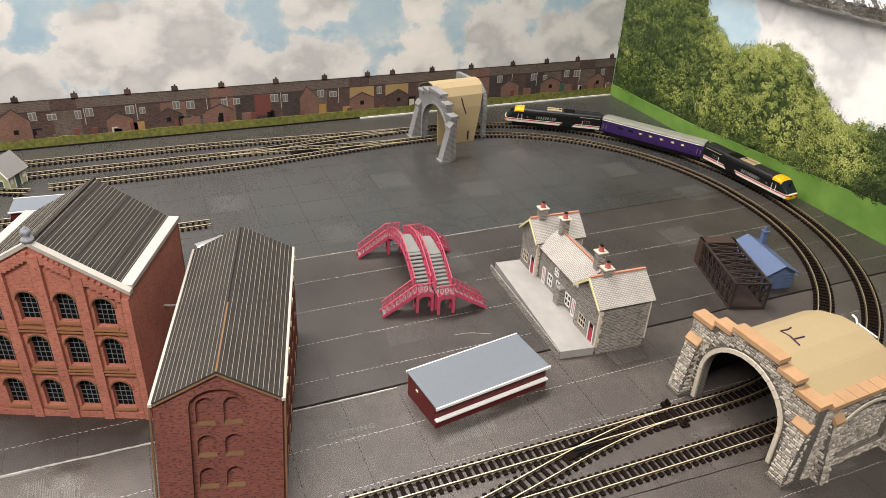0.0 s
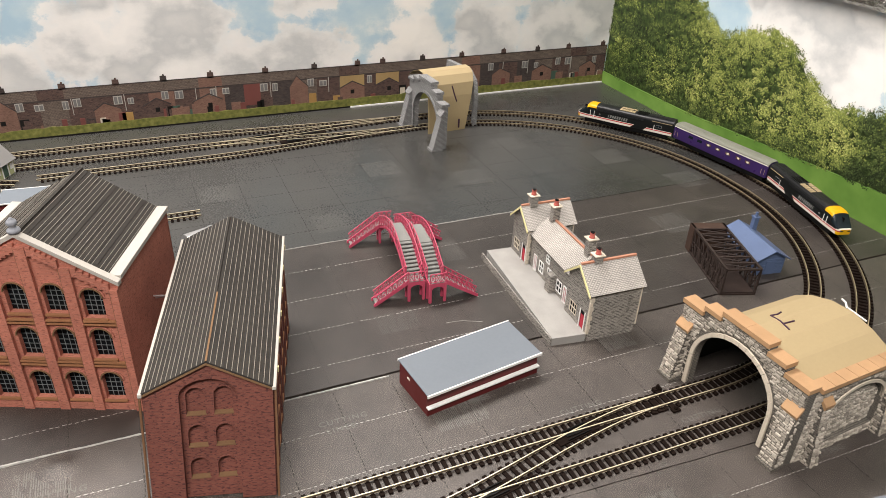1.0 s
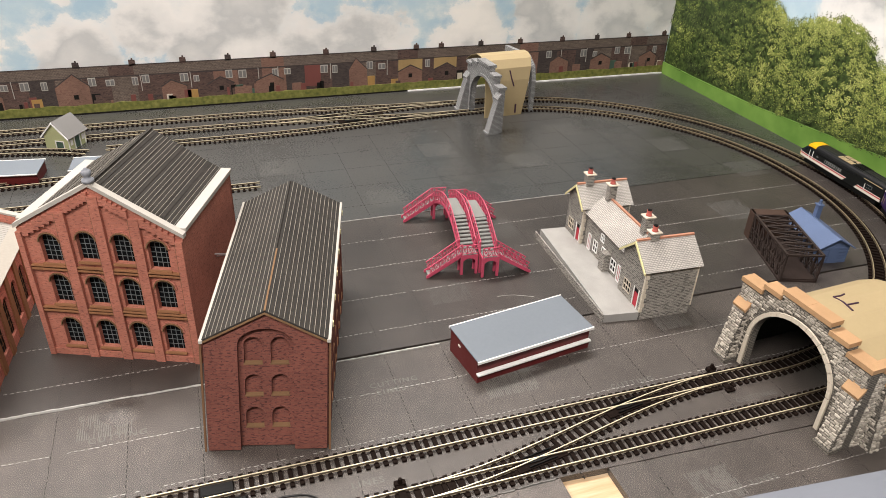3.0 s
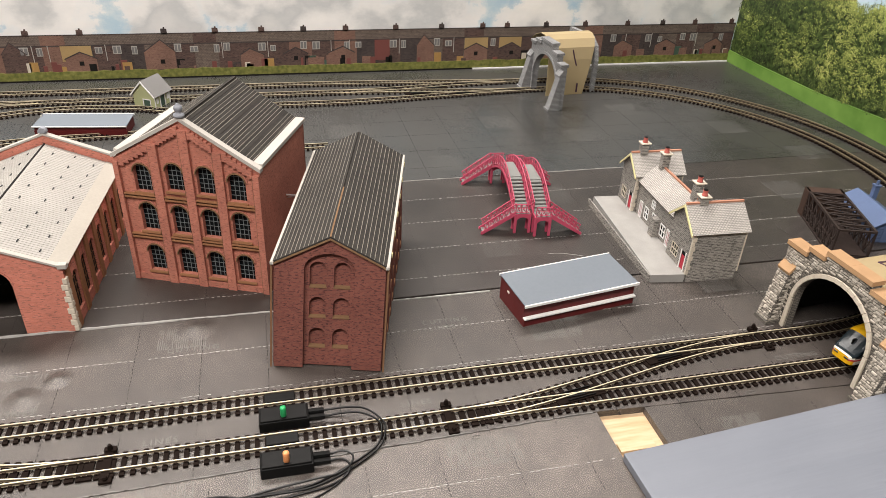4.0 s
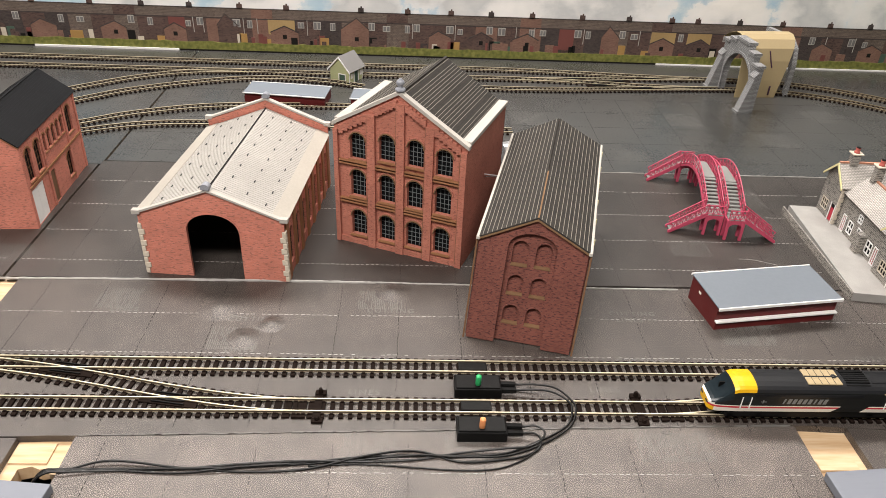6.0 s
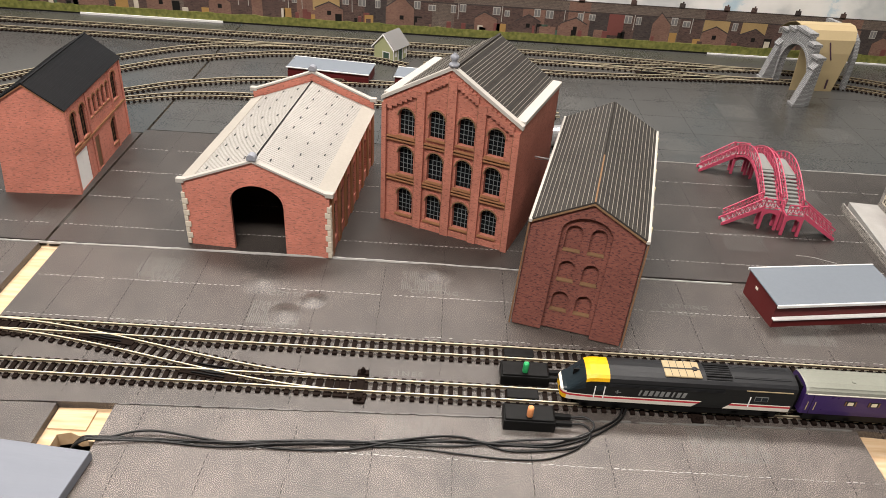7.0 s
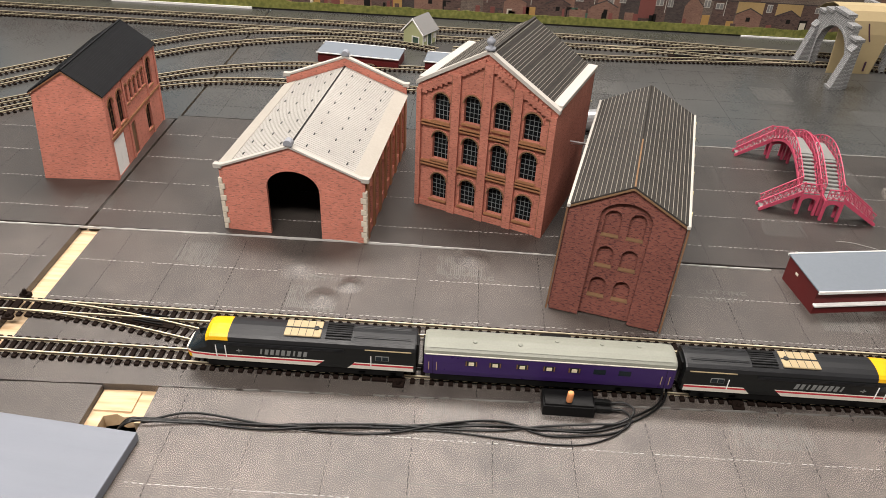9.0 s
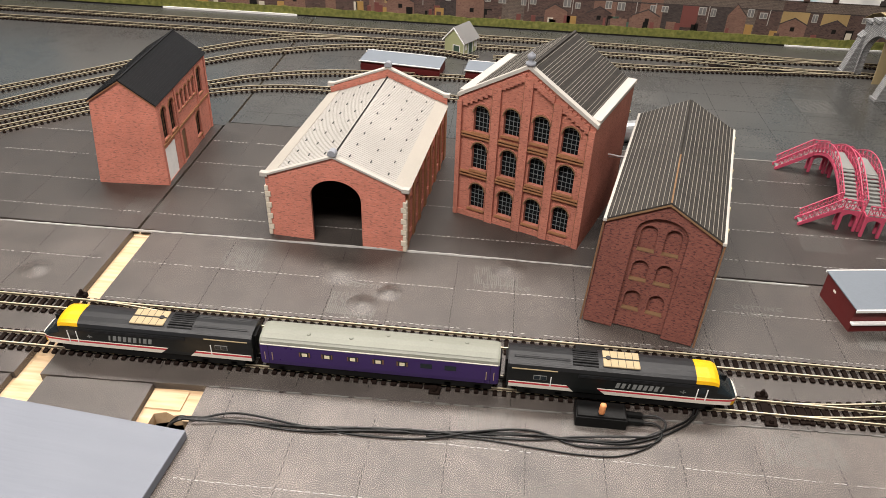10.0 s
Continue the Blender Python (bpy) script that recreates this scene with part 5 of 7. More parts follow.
def hut():
    w, d, eave, ridge = 0.0340, 0.036, 0.0190, 0.0385
    t = thing("signal_hut", pose(-0.1714, 0.6070, 0, 0, 0, -30.0), "small pale green wooden hut with grey roof and white bargeboards", "hut")
    bm = bmesh.new()
    holed(bm, gable(w, eave, ridge), [rect(0.0160, 0.0265, 0.003, 0.0125)], fr, 0.0012)
    part("front_wall", bm, M_GREEN_HUT, t)
    part("window", boxm(0.0160, 0.0006, 0.003, 0.0265, 0.0012, 0.0125), M_P_GREEN, t)
    for a in ((0.0148, 0.003, 0.0160, 0.0137), (0.0265, 0.003, 0.0277, 0.0137), (0.0160, 0.0125, 0.0265, 0.0137)):
        part("window_frame", boxm(a[0], -0.0005, a[1], a[2], 0.0, a[3]), M_WHITE, t)
    bm = bmesh.new()
    prism(bm, gable(w, eave, ridge), lambda u, v, q: (u, d - 0.0012 + q, v), 0.0012)
    part("back_wall", bm, M_GREEN_HUT, t)
    for x in (0, w - 0.0012):
        part("side_wall", boxm(x, 0.0012, 0, x + 0.0012, d - 0.0012, eave), M_GREEN_HUT, t)
    part("door", boxm(w, 0.013, 0.001, w + 0.0006, 0.0215, 0.0160), M_P_GREEN, t, "dark green door")
    for y in (0.004, 0.0275):
        part("window", boxm(w, y, 0.0070, w + 0.0005, y + 0.0045, 0.0145), M_WHITE, t)
    for y in (0.0, 0.0115, 0.0225, 0.0330):
        part("post", boxm(w, y, 0, w + 0.0007, y + 0.0014, eave), M_WHITE, t)
    for x1 in (-0.003, w + 0.003):
        roof_slope(t, w / 2, ridge, x1, eave - 0.0014, -0.0025, d + 0.002, M_GREY_SLATE)
    for s in (0, 1):
        bm = bmesh.new()
        a, b = ((w / 2, ridge - 0.0014), (w + 0.003, eave - 0.0030)) if s else ((-0.003, eave - 0.0030), (w / 2, ridge - 0.0014))
        prism(bm, [a, b, (b[0], b[1] + 0.0024), (a[0], a[1] + 0.0024)], lambda u, v, q: (u, -0.0034 + q, v), 0.0010)
        part("bargeboard", bm, M_WHITE, t)


def canopy(m, label, w=0.0475, hb=0.0250, hf=0.0232, ledge=True):
    """Low oxblood waiting shelter with a sloping grey roof and two white ledges."""
    ln = 0.1125
    t = thing("platform_shelter", m, label, "shelter", "oxblood shelters")
    bm = bmesh.new()
    prism(bm, [(0.0004, 0), (w, 0), (w, hb - 0.0012), (0.0022, hf - 0.0012), (0.0022, 0.0078), (0.0004, 0.0078)], lambda u, v, q: (q, u, v), ln)
    part("body", bm, M_RED, t)
    bm = bmesh.new()
    prism(bm, [(-0.0010, hf - 0.0012), (w + 0.001, hb - 0.0010), (w + 0.001, hb), (-0.0010, hf - 0.0002)], lambda u, v, q: (-0.001 + q, u, v), ln + 0.002)
    part("roof", bm, M_GREY_TOP, t)
    part("fascia", boxm(-0.0014, -0.0020, hf - (0.0022 if ledge else 0.0010), ln + 0.0014, -0.0008, hf + 0.0002), M_WHITE, t)
    part("fascia", boxm(-0.0014, w + 0.0008, hb - 0.0016, ln + 0.0014, w + 0.0018, hb + 0.0004), M_WHITE, t)
    if ledge:
        part("ledge", bevelled(-0.0004, -0.0018, 0.0078, ln + 0.0004, 0.0021, 0.0094, 0.0003), M_WHITE, t)
    part("name_bar", boxm(-0.0004, 0.030, 0.0150, 0.0, 0.0335, 0.0170), M_TRAIN_WHITE, t)


def station():
    t = thing("stone_station", pose(0.3534, 0.0606, 0, 0, 0, -2.3), "grey stone station house with pale slate roofs on its platform", "station house")
    ln, pz = 0.1645, 0.0085
    bm = bmesh.new()
    prism(bm, [(0, 0), (0.0336, -0.0030), (0.0336, 0.0), (0.0870, 0.0), (0.0870, ln - 0.004), (0.006, ln)], lambda u, v, q: (u, v, q), pz)
    part("platform", bm, M_PLATFORM, t, "gritty pale grey platform")
    part("platform_edge", boxm(-0.0012, 0.0005, 0.0, 0.0002, ln - 0.002, pz - 0.0006), M_COTTAGE, t)

    def wing(y0, y1, x0, x1, eave, ridge, name):
        """A wing with its gable to the platform."""
        w = y1 - y0
        g = [(y0, pz), (y1, pz), (y1, eave), ((y0 + y1) / 2, ridge), (y0, eave)]
        fx = lambda u, v, q: (x0 + q, u, v)
        cy = (y0 + y1) / 2
        holes = [rect(cy + 0.0005, cy + 0.0125, pz + 0.006, pz + 0.0185), rect(cy - 0.0145, cy - 0.0070, pz + 0.0005, pz + 0.0195)]
        bm = bmesh.new()
        holed(bm, g, holes, fx, 0.0015)
        part("gable_wall", bm, M_COTTAGE, t)
        part("door", boxm(x0 + 0.0005, cy - 0.0145, pz, x0 + 0.0011, cy - 0.0070, pz + 0.0150), M_DOOR_RED, t, "red door")
        part("fanlight", boxm(x0 + 0.0005, cy - 0.0145, pz + 0.0152, x0 + 0.0011, cy - 0.0070, pz + 0.0195), M_GLASS_DARK, t)
        for a in (cy - 0.0155, cy - 0.0070):
            part("door_frame", boxm(x0 - 0.0005, a, pz, x0 + 0.0002, a + 0.0010, pz + 0.0203), M_WHITE, t)
        win = part("window", boxm(x0 + 0.0008, cy + 0.0005, pz + 0.006, x0 + 0.0012, cy + 0.0125, pz + 0.0185), M_GLASS_DARK, t)
        bm = bmesh.new()
        for k in range(4):
            a = cy + 0.0005 + 0.012 * k / 3
            box(bm, x0 - 0.0002, a - 0.0004, pz + 0.006, x0 + 0.0006, a + 0.0004, pz + 0.0185)
        for k in range(3):
            a = pz + 0.0064 + 0.0118 * k / 2
            box(bm, x0 - 0.0003, cy + 0.0005, a - 0.0004, x0 + 0.0005, cy + 0.0125, a + 0.0004)
        part("lattice", bm, M_QUOIN, win)
        bm = bmesh.new()
        prism(bm, g, lambda u, v, q: (x1 - 0.0015 + q, u, v), 0.0015)
        part("gable_wall", bm, M_COTTAGE, t)
        for a in (y0, y1 - 0.0015):
            part("side_wall", boxm(x0 + 0.0015, a, 0.0 if y0 < 0 and a == y0 else pz, x1 - 0.0015, a + 0.0015, eave), M_COTTAGE, t)
        for a, za in ((y0 - 0.0026, eave - 0.0034), (y1 + 0.0026, eave - 0.0034)):
            d = Vector((0, a - cy, za - ridge))
            nrm = Vector((0, -d.z, d.y)) if a > cy else Vector((0, d.z, -d.y))
            nrm.normalize()
            bm = bmesh.new()
            p = [(cy, ridge), (a, za), (a + nrm.y * 0.0011, za + nrm.z * 0.0011), (cy, ridge + 0.0013)]
            prism(bm, p, lambda u, v, q: (x0 - 0.0032 + q, u, v), x1 - x0 + 0.0055)
            part("roof_slope", bm, M_SLATE_PALE, t)
            bm = bmesh.new()
            p = [(cy, ridge - 0.0024), (a, za - 0.0020), (a, za + 0.0002), (cy, ridge + 0.0004)]
            prism(bm, p, lambda u, v, q: (x0 - 0.0044 + q, u, v), 0.0011)
            part("bargeboard", bm, M_BARGE, t)
        part("ridge_tiles", boxm(x0 - 0.003, cy - 0.0012, ridge + 0.0004, x1 + 0.002, cy + 0.0012, ridge + 0.0022), M_RIDGE, t)
        for k in range(9):
            for xx in (x0, x1):
                e = 0.0034 if k % 2 else 0.0022
                part("quoin", boxm(xx - 0.0006, y0 - 0.0006, pz + 0.0002 + 0.0051 * k, min(xx + e, x1 + 0.0006), y0 + 0.0016, pz + 0.0046 + 0.0051 * k), M_QUOIN, t)

    wing(0.0005 - 0.004, 0.0385, 0.0335, 0.0875, 0.0560, 0.0730, "near")
    wing(0.1255, 0.1620, 0.0345, 0.0875, 0.0540, 0.0700, "far")
    # the middle range, with its ridge along the platform
    y0, y1, x0, x1, eave, ridge = 0.0385, 0.1255, 0.0385, 0.0765, 0.0480, 0.0640
    wh = [rect(0.046, 0.052, pz + 0.0005, pz + 0.0185), rect(0.056, 0.066, pz + 0.005, pz + 0.0175), rect(0.078, 0.086, pz + 0.0005, pz + 0.019), rect(0.095, 0.104, pz + 0.005, pz + 0.0175), rect(0.110, 0.116, pz + 0.0005, pz + 0.0185), rect(0.084, 0.091, pz + 0.0235, pz + 0.0315)]
    bm = bmesh.new()
    holed(bm, rect(y0, y1, pz, eave), wh, lambda u, v, q: (x0 + q, u, v), 0.0015)
    part("front_wall", bm, M_COTTAGE, t)
    for k, r in enumerate(wh):
        (a, za), (b, _), (_, zb) = r[0], r[1], r[2]
        solid = k in (0, 4)
        pane = part("door" if solid else "window", boxm(x0 + 0.0006, a, za, x0 + 0.0012, b, zb), M_DOOR_RED if solid else M_GLASS_DARK, t, "red door" if solid else "")
        bm = bmesh.new()
        for yy in (a, (a + b) / 2, b):
            box(bm, x0 - 0.0004, yy - 0.0005, za, x0 + 0.0004, yy + 0.0005, zb)
        for zz in (za, zb) if solid else (za, (za + zb) / 2, zb):
            box(bm, x0 - 0.0005, a, zz - 0.0005, x0 + 0.0003, b, zz + 0.0005)
        part("frame", bm, M_WHITE, pane)
    part("back_wall", boxm(x1 - 0.0015, y0, pz, x1, y1, eave), M_COTTAGE, t)
    for xx, sgn in ((x0 - 0.003, -1), (x1 + 0.003, 1)):
        cx = (x0 + x1) / 2
        za = eave - 0.0022
        bm = bmesh.new()
        prism(bm, [(cx, ridge), (xx, za), (xx + sgn * 0.0007, za + 0.0011), (cx, ridge + 0.0013)], lambda u, v, q: (u, y0 + 0.0004 + q, v), y1 - y0 - 0.0008)
        part("roof_slope", bm, M_SLATE_PALE, t)
    part("ridge_tiles", boxm(cx - 0.0012, y0 + 0.001, ridge + 0.0004, cx + 0.0012, y1 - 0.001, ridge + 0.0021), M_RIDGE, t)
    bm = bmesh.new()
    prism(bm, rect(0.068, 0.077, pz, pz + 0.020), lambda u, v, q: (x0 - 0.007 + q, u, v), 0.007)
    part("porch", bm, M_COTTAGE, t)
    # rear lean-to
    part("rear_wall", boxm(0.0765, 0.062, pz, 0.0870, 0.108, 0.034), M_COTTAGE, t)
    bm = bmesh.new()
    prism(bm, [(0.0750, 0.0430), (0.0890, 0.0335), (0.0895, 0.0347), (0.0750, 0.0443)], lambda u, v, q: (u, 0.060 + q, v), 0.050)
    part("roof_slope", bm, M_SLATE_PALE, t)
    for cx, cy, z0, z1 in ((0.048, 0.0185, 0.064, 0.0800), (0.0575, 0.046, 0.060, 0.0805), (0.0575, 0.117, 0.058, 0.0800), (0.045, 0.1435, 0.062, 0.0810)):
        ch = part("chimney", bevelled(cx - 0.0042, cy - 0.0036, z0, cx + 0.0042, cy + 0.0036, z1, 0.0003, 1), M_COTTAGE, t)
        part("chimney_cap", bevelled(cx - 0.0056, cy - 0.0050, z1, cx + 0.0056, cy + 0.0050, z1 + 0.0014, 0.0003, 1), M_QUOIN, ch)
        part("chimney_pot", lathe([(0.0030, 0), (0.0026, 0.0012), (0.0022, 0.0030), (0.0023, 0.0048), (0.0026, 0.0052), (0.0018, 0.0052), (0.0017, 0.0040)], 10), M_POT, ch, smooth=True, at=pose(cx, cy, z1 + 0.0014))
        # solid black plug stands for the shade inside the pot
        part("pot_mouth", lathe([(0.0021, 0), (0.0021, 0.0012), (0, 0.0012)], 10), M_BLACK, ch, at=pose(cx, cy, z1 + 0.0062))


def footbridge():
    """A double span: arched decks with lattice rails, and a flight to each side at either end."""
    t = thing("footbridge", pose(0.2535, 0.1725, 0, 0, 0, -4.6), "pink plastic double footbridge with lattice rails and grey treads", "footbridge")
    zl, zt, ln, dw = 0.0235, 0.0435, 0.130, 0.0165

    def lattice(name, pts, h=0.0085):
        """Rail of top and bottom chords with crossed bars between; pts are (x, y, z)."""
        bm = tube([(x, y, z + h) for x, y, z in pts], 0.00065, 5)
        tube([(x, y, z + 0.0012) for x, y, z in pts], 0.0005, 4, bm)
        tube([(x, y, z + h * 0.55) for x, y, z in pts], 0.00032, 4, bm)
        for a, b in zip(pts, pts[1:]):
            tube([a, (a[0], a[1], a[2] + h)], 0.0005, 4, bm)
            tube([a, (b[0], b[1], b[2] + h)], 0.0004, 4, bm)
            tube([(a[0], a[1], a[2] + h), b], 0.0004, 4, bm)
        part(name, bm, M_PINK, t)

    def deck_z(s):
        """Height of the deck along the span, 0 to 1."""
        if s < 0.09 or s > 0.91:
            return zl
        if 0.36 < s < 0.64:
            return zt
        q = (s - 0.09) / 0.27 if s < 0.5 else (0.91 - s) / 0.27
        return zl + (zt - zl) * q

    def arch_z(s):
        return 0.0215 + 0.0195 * math.sin(math.pi * max(0, min(1, (s - 0.08) / 0.84)))

    for k, (xa, off) in enumerate(((0.0, 0.0), (0.0195, -0.0085))):
        n = 26
        pts = [(i / n, off + ln * i / n) for i in range(n + 1)]
        for x in (xa, xa + dw):
            bm = bmesh.new()
            for (s, y), (s2, y2) in zip(pts, pts[1:]):
                prism(bm, [(y, arch_z(s) - 0.0016), (y2, arch_z(s2) - 0.0016), (y2, arch_z(s2) + 0.0010), (y, arch_z(s) + 0.0010)], lambda u, v, q: (x - 0.0006 + q, u, v), 0.0012)
            part("girder", bm, M_PINK, t)
            lattice("lattice_rail", [(x, y, min(deck_z(s), arch_z(s)) + 0.001) for s, y in pts[2:-1:2]], 0.0125)
        part("landing", boxm(xa + 0.0006, off, zl - 0.0012, xa + dw - 0.0006, off + ln * 0.09, zl), M_TREAD, t)
        part("landing", boxm(xa + 0.0006, off + ln * 0.91, zl - 0.0012, xa + dw - 0.0006, off + ln, zl), M_TREAD, t)
        part("deck", boxm(xa + 0.0006, off + ln * 0.36, zt - 0.0012, xa + dw - 0.0006, off + ln * 0.64, zt), M_TREAD, t)
        for end in (0, 1):
            for i in range(9):
                q = (i + 0.5) / 9
                s = 0.09 + 0.27 * q
                y = off + ln * (s if end == 0 else 1 - s)
                z = zl + (zt - zl) * q
                part("tread", bevelled(xa + 0.0006, y - 0.0021, z - 0.0012, xa + dw - 0.0006, y + 0.0021, z + 0.0002, 0.0003, 1), M_TREAD, t)
        for y in (off + 0.0008, off + ln * 0.075, off + ln - 0.0008, off + ln * 0.925):
            for x in (xa + 0.0006, xa + dw - 0.0006):
                part("leg", bevelled(x - 0.0014, y - 0.0014, 0, x + 0.0014, y + 0.0014, zl - 0.0006, 0.0003, 1), M_PINK, t)
            bm = bmesh.new()
            r = dw / 2 - 0.0018
            c = xa + dw / 2
            ring = [(c + r * math.cos(math.pi * i / 10), zl - 0.0095 + r * 0.72 * math.sin(math.pi * i / 10)) for i in range(11)]
            prism(bm, [(c + r, zl - 0.0008), (c - r, zl - 0.0008)] + ring[::-1], lambda u, v, q: (u, y - 0.0009 + q, v), 0.0018)
            part("portal_arch", bm, M_PINK, t)
        # the flight down, to the outer side, at each end
        out = -1 if k == 0 else 1
        xs = xa if k == 0 else xa + dw
        for end in (0, 1):
            ya = off + 0.0005 if end == 0 else off + ln * 0.91
            yb = ya + ln * 0.088
            run = 0.0335
            for i in range(8):
                q = (i + 0.5) / 8
                x, z = xs + out * run * q, zl * (1 - q)
                part("tread", boxm(min(x - 0.0022, x + 0.0022), ya + 0.0008, z - 0.0002, max(x - 0.0022, x + 0.0022), yb - 0.0008, z + 0.0011), M_TREAD, t)
            for y in (ya, yb):
                bm = bmesh.new()
                prism(bm, [(xs, zl - 0.0028), (xs + out * run, 0.0), (xs + out * (run + 0.002), 0.0), (xs + out * (run + 0.002), 0.0024), (xs, zl + 0.0020)], lambda u, v, q: (u, y - 0.0006 + q, v), 0.0012)
                part("stringer", bm, M_PINK, t)
                lattice("stair_rail", [(xs + out * run * i / 6, y, zl * (1 - i / 6) + 0.001) for i in range(7)], 0.0105)
        for y in (off - 0.0004, off + ln + 0.0004):
            lattice("end_rail", [(xa + dw * i / 3, y, zl) for i in range(4)], 0.0105)


def portal(t, f, w, stone, cap, heights, spring=0.030, crown_z=0.066, a0=0.021, a1=0.112, inset=0.0, foot=0.0165):
    """A stepped stone tunnel face with an arched mouth and sloping buttresses. f(u, v, q): across, up, back."""
    hd = arch(a0, a1, 0, crown_z, crown_z - spring, 18)
    outer = [(0.004, 0), (a0, 0)] + list(reversed(hd[2:])) + [(a1, 0), (w - 0.004, 0)]
    for x0, x1, h in reversed(heights):
        outer += [(min(x1, w - 0.004), h), (max(x0, 0.004), h)]
    bm = bmesh.new()
    holed(bm, outer, [], f, 0.0085)
    part("portal_wall", bm, stone, t)
    ring = hd[2:]
    c = (a0 + a1) / 2
    big = [(c + (u - c) * 1.085, spring + (v - spring) * 1.10) for u, v in ring]
    big = [(a1 + 0.0037, 0)] + big + [(a0 - 0.0037, 0)]
    small = [(a1, 0)] + ring + [(a0, 0)]
    n = len(big)
    for i in range(n - 1):
        bm = bmesh.new()
        s = 0.03
        p = [Vector(big[i]).lerp(Vector(big[i + 1]), s), Vector(big[i]).lerp(Vector(big[i + 1]), 1 - s), Vector(small[i]).lerp(Vector(small[i + 1]), 1 - s), Vector(small[i]).lerp(Vector(small[i + 1]), s)]
        prism(bm, [tuple(q) for q in p], lambda u, v, q: f(u, v, -0.0016 + q), 0.0035)
        part("voussoir", bm, M_QUOIN if stone is M_STONE else stone, t)
    for x0, x1, h in heights:
        m = max(1, round((x1 - x0) / 0.024))
        for k in range(m):
            xa, xb = x0 + (x1 - x0) * k / m, x0 + (x1 - x0) * (k + 1) / m - 0.0002
            bm = bmesh.new()
            prism(bm, rect(xa, xb, h + 0.0002, h + 0.0042), lambda u, v, q: f(u, v, -0.0022 + q), 0.0128)
            part("coping_stone", bm, cap, t)
    for xb in (inset, w - 0.0135 - inset):
        bm = bmesh.new()
        prism(bm, [(-foot, 0), (0.0, 0), (0.0, 0.056), (-0.0035, 0.052)], lambda q, v, u: f(xb + u, v, q), 0.0135)
        part("buttress", bm, stone, t)
        bm = bmesh.new()
        prism(bm, [(-0.0046, 0.0505), (0.0005, 0.0570), (0.0005, 0.0605), (-0.0054, 0.0530)], lambda q, v, u: f(xb - 0.0006 + u, v, q), 0.0147)
        part("buttress_cap", bm, cap if cap is M_TAN_CAP else stone, t)
        bm = bmesh.new()
        prism(bm, rect(xb - 0.0010, xb + 0.0145, 0, 0.0035), lambda u, v, q: f(u, v, -foot - 0.0013 + q), foot + 0.0015)
        part("buttress_foot", bm, stone, t)


CARD_ARC = [(0.002, 0.0), (0.003, 0.028), (0.012, 0.047), (0.025, 0.063), (0.04, 0.073), (0.06, 0.0795), (0.08, 0.0805), (0.10, 0.0760), (0.122, 0.0665)]


def card_z(u):
    for (a, za), (b, zb) in zip(CARD_ARC[1:], CARD_ARC[2:]):
        if a <= u <= b:
            return za + (zb - za) * (u - a) / (b - a)
    return 0.0


M_BLOCK = island("stone_block", [(0.15, (0.19, 0.17, 0.145)), (0.45, (0.36, 0.325, 0.275)), (0.85, (0.55, 0.50, 0.43))], rough=0.85, scale=420, spread=0.6)


def stonework(parent, f, u0, u1, v0, v1, keep):
    """Courses of uneven stones laid on a face. f(u, v, q): across, up, out."""
    bm = bmesh.new()
    v = v0
    while v < v1 - 0.001:
        h = random.uniform(0.0018, 0.0025)
        u = u0 - random.uniform(0, 0.003)
        while u < u1 - 0.001:
            w = random.uniform(0.0026, 0.0062)
            a, b, c, d = max(u, u0), min(u + w, u1) - 0.00042, v + 0.00022, min(v + h, v1) - 0.00022
            if b - a > 0.0009 and all(keep(x, y) for x in (a, b) for y in (c, d)):
                q = random.uniform(0.0004, 0.0013)
                j = [random.uniform(-0.00022, 0.00022) for _ in range(4)]
                back = [bm.verts.new(f(x, y, -0.0002)) for x, y in ((a, c), (b, c), (b, d), (a, d))]
                e = 0.0003
                top = [bm.verts.new(f(x, y, q + k)) for (x, y), k in zip(((a + e, c + e), (b - e, c + e), (b - e, d - e), (a + e, d - e)), j)]
                bm.faces.new(top)
                for k in range(4):
                    bm.faces.new((back[k], back[(k + 1) % 4], top[(k + 1) % 4], top[k]))
            u += w
        v += h
    tagged(part("stonework", bm, M_BLOCK, parent), kind="stuff")


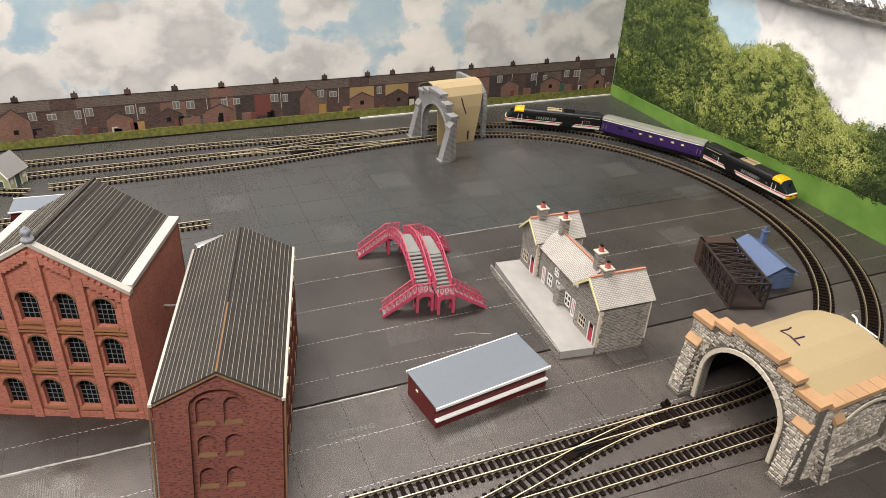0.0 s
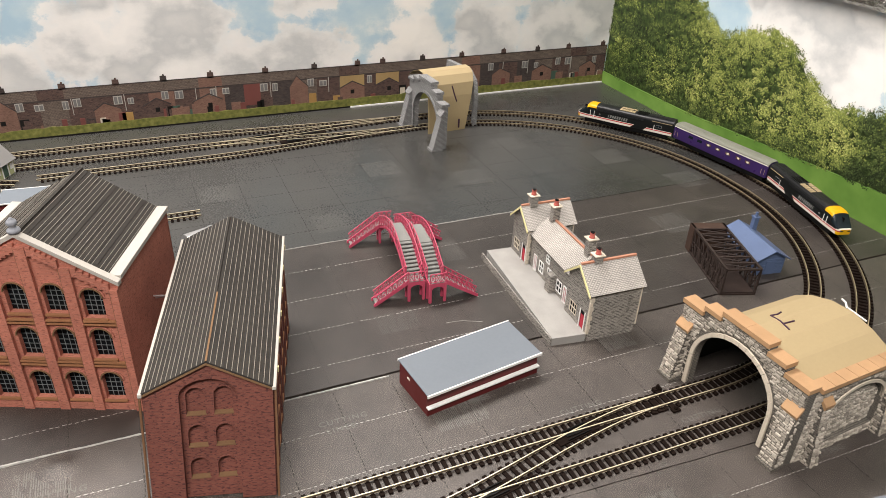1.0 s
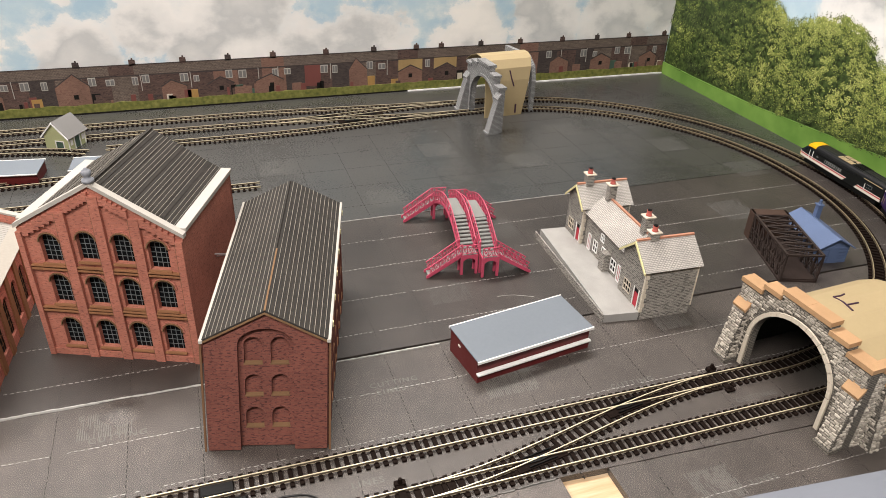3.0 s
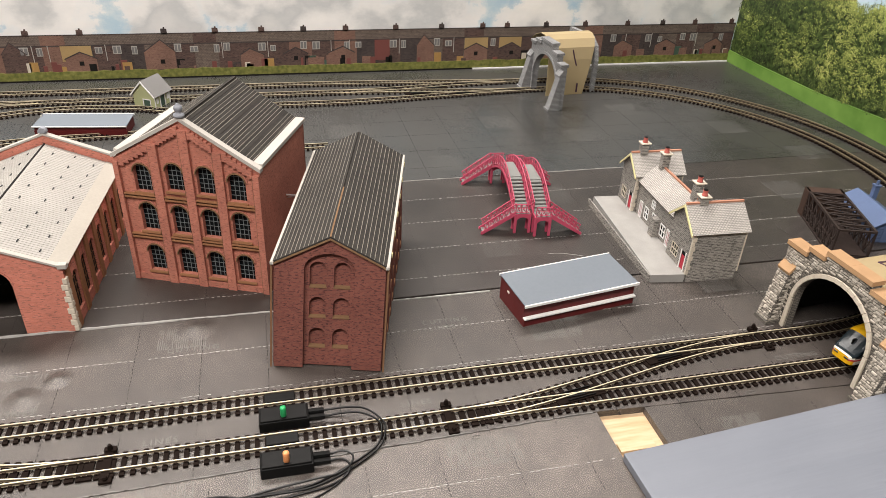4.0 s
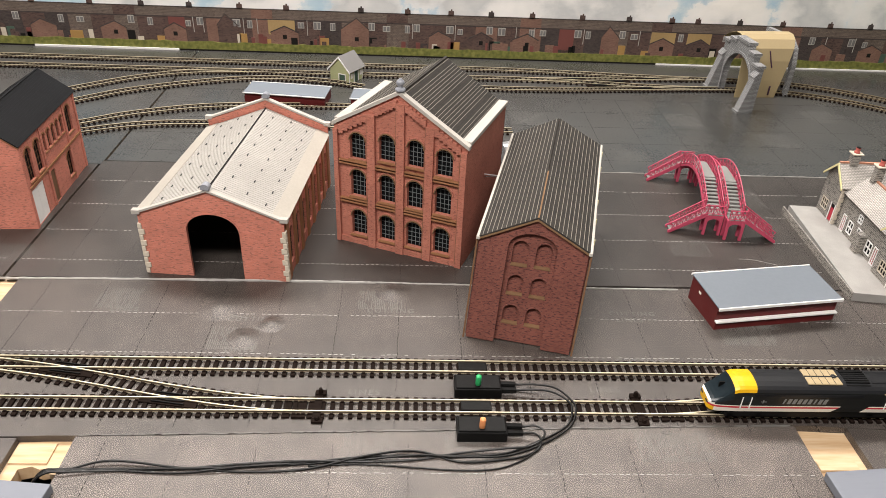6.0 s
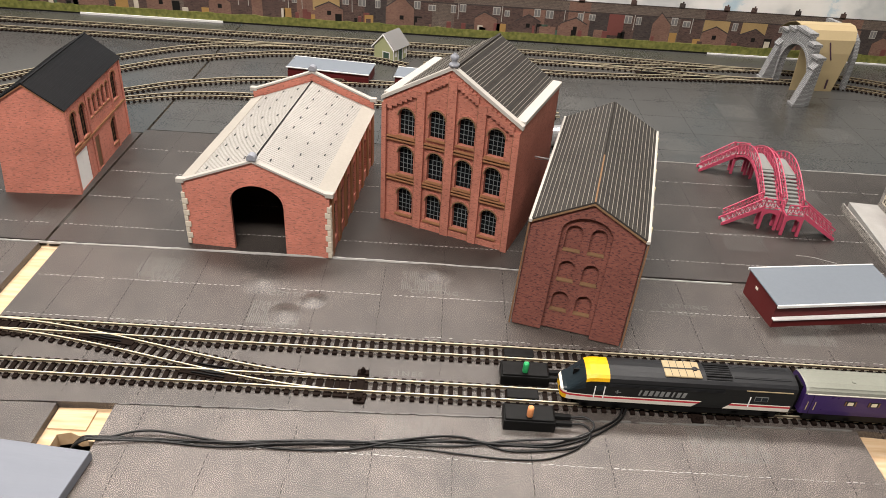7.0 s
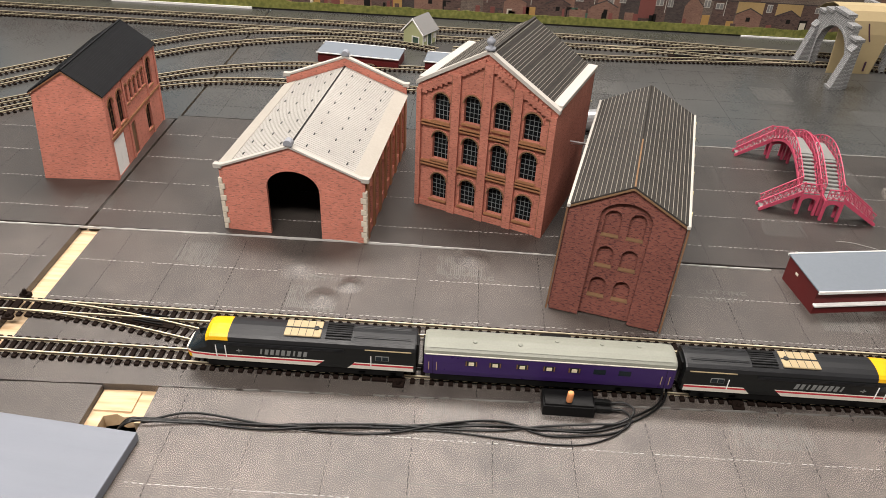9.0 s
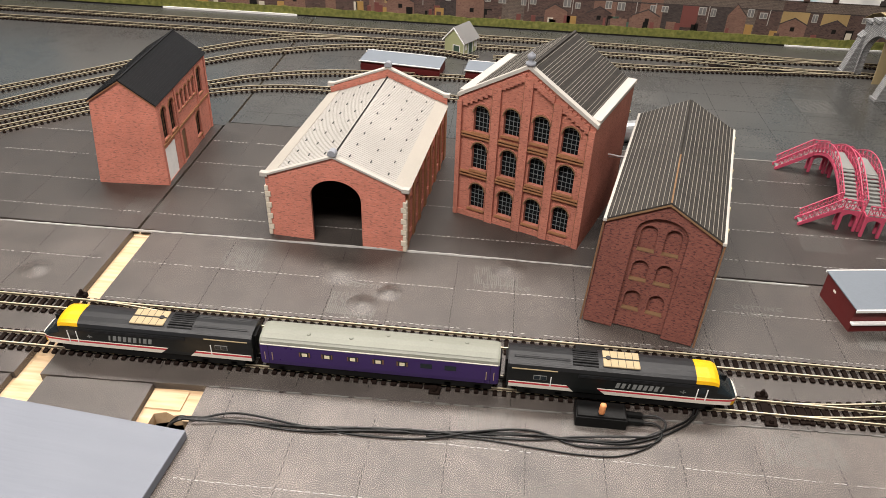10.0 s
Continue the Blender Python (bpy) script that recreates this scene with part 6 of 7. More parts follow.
def near_tunnel():
    t = thing("tunnel_mouth", pose(0.4372, -0.0005, 0, 0, 0, 3.8), "stone tunnel with stepped tan copings and a bare manila card top", "tunnel portal")
    w, dp = 0.1350, 0.112
    f = lambda u, v, q: (q, -u, v)
    steps = [(0.003, 0.026, 0.0735), (0.026, 0.044, 0.0800), (0.044, 0.091, 0.0860), (0.091, 0.109, 0.0800), (0.109, 0.132, 0.0735)]
    portal(t, f, w, M_STONE, M_TAN_CAP, steps, 0.032, 0.0700, 0.0255, 0.1060, 0.0042, 0.0122)
    arc = [(0.002 + 0.120 * k / 40, card_z(0.002 + 0.120 * k / 40) or 0.026) for k in range(41)]
    hd = arch(0.0255, 0.1060, 0, 0.060, 0.030, 14)
    bm = bmesh.new()
    holed(bm, [(0.004, 0), (0.0255, 0)] + list(reversed(hd[2:])) + [(0.1060, 0), (0.131, 0), (0.131, 0.068)] + [(u, v - 0.0022) for u, v in reversed(arc[1:])], [], lambda u, v, q: (dp - q, -u, v), 0.0075)
    part("rear_wall", bm, M_STONE, t)
    bm = tube([(dp - 0.001, -0.074, 0.0806), (dp + 0.0012, -0.070, 0.0835), (dp + 0.0006, -0.066, 0.0850)], 0.0009, 6)
    tube([(dp + 0.0004, -0.074, 0.0806), (dp + 0.0004, -0.092, 0.0790)], 0.0007, 6, bm)
    part("rear_edge", bm, M_WHITE, t, "torn white edge of the card")
    # near side wall with an arched recess
    s = lambda u, v, q: (u, -w + 0.004 + q, v)
    bm = bmesh.new()
    holed(bm, rect(0.0085, dp - 0.0075, 0, 0.0715), [arch(0.030, 0.100, 0.0085, 0.060, 0.026, 14)], s, 0.004)
    part("side_wall", bm, M_STONE, t)
    part("side_recess", boxm(0.026, -w + 0.0082, 0.0, 0.103, -w + 0.0105, 0.064), M_STONE, t)
    rr = arch(0.030, 0.100, 0.0085, 0.060, 0.026, 14)[2:]
    bm = bmesh.new()
    prism(bm, [(0.065 + (u - 0.065) * 1.05, v + 0.0024) for u, v in rr] + rr[::-1], lambda u, v, q: s(u, v, -0.0012 + q), 0.003)
    part("recess_arch", bm, M_QUOIN, t)
    for k in range(8):
        x0 = 0.0108 + 0.0125 * k
        part("coping_stone", boxm(x0, -w + 0.0008, 0.0718, x0 + 0.0120, -w + 0.0125, 0.0758), M_TAN_CAP, t)
    for x0 in (0.0185, 0.1000):
        bm = bmesh.new()
        prism(bm, [(0, 0), (-0.010, 0), (-0.0030, 0.056), (0, 0.058)], lambda q, v, u: (x0 + u, -w + 0.004 + q, v), 0.0095)
        part("side_buttress", bm, M_STONE, t)
        bm = bmesh.new()
        prism(bm, [(-0.0046, 0.0545), (0.0004, 0.0600), (0.0004, 0.0640), (-0.0052, 0.0580)], lambda q, v, u: (x0 - 0.0006 + u, -w + 0.004 + q, v), 0.0107)
        part("buttress_cap", bm, M_TAN_CAP, t)
    # uneven stones on the mouth, its buttresses and the near side
    mid, half = (0.0255 + 0.1060) / 2, (0.1060 - 0.0255) / 2 * 1.10

    def on_face(u, v):
        top = next((h for a, b, h in steps if a <= u <= b), 0.0)
        if v > top:
            return False
        k = abs(u - mid) / half
        return k > 1.0 or v > 0.032 + 0.0425 * math.sqrt(1 - k * k)

    stonework(t, lambda u, v, q: f(u, v, -q), 0.0042, w - 0.0042, 0.0, 0.0860, on_face)
    for xb in (0.0042, w - 0.0177):
        lean = lambda v: -0.0122 + 0.0087 * v / 0.052
        stonework(t, lambda u, v, q: f(xb + u, v, lean(v) - q), 0.0, 0.0135, 0.0036, 0.0510, lambda u, v: True)
        for side, edge in ((-1, 0.0), (1, 0.0135)):
            stonework(t, lambda u, v, q: f(xb + edge + side * q, v, u), -0.0122, 0.0, 0.0036, 0.0510, lambda u, v: u > lean(v))
    hub, wide = 0.065, 0.035 * 1.06
    stonework(t, lambda u, v, q: s(u, v, -q), 0.0086, dp - 0.0076, 0.0, 0.0715, lambda u, v: abs(u - hub) > wide or v < 0.008 or v > 0.036 + 0.0275 * math.sqrt(1 - (abs(u - hub) / wide) ** 2))
    stonework(t, lambda u, v, q: (u, -w + 0.0082 - q, v), 0.0305, 0.0995, 0.0088, 0.0600, lambda u, v: v < 0.034 or v < 0.034 + 0.026 * math.sqrt(max(0.0, 1 - (abs(u - hub) / 0.035) ** 2)))
    for x0 in (0.0185, 0.1000):
        stonework(t, lambda u, v, q: (x0 + u, -w + 0.004 - 0.010 + 0.007 * v / 0.056 - q, v), 0.0, 0.0095, 0.0, 0.0545, lambda u, v: True)
        for side, edge in ((-1, 0.0), (1, 0.0095)):
            stonework(t, lambda u, v, q: (x0 + edge + side * q, -w + 0.004 + u, v), -0.010, 0.0, 0.0, 0.0545, lambda u, v: u > -0.010 + 0.007 * v / 0.056)
    # bowed card roof
    bm = bmesh.new()
    full = [(0.0015, 0.0)] + arc
    prism(bm, full + [(u + 0.0008, max(0, v - 0.0014)) for u, v in reversed(full)], lambda u, v, q: (0.0090 + q, -u, v), dp - 0.0095)
    part("card_roof", bm, M_YELLOW_CARD, t)
    # black sheet added just below the card roof to darken the inside
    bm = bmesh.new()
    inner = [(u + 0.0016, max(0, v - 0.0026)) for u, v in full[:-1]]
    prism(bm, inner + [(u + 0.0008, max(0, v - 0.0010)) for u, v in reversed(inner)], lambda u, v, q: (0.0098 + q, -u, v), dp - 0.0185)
    part("lining", bm, M_P_DARK, t, "black sheet under the card roof that darkens the inside")

    def on_roof(x, u):
        return (x, -u, card_z(u) + 0.0003)
    for line in ([(0.047, 0.052), (0.0445, 0.063), (0.041, 0.075)], [(0.047, 0.052), (0.053, 0.0535), (0.059, 0.052)], [(0.0435, 0.067), (0.049, 0.0675), (0.055, 0.068)]):
        part("marker_stroke", tube([on_roof(x, u) for x, u in line], 0.0008, 5), M_MARKER, t)


def far_tunnel():
    t = thing("tunnel_mouth", pose(0.4255, 0.6460, 0, 0, 0, 4.5), "grey stone tunnel portal with bare manila card sides", "tunnel portal")
    w = 0.1300
    f = lambda u, v, q: (q, -u, v)
    g = lambda u, v, q: f(u + 0.011, v, q)
    steps = [(0.003, 0.020, 0.0735), (0.020, 0.040, 0.0800), (0.040, 0.080, 0.0860), (0.080, 0.098, 0.0760), (0.098, 0.116, 0.0640)]
    portal(t, g, w - 0.011, M_STONE_GREY, M_STONE_GREY, steps, 0.030, 0.068, 0.0200, 0.1010)
    sheet = [(-0.010, 0.072), (0.008, 0.083), (0.026, 0.0895), (0.040, 0.0895), (0.051, 0.0845), (0.0585, 0.073), (0.0620, 0.055), (0.0645, 0.026), (0.0655, 0.0)]
    bm = bmesh.new()
    prism(bm, sheet + [(u - 0.0012, max(0.0, v - 0.0010)) for u, v in reversed(sheet)], lambda u, v, q: (0.0088 + q * (0.97 + 3.0 * v), -u, v), 0.066)
    part("card_roof", bm, M_YELLOW_CARD, t, "bare manila card bowed from roof to ground")
    part("marker_stroke", tube([(0.050, -0.0600, 0.070), (0.053, -0.0622, 0.058), (0.057, -0.0640, 0.046)], 0.0010, 5), M_MARKER, t)
    part("marker_stroke", boxm(0.060, -0.0668, 0.004, 0.0625, -0.0660, 0.018), M_MARKER, t)
    bm = bmesh.new()
    hd = arch(-0.030, 0.055, 0, 0.066, 0.034, 14)
    holed(bm, [(-0.040, 0), (-0.030, 0)] + list(reversed(hd[2:])) + [(0.055, 0), (0.0605, 0), (0.0605, 0.050), (0.054, 0.072), (0.035, 0.084), (-0.035, 0.080)], [], lambda u, v, q: (0.0900 + q, -u, v), 0.007)
    part("rear_wall", bm, M_STONE_GREY, t, "grey stone rear edge")


def blue_shed():
    t = thing("blue_shed", pose(0.6290, 0.0925, 0, 0, 0, -10.0), "small blue plastic shed with a chimney beside the track", "shed")
    w, d, eave, ridge = 0.034, 0.068, 0.0200, 0.0300
    bm = bmesh.new()
    prism(bm, gable(w, eave, ridge), fr, 0.0012)
    part("front_wall", bm, M_BLUE, t)
    bm = bmesh.new()
    prism(bm, gable(w, eave, ridge), lambda u, v, q: (u, d - 0.0012 + q, v), 0.0012)
    part("back_wall", bm, M_BLUE, t)
    for k in range(5):
        part("board", boxm(0.001, -0.0006, 0.002 + 0.0036 * k, w - 0.001, 0, 0.0048 + 0.0036 * k), M_BLUE, t)
    for x in (0, w - 0.0012):
        part("side_wall", boxm(x, 0.0012, 0, x + 0.0012, d - 0.0012, eave), M_BLUE, t)
    for x1 in (-0.004, w + 0.004):
        roof_slope(t, w / 2, ridge, x1, eave - 0.0014, -0.004, d + 0.002, M_BLUE)
    part("door", boxm(0.011, -0.0012, 0.0005, 0.022, -0.0004, 0.0170), M_BLUE, t)
    ch = part("chimney", boxm(w - 0.008, d - 0.014, 0.018, w - 0.0025, d - 0.0085, 0.0400), M_BLUE, t)
    part("chimney_cap", boxm(w - 0.009, d - 0.015, 0.0400, w - 0.0015, d - 0.0075, 0.0415), M_BLUE, ch)
    part("chimney_pot", lathe([(0.0018, 0), (0.0015, 0.005), (0, 0.005)], 8), M_BLUE, ch, at=pose(w - 0.0052, d - 0.0112, 0.0415))


def truss():
    t = thing("truss_bridge", pose(0.5660, 0.0745, 0, 0, 0, -18.5), "dark rusty lattice girder bridge lying beside the blue shed", "girder bridge")
    ln, w, h = 0.098, 0.0370, 0.0310
    b = 0.0009
    for x in (0.0, w):
        for z, r in ((b, 0.0012), (h, 0.0012), (h * 0.5, 0.0006)):
            part("chord", boxm(x - r, 0, z - r, x + r, ln, z + r), M_IRON, t)
        for k in range(9):
            y = ln * k / 8
            part("post", boxm(x - b, y - b, 0, x + b, y + b, h), M_IRON, t)
            if k < 8:
                y2 = ln * (k + 1) / 8
                part("brace", tube([(x, y, 0.001), (x, y2, h - 0.001)], 0.0007, 4), M_IRON, t)
                part("brace", tube([(x, y, h - 0.001), (x, y2, 0.001)], 0.0007, 4), M_IRON, t)
    for k in range(9):
        y = ln * k / 8
        part("cross_beam", boxm(0, y - b, h - b, w, y + b, h + b), M_IRON, t)
        part("floor_beam", boxm(0, y - b, 0, w, y + b, 0.002), M_IRON, t)
        if k < 8:
            y2 = ln * (k + 1) / 8
            part("top_brace", tube([(0, y, h), (w, y2, h)], 0.0006, 4), M_IRON, t)
            part("top_brace", tube([(w, y, h), (0, y2, h)], 0.0006, 4), M_IRON, t)
    part("end_plate", bevelled(-0.0016, ln - 0.012, 0.0, w + 0.0016, ln + 0.0008, h + 0.0012, 0.0005), M_RUST, t, "solid rust-brown end panel")
    part("deck", boxm(0.0012, 0.0, 0.0022, w - 0.0012, ln - 0.012, 0.0034), M_IRON, t)
    for k in range(16):
        y = (ln - 0.012) * (k + 0.5) / 16
        for x in (0.0, w):
            part("lattice_bar", tube([(x, y - 0.004, 0.004), (x, y + 0.004, h * 0.52)], 0.0005, 4), M_IRON, t)


def switch_box(y_front, knob, label, m_knob):
    """A lever switch beside the rails, with its clip between them and two plugs."""
    t = thing("lever_switch", pose(-0.0120, y_front, 0), label, "lever switch", "lever switches")
    part("case", bevelled(0, 0, 0, 0.0345, 0.0165, 0.0088, 0.0008), M_BLACK, t)
    part("case_top", bevelled(0.001, 0.001, 0.0086, 0.0335, 0.0150, 0.0100, 0.0006), M_BLACK, t)
    part("rail_clip", bevelled(0.004, 0.0262, 0.0019, 0.026, 0.0352, 0.0046, 0.0006), M_BLACK, t)
    part("clip_arm", boxm(0.008, 0.0160, 0.0002, 0.022, 0.0265, 0.0017), M_BLACK, t)
    part("lever", bevelled(0.0150, 0.0040, 0.0085, 0.0192, 0.0080, 0.0190, 0.0016, 3), m_knob, t, knob, smooth=True, at=pose(0, 0, 0, 8, 0, 0))
    for y in (0.0045, 0.0105):
        part("plug", tube([(0.0340, y, 0.0050), (0.0455, y, 0.0048)], 0.0022, 8), M_BLACK, t)
        part("plug_tip", tube([(0.0455, y, 0.0048), (0.0475, y, 0.0046)], 0.0009, 6), M_CABLE_SHEEN, t)


def cable(pts, r, mat, label):
    line = []
    p = [Vector(q) for q in pts]
    p = [2 * p[0] - p[1]] + p + [2 * p[-1] - p[-2]]
    for i in range(1, len(p) - 2):
        for k in range(10):
            s = k / 10
            line.append(0.5 * (2 * p[i] + (p[i + 1] - p[i - 1]) * s + (2 * p[i - 1] - 5 * p[i] + 4 * p[i + 1] - p[i + 2]) * s * s + (3 * p[i] - p[i - 1] - 3 * p[i + 1] + p[i + 2]) * s ** 3))
    line.append(p[-2])
    tagged(part("cable", tube(line, r, 8), mat, smooth=True), label, "cable", "switch cables")


mill()
warehouse()
goods_shed()
house_on_corner()
hut()
canopy(pose(0.2108, 0.0148, 0, 0, 0, 8.6), "low oxblood shelter with flat grey roof and white ledges")
canopy(pose(-0.2800, 0.5085, 0, 0, 0, -6.5), "low oxblood shelter with flat grey roof by the far sidings", 0.040, 0.0150, 0.0140, False)
canopy(pose(-0.1325, 0.4970, 0, 0, 0, -5.0), "low oxblood shelter with flat grey roof behind the mill", 0.034, 0.0150, 0.0140, False)
station()
footbridge()
near_tunnel()
far_tunnel()
blue_shed()
truss()
switch_box(-0.0700, "green knob", "black track switch with a green lever between the tracks", M_GREEN_KNOB)
switch_box(-0.1122, "orange knob", "black track switch with an orange lever beside the near track", M_ORANGE_KNOB)
# silver can behind the warehouse
can = thing("silver_can", pose(0.060, 0.336, 0, 0, 0, 20), "silver metal can lying behind the mill", "can")
part("drum", tube([(0, 0, 0.012), (0.030, 0, 0.012)], 0.012, 20), M_SILVER, can, smooth=False)
part("rim", tube([(0.029, 0, 0.012), (0.032, 0, 0.012)], 0.0128, 20), M_SILVER, can)

# four cables run in a loose bundle from the switches to the hole in the board
BUNDLE = [(0.020, -0.1225), (-0.010, -0.1250), (-0.040, -0.1262), (-0.074, -0.1285), (-0.112, -0.1325), (-0.153, -0.1355), (-0.193, -0.1385), (-0.236, -0.1375), (-0.262, -0.1390)]
STARTS = [([(0.0345, -0.0655, 0.0047), (0.046, -0.0662, 0.006), (0.058, -0.0700, 0.008), (0.0680, -0.0770, 0.0075), (0.0715, -0.0850, 0.006), (0.0660, -0.0980, 0.002), (0.044, -0.1120, 0.0012)], 0.0, M_CABLE, "black cable running from the green lever switch"),
          ([(0.0345, -0.0595, 0.0047), (0.049, -0.0618, 0.007), (0.062, -0.0680, 0.0095), (0.0715, -0.0780, 0.008), (0.0740, -0.0865, 0.006), (0.0675, -0.0995, 0.002), (0.046, -0.1145, 0.0012)], -0.0022, M_CABLE, "black cable running from the green lever switch"),
          ([(0.0345, -0.1015, 0.0047), (0.043, -0.1020, 0.0060), (0.0485, -0.1062, 0.0050), (0.0460, -0.1120, 0.0030), (0.036, -0.1175, 0.0022)], 0.0026, M_CABLE_SHEEN, "black cable with its pale sheen put in the colour, running from the orange switch"),
          ([(0.0345, -0.1075, 0.0047), (0.041, -0.1085, 0.0055), (0.0455, -0.1120, 0.0035), (0.0435, -0.1185, 0.0014), (0.034, -0.1245, 0.0012)], -0.0052, M_CABLE, "black cable running from the orange lever switch")]
for k, (start, off, mat, label) in enumerate(STARTS):
    run = []
    for i, (x, y) in enumerate(BUNDLE):
        sway = off * math.cos(i * (0.9 + 0.13 * k) + 0.2 * k) if i > 1 else off
        run.append((x, y + sway, 0.0010 + (0.0018 if (i + k) % 4 == 2 else 0.0)))
    end = [(-0.274, -0.1405 - 0.0011 * k, 0.0030), (-0.282, -0.1440 - 0.0012 * k, -0.004), (-0.286, -0.1480, -0.016)]
    cable(start + run + end, 0.00078, mat, label)
cable([(0.046, -0.1145, 0.0012), (0.034, -0.1265, 0.0010), (0.014, -0.1355, 0.0008), (-0.012, -0.1370, 0.0008), (-0.040, -0.1350, 0.0008), (-0.076, -0.1325, 0.0008), (-0.11, -0.1345, 0.0012)], 0.0006, M_CABLE, "thin black cable beside the bundle")


# odds and ends lying on the sheets
def loose(name, pts, r, mat, label, category):
    tagged(part(name, tube(pts, r, 5), mat), label, category)


loose("wire_offcut", [(0.2746, 0.1264, 0.0003), (0.2830, 0.1258, 0.0005), (0.2916, 0.1244, 0.0003), (0.3091, 0.1165, 0.0003)], 0.00022, M_DASH_PALE, "thin white offcut of wire on the dark underlay", "wire offcut")
loose("scratch", [(x, y, -0.00012) for x, y, a in spline([(-0.1416, -0.1625), (-0.106, -0.1715), (-0.0724, -0.1734), (-0.0352, -0.1645), (0.0, -0.1514)])], 0.0003, M_PRINT, "long pale curved scratch on the grey underlay", "scratch")
loose("scratch", [(-0.208, 0.0225, 0.00002), (-0.195, 0.0260, 0.00002), (-0.180, 0.0215, 0.00002)], 0.0005, M_PRINT, "short pale scratch on the grey underlay", "scratch")
for ex, ey in ((0.1365, -0.1018), (0.360, -0.0967)):
    ring_pts = [(ex + 0.0034 * math.cos(0.45 * k), ey + 0.0017 * math.sin(0.45 * k), 0.0003) for k in range(14)]
    loose("wire_loop", ring_pts, 0.0003, M_PRINT, "small pale loop of wire at the sheet edge", "wire loop")


# ---- the train ----
def ring(w, zb, roof):
    """Half-outline of a vehicle, from the sill over the roof: (y, z)."""
    base = [(0.96 * w, zb), (w, 0.0112), (w, 0.0132), (w, 0.0142), (w, 0.0225), (0.985 * w, 0.0298), (0.93 * w, 0.0332), (0.76 * w, 0.0353), (0.42 * w, 0.0366), (0.0, 0.0370)]
    out = []
    for y, z in base:
        if z > 0.0142:
            z = 0.0142 + (z - 0.0142) * (roof - 0.0142) / (0.0370 - 0.0142)
        out.append((y, z))
    return out


def shell(parent, stations, paint, mats, name="body", label="", nose=0):
    """A body lofted through stations (x, half width, sill, roof); paint(x, k) picks the colour of a strip."""
    bm = bmesh.new()
    rings = []
    for x, w, zb, roof in stations:
        half = ring(w, zb, roof)
        rings.append([bm.verts.new((x, y, z)) for y, z in half] + [bm.verts.new((x, -y, z)) for y, z in reversed(half[:-1])])
    n = len(rings[0])
    for (p, q), (sa, sb) in zip(zip(rings, rings[1:]), zip(stations, stations[1:])):
        for k in range(n - 1):
            face = bm.faces.new((p[k], p[k + 1], q[k + 1], q[k]))
            face.material_index = paint((sa[0] + sb[0]) / 2, k if k < n // 2 else n - 2 - k)
        bm.faces.new((p[n - 1], p[0], q[0], q[n - 1])).material_index = 0
    bm.faces.new(rings[0])
    bm.faces.new(rings[-1][::-1]).material_index = nose
    return part(name, bm, mats, parent, label)


def bogie(parent, x, wheelbase):
    b = part("bogie", bevelled(-wheelbase / 2 - 0.005, -0.0088, 0.0062, wheelbase / 2 + 0.005, 0.0088, 0.0092, 0.0004, 1), M_BLACK, parent, at=pose(x, 0, 0))
    for s in (-1, 1):
        bm = boxm(-wheelbase / 2 - 0.0045, s * 0.0086 - 0.0008, 0.0068, wheelbase / 2 + 0.0045, s * 0.0086 + 0.0008, 0.0098)
        for dx in (-wheelbase / 2, wheelbase / 2):
            box(bm, dx - 0.0022, s * 0.0090 - 0.0010, 0.0058, dx + 0.0022, s * 0.0090 + 0.0010, 0.0090)
        part("side_frame", bm, M_BLACK, b)
    for dx in (-wheelbase / 2, wheelbase / 2):
        bm = tube([(0, -0.0068, 0), (0, -0.0052, 0)], 0.0040, 16)
        tube([(0, 0.0052, 0), (0, 0.0068, 0)], 0.0040, 16, bm)
        tube([(0, -0.0056, 0), (0, 0.0056, 0)], 0.0008, 6, bm)
        part("wheelset", bm, M_IRON, b, at=pose(dx, 0, 0.0082))


L_LOCO, L_COACH, GAP = 0.1560, 0.1670, 0.0054


def lower(t):
    """Sets the body down on its running gear: sills and roof closer together."""
    keep = ("bogie", "side_frame", "wheelset", "underframe", "fuel_tank", "battery_box", "coupling")
    for o in t.children_recursive:
        if o.name.split(".")[0] in keep:
            continue
        if o.matrix_basis.translation.z > 0.01:
            o.matrix_basis = Matrix.Translation((0, 0, 0.0118 + (o.matrix_basis.translation.z - 0.0065) * 0.765 - o.matrix_basis.translation.z)) @ o.matrix_basis
            continue
        for v in o.data.vertices:
            v.co.z = 0.0118 + (v.co.z - 0.0065) * 0.765


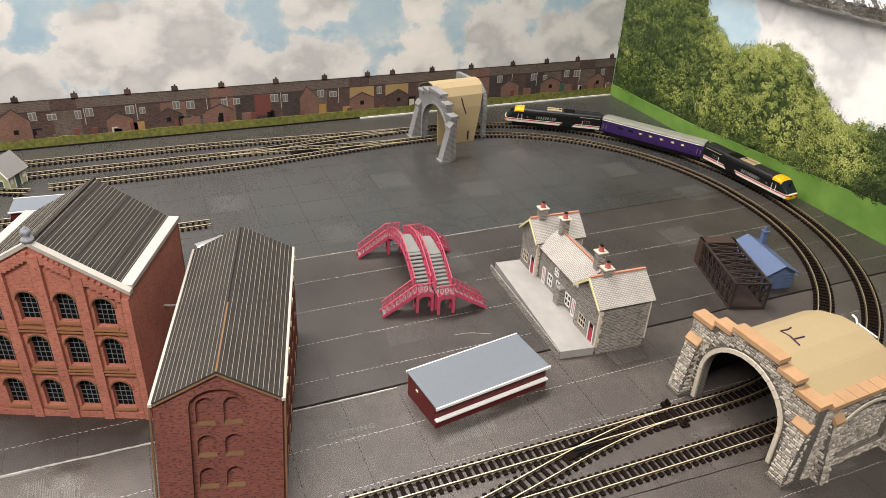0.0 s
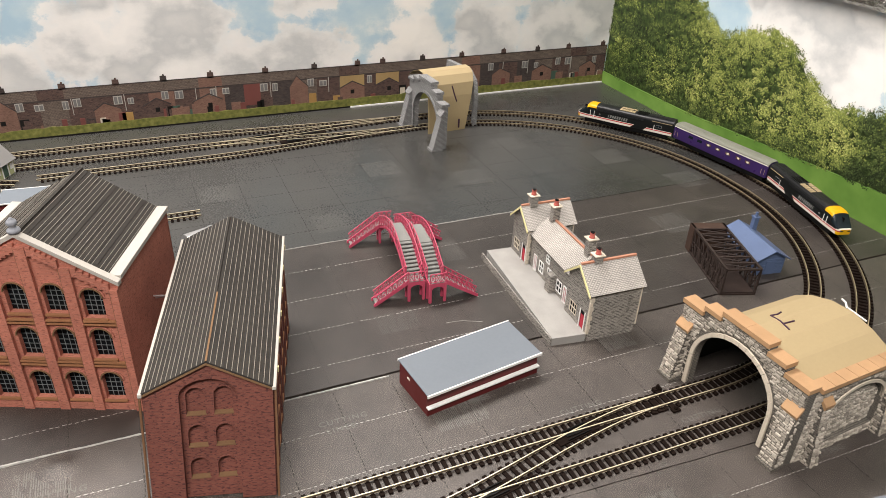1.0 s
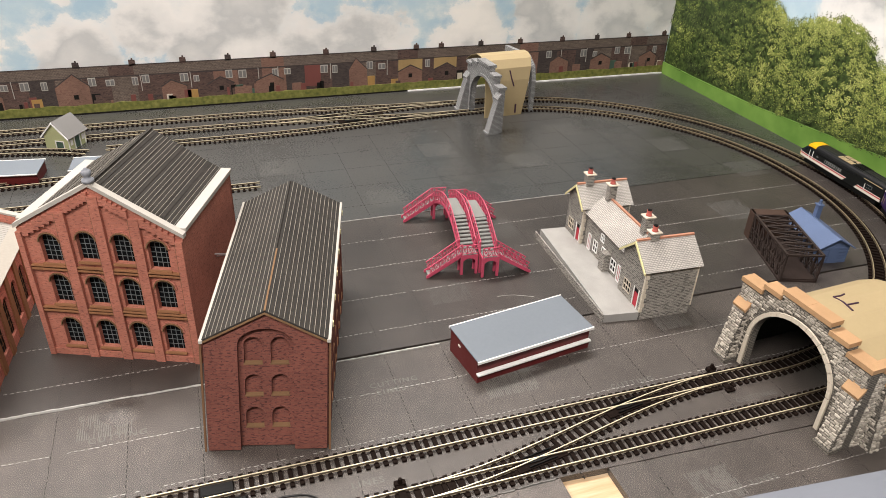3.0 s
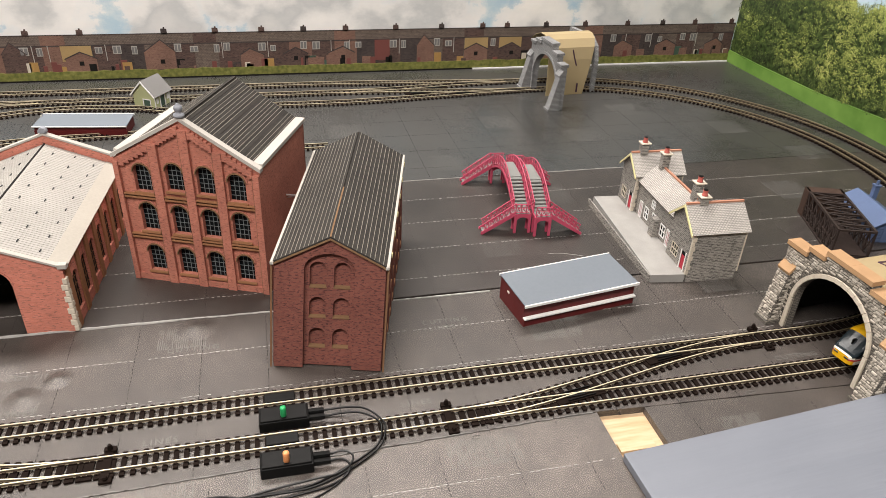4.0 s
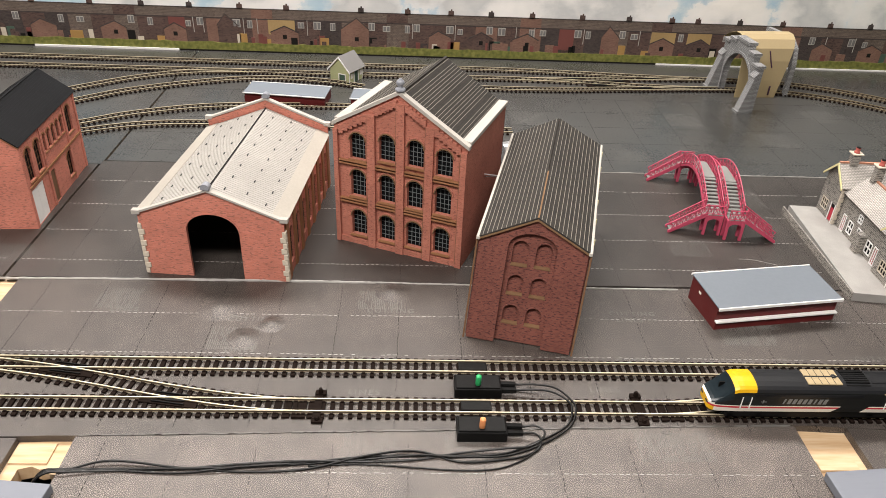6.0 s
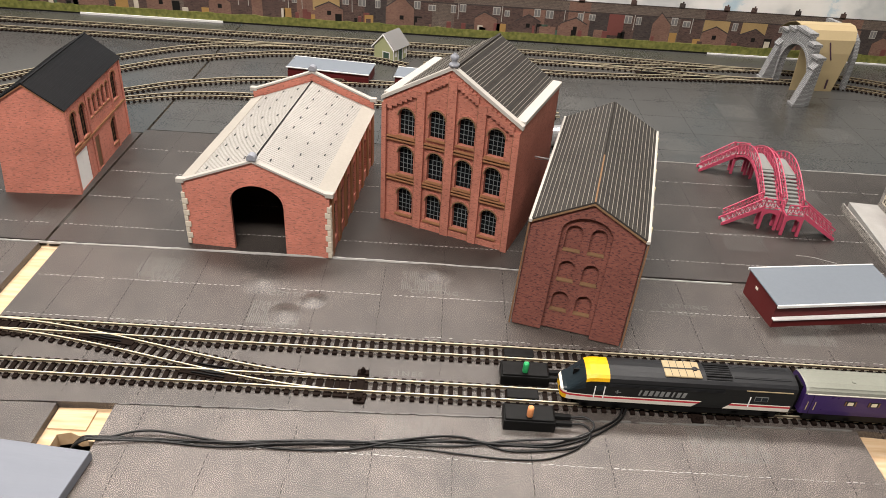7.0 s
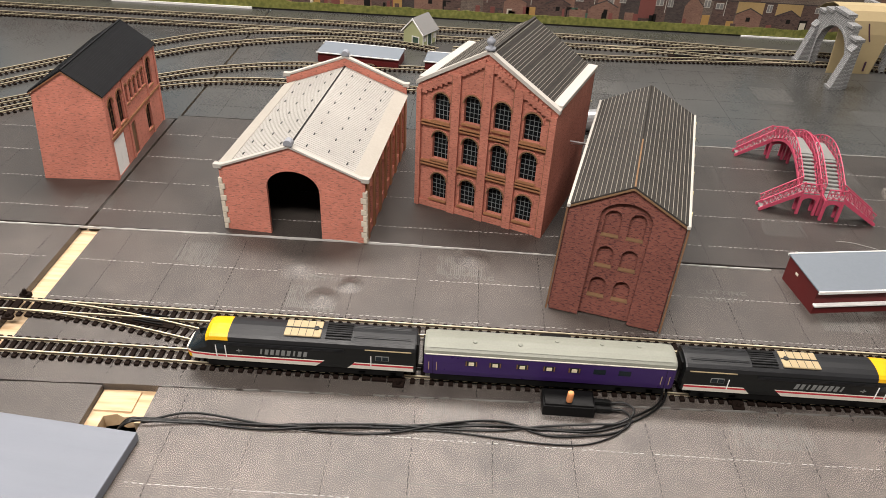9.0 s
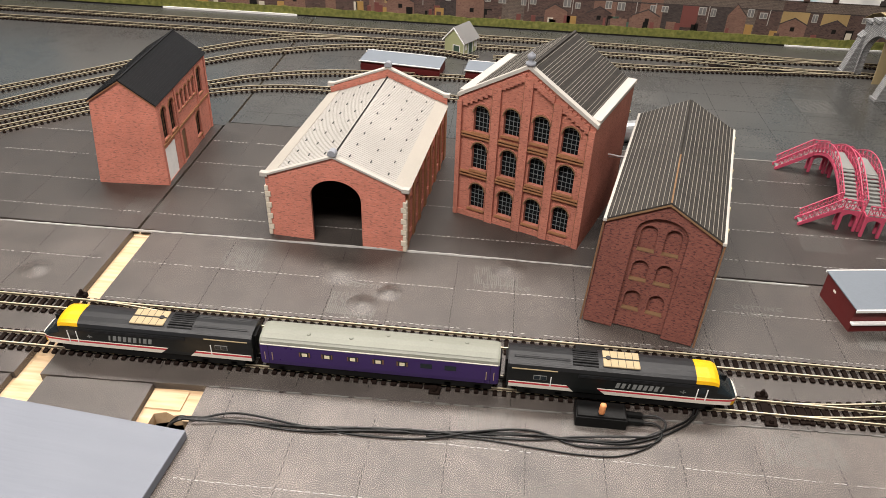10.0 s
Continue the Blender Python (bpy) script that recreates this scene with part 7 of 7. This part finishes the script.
def power_car(label):
    t = thing("power_car", Matrix.Identity(4), label, "locomotive", "train vehicles")
    h = L_LOCO / 2
    st = [(-h, 0.0112, 0.0068, 0.0366), (-h + 0.001, 0.0114, 0.0065, 0.0370)]
    for x in (-0.034, -0.030, -0.0145, -0.0085, 0.011, 0.030, 0.0475, 0.056):
        st.append((x, 0.0114, 0.0065, 0.0370))
    st += [(0.0600, 0.0113, 0.0065, 0.0364), (0.0628, 0.0111, 0.0064, 0.0343), (0.0655, 0.0109, 0.0063, 0.0298), (0.0690, 0.0107, 0.0062, 0.0246), (0.0722, 0.0104, 0.0061, 0.0204), (0.0742, 0.0099, 0.0061, 0.0182), (0.0764, 0.0088, 0.0062, 0.0168), (h, 0.0066, 0.0068, 0.0156)]
    mats = [M_TRAIN_BLACK, M_TRAIN_WHITE, M_TRAIN_RED, M_TRAIN_DARK, M_TRAIN_YELLOW, M_CAB_GLASS]

    def paint(x, k):
        if x > 0.0764:
            return (4, 2, 1, 1, 1, 1, 1, 1, 1)[k]
        if x > 0.0742:
            return (4, 2, 1, 1, 5, 5, 5, 5, 5)[k]
        striped = x > 0.0475
        if k < 3:
            if not striped:
                return 0
            return (1, 2, 1)[k]
        if x > 0.0628:
            return 5 if k >= 4 else 0
        if striped:
            return 4 if k >= 5 else 0
        return 3 if k >= 5 else 0

    shell(t, st, paint, mats, "body", "black body striped white and red with a yellow cab roof", 4)
    for s in (-1, 1):
        for mat, za, zb in ((M_TRAIN_WHITE, 0.0068, 0.0112), (M_TRAIN_RED, 0.0112, 0.0132), (M_TRAIN_WHITE, 0.0132, 0.0141)):
            ka, kb = (za - 0.0068) / 0.0073, (zb - 0.0068) / 0.0073
            for poly in ([(-0.0105 - 0.006 * ka, za), (0.0512, za), (0.0512, zb), (-0.0105 - 0.006 * kb, zb)], [(-h + 0.0015, za), (-0.0320 - 0.005 * ka, za), (-0.0320 - 0.005 * kb, zb), (-h + 0.0015, zb)]):
                bm = bmesh.new()
                prism(bm, poly, lambda u, v, q: (u, s * (0.01135 + q - (0.0004 if v < 0.007 else 0)), v), 0.0002)
                part("stripe", bm, mat, t, "white and red stripe along the flank")
    part("underframe", bevelled(-0.070, -0.0100, 0.0056, 0.064, 0.0100, 0.0120, 0.0004, 1), M_BLACK, t)
    part("fuel_tank", bevelled(-0.020, -0.0098, 0.0046, 0.020, 0.0098, 0.0072, 0.0008, 2), M_BLACK, t)
    for x in (-0.052, 0.050):
        bogie(t, x, 0.021)
    roof = part("roof_panel", bevelled(-0.0140, -0.0078, 0.0358, 0.0105, 0.0078, 0.0374, 0.0004, 1), M_TRAIN_TAN, t, "tan roof hatch panel")
    for x in (-0.009, -0.004, 0.001, 0.006):
        part("panel_joint", boxm(x - 0.00015, -0.0078, 0.0372, x + 0.00015, 0.0078, 0.0376), M_TRAIN_DARK, roof)
    part("panel_joint", boxm(-0.0140, -0.0006, 0.0372, 0.0105, 0.0006, 0.0377), M_TRAIN_DARK, roof)
    part("vent", lathe([(0.0018, 0), (0.0018, 0.0008), (0.0010, 0.0010), (0, 0.0008)], 12), M_TRAIN_DARK, roof, at=pose(-0.0105, 0, 0.0374))
    for k in range(8):
        y = -0.0084 + 0.0022 * k
        part("grille_slat", boxm(-0.0345, y, 0.0350 if abs(y + 0.0005) > 0.006 else 0.0362, -0.0172, y + 0.0010, 0.0362 if abs(y + 0.0005) > 0.006 else 0.0374), M_BLACK, t)
    for y in (-0.0098, -0.0090, -0.0079, -0.0068, -0.0055, -0.0042, 0.0042, 0.0055, 0.0068, 0.0079, 0.0090, 0.0098):
        z = 0.0336 if abs(y) > 0.0095 else 0.0344 if abs(y) > 0.0085 else 0.0351 if abs(y) > 0.0075 else 0.0356 if abs(y) > 0.006 else 0.0366
        part("roof_rib", tube([(-0.074, y, z), (-0.036, y, z)], 0.0004, 5), M_TRAIN_DARK, t)
    for y in (-0.0114, 0.0114):
        s = 1 if y > 0 else -1
        for x in (0.0562, 0.0498):
            part("handrail", tube([(x, y * 1.02, 0.0112), (x, y * 1.02, 0.0245)], 0.0004, 5), M_WHITE, t)
        part("handrail", tube([(-0.0480, y * 1.02, 0.0110), (-0.0480, y * 1.02, 0.0225)], 0.0004, 5), M_WHITE, t)
        part("cab_window", boxm(0.0508, min(y, y + s * 0.0002), 0.0195, 0.0552, max(y, y + s * 0.0002), 0.0262), M_CAB_GLASS, t)
        win = part("guard_window", boxm(-0.0600, min(y, y + s * 0.0003), 0.0180, -0.0510, max(y, y + s * 0.0003), 0.0232), M_LETTER, t)
        for k in range(2):
            part("pane", boxm(-0.0595 + 0.0044 * k, min(y, y + s * 0.0005), 0.0186, -0.0557 + 0.0044 * k, max(y, y + s * 0.0005), 0.0226), M_CAB_GLASS, win)
        part("gutter_strip", boxm(-0.075, min(y * 0.99, y * 0.99 + s * 0.0006), 0.0292, -0.044, max(y * 0.99, y * 0.99 + s * 0.0006), 0.0299), M_TRAIN_TAN, t)
        bm = bmesh.new()
        for k in range(9):
            x = 0.0262 - 0.0037 * k
            wide, slant = (0.0006 if k in (0, 6) else 0.0012), -0.0009 * s
            prism(bm, [(x - wide, 0.0168), (x + wide, 0.0168), (x + wide + slant, 0.0226), (x - wide + slant, 0.0226)], lambda u, v, q: (u, y + s * q, v), 0.0002)
        part("lettering", bm, M_LETTER, t, "row of slanted grey bars on the flank")
        part("emblem", boxm(0.0385, min(y, y + s * 0.0002), 0.0188, 0.0425, max(y, y + s * 0.0002), 0.0194), M_LETTER, t)
        part("emblem", boxm(0.0405, min(y, y + s * 0.0002), 0.0174, 0.0412, max(y, y + s * 0.0002), 0.0212), M_LETTER, t)
        for k in range(3):
            part("side_louvre", boxm(-0.030, min(y * 0.99, y * 0.99 + s * 0.0007), 0.0255 + 0.0012 * k, 0.048, max(y * 0.99, y * 0.99 + s * 0.0007), 0.0260 + 0.0012 * k), M_TRAIN_DARK, t)
        part("headlight", bevelled(0.0755, s * 0.0048 - 0.0020, 0.0116, 0.0784, s * 0.0048 + 0.0020, 0.0136, 0.0004, 1), M_CAB_GLASS, t)
    part("wiper_bar", boxm(0.0662, -0.0005, 0.0240, 0.0700, 0.0005, 0.0300), M_BLACK, t, at=Matrix.Identity(4))
    part("gangway", boxm(-h - 0.0014, -0.0055, 0.0085, -h + 0.0004, 0.0055, 0.0320), M_BLACK, t)
    part("coupling", boxm(-h - 0.0028, -0.0012, 0.0070, -h + 0.003, 0.0012, 0.0086), M_BLACK, t)
    lower(t)
    return t


def coach():
    t = thing("coach", Matrix.Identity(4), "purple railway coach with pale grey roof and window glow painted cream", "railway coach", "train vehicles")
    h = L_COACH / 2
    st = [(-h, 0.0108, 0.0070, 0.0360), (-h + 0.0015, 0.0114, 0.0065, 0.0368)] + [(x, 0.0114, 0.0065, 0.0370) for x in (-0.07, -0.03, 0.0, 0.03, 0.07)] + [(h - 0.0015, 0.0114, 0.0065, 0.0368), (h, 0.0108, 0.0070, 0.0360)]
    shell(t, st, lambda x, k: 1 if k >= 5 else 0, [M_TRAIN_PURPLE, M_TRAIN_ROOF], "body", "purple body with a pale grey roof")
    part("underframe", bevelled(-0.079, -0.0100, 0.0056, 0.079, 0.0100, 0.0120, 0.0004, 1), M_BLACK, t)
    part("battery_box", bevelled(-0.018, -0.0095, 0.0044, 0.012, 0.0095, 0.0070, 0.0005, 1), M_BLACK, t)
    for x in (-0.059, 0.059):
        bogie(t, x, 0.021)
    for s in (-1, 1):
        y = s * 0.0114
        part("cantrail", tube([(-h + 0.001, y * 0.985, 0.0299), (h - 0.001, y * 0.985, 0.0299)], 0.0005, 5), M_TRAIN_WHITE, t)
        part("roof_rib", tube([(-h + 0.003, y * 0.78, 0.0352), (h - 0.003, y * 0.78, 0.0352)], 0.0003, 5), M_TRAIN_ROOF, t)
        for k, fx in enumerate((0.19, 0.285, 0.393, 0.50, 0.60, 0.70, 0.80)):
            x = (h - fx * L_COACH)
            lit = k < 5
            win = part("window", boxm(x - 0.0040, min(y, y + s * 0.0003), 0.0190, x + 0.0040, max(y, y + s * 0.0003), 0.0242), M_TRAIN_DARK if lit else M_CAB_GLASS, t)
            # cream block painted in for the warm light behind the pane
            if lit:
                part("curtain", boxm(x - 0.0018, min(y, y + s * 0.0005), 0.0196, x + 0.0018, max(y, y + s * 0.0005), 0.0232), M_WARM_PANE, win)
                for d in (-1, 1):
                    part("frame", boxm(x + d * 0.0034 - 0.0004, min(y, y + s * 0.0005), 0.0192, x + d * 0.0034 + 0.0004, max(y, y + s * 0.0005), 0.0240), M_WINDOW_BROWN, win)
        for x in (-h + 0.006, h - 0.006):
            for dx in (-0.0026, 0.0026):
                part("door_handrail", tube([(x + dx, y * 1.02, 0.0120), (x + dx, y * 1.02, 0.0210)], 0.0003, 5), M_TRAIN_TAN, t)
            part("door_line", boxm(x - 0.0001, min(y, y + s * 0.0002), 0.0075, x + 0.0001, max(y, y + s * 0.0002), 0.0285), M_P_DARK, t)
    for x in (-0.06, -0.035, -0.005, 0.02, 0.05):
        part("roof_vent", lathe([(0.0016, 0), (0.0012, 0.0008), (0, 0.0009)], 10), M_TRAIN_ROOF, t, at=pose(x, 0.003 if x > 0 else -0.003, 0.0366))
    for s in (-1, 1):
        part("gangway", boxm(s * h - 0.0012, -0.0055, 0.0085, s * h + 0.0012, 0.0055, 0.0320), M_BLACK, t)
        part("coupling", boxm(s * h - 0.0028, -0.0012, 0.0070, s * h + 0.0028, 0.0012, 0.0086), M_BLACK, t)
    lower(t)
    return t


LINE = loop_line(R_OUT)[::-1]
LINE = [Vector((-0.2, TOP_OUT, 0))] + LINE
RUN = [0.0]
for p, q in zip(LINE, LINE[1:]):
    RUN.append(RUN[-1] + (q - p).length)


def along(s):
    """The place on the outer loop after s metres."""
    for i in range(len(LINE) - 1):
        if s <= RUN[i + 1] or i == len(LINE) - 2:
            return LINE[i] + (LINE[i + 1] - LINE[i]) * ((s - RUN[i]) / (RUN[i + 1] - RUN[i]))


# the leading nose passes x = 0.3765 on the near straight at 4.5 s; the train gathers a little speed there
SPEED_BEFORE, SPEED_AFTER = 0.1363, 0.1400
S_STRAIGHT = RUN[-2]
NOSE_45 = S_STRAIGHT + (CX - 0.3765)


def vehicle_pose(t, back, length, turned, pivot):
    """Pose of a vehicle whose front end is back metres behind the leading nose."""
    mid = NOSE_45 + (SPEED_BEFORE if t < 4.5 else SPEED_AFTER) * (t - 4.5) - back - length / 2
    a, b = along(mid + pivot), along(mid - pivot)
    c = (a + b) / 2
    ang = math.degrees(math.atan2(a.y - b.y, a.x - b.x))
    return pose(c.x, c.y, 0.0002, 0, 0, ang + (180 if turned else 0))


front_car = power_car("black power car with yellow cab leading the train")
carriage = coach()
rear_car = power_car("black power car with yellow cab at the train's tail")


def motions():
    """The train runs steadily round the outer loop."""
    for ob, back, length, turned, pivot in ((front_car, 0.0, L_LOCO, False, 0.051), (carriage, L_LOCO + GAP, L_COACH, False, 0.062), (rear_car, L_LOCO + L_COACH + 2 * GAP, L_LOCO, True, 0.051)):
        walk(ob, [(k * 0.1, vehicle_pose(k * 0.1, back, length, turned, pivot)) for k in range(101)])

    # a loose board is swung up to the layout early on and then lies still
    turns = [(0.0, -11.0), (1.0, -11.0), (2.2, -9.5), (2.8, -7.5), (3.3, -4.8), (3.5, -2.5), (3.65, 0.2), (3.8, 2.0), (4.0, 2.2), (10.0, 2.2)]
    walk(hinged_board, [(t, pose(0.2295, -0.1425, 0, 0, -3.0, a)) for t, a in turns])


motions()
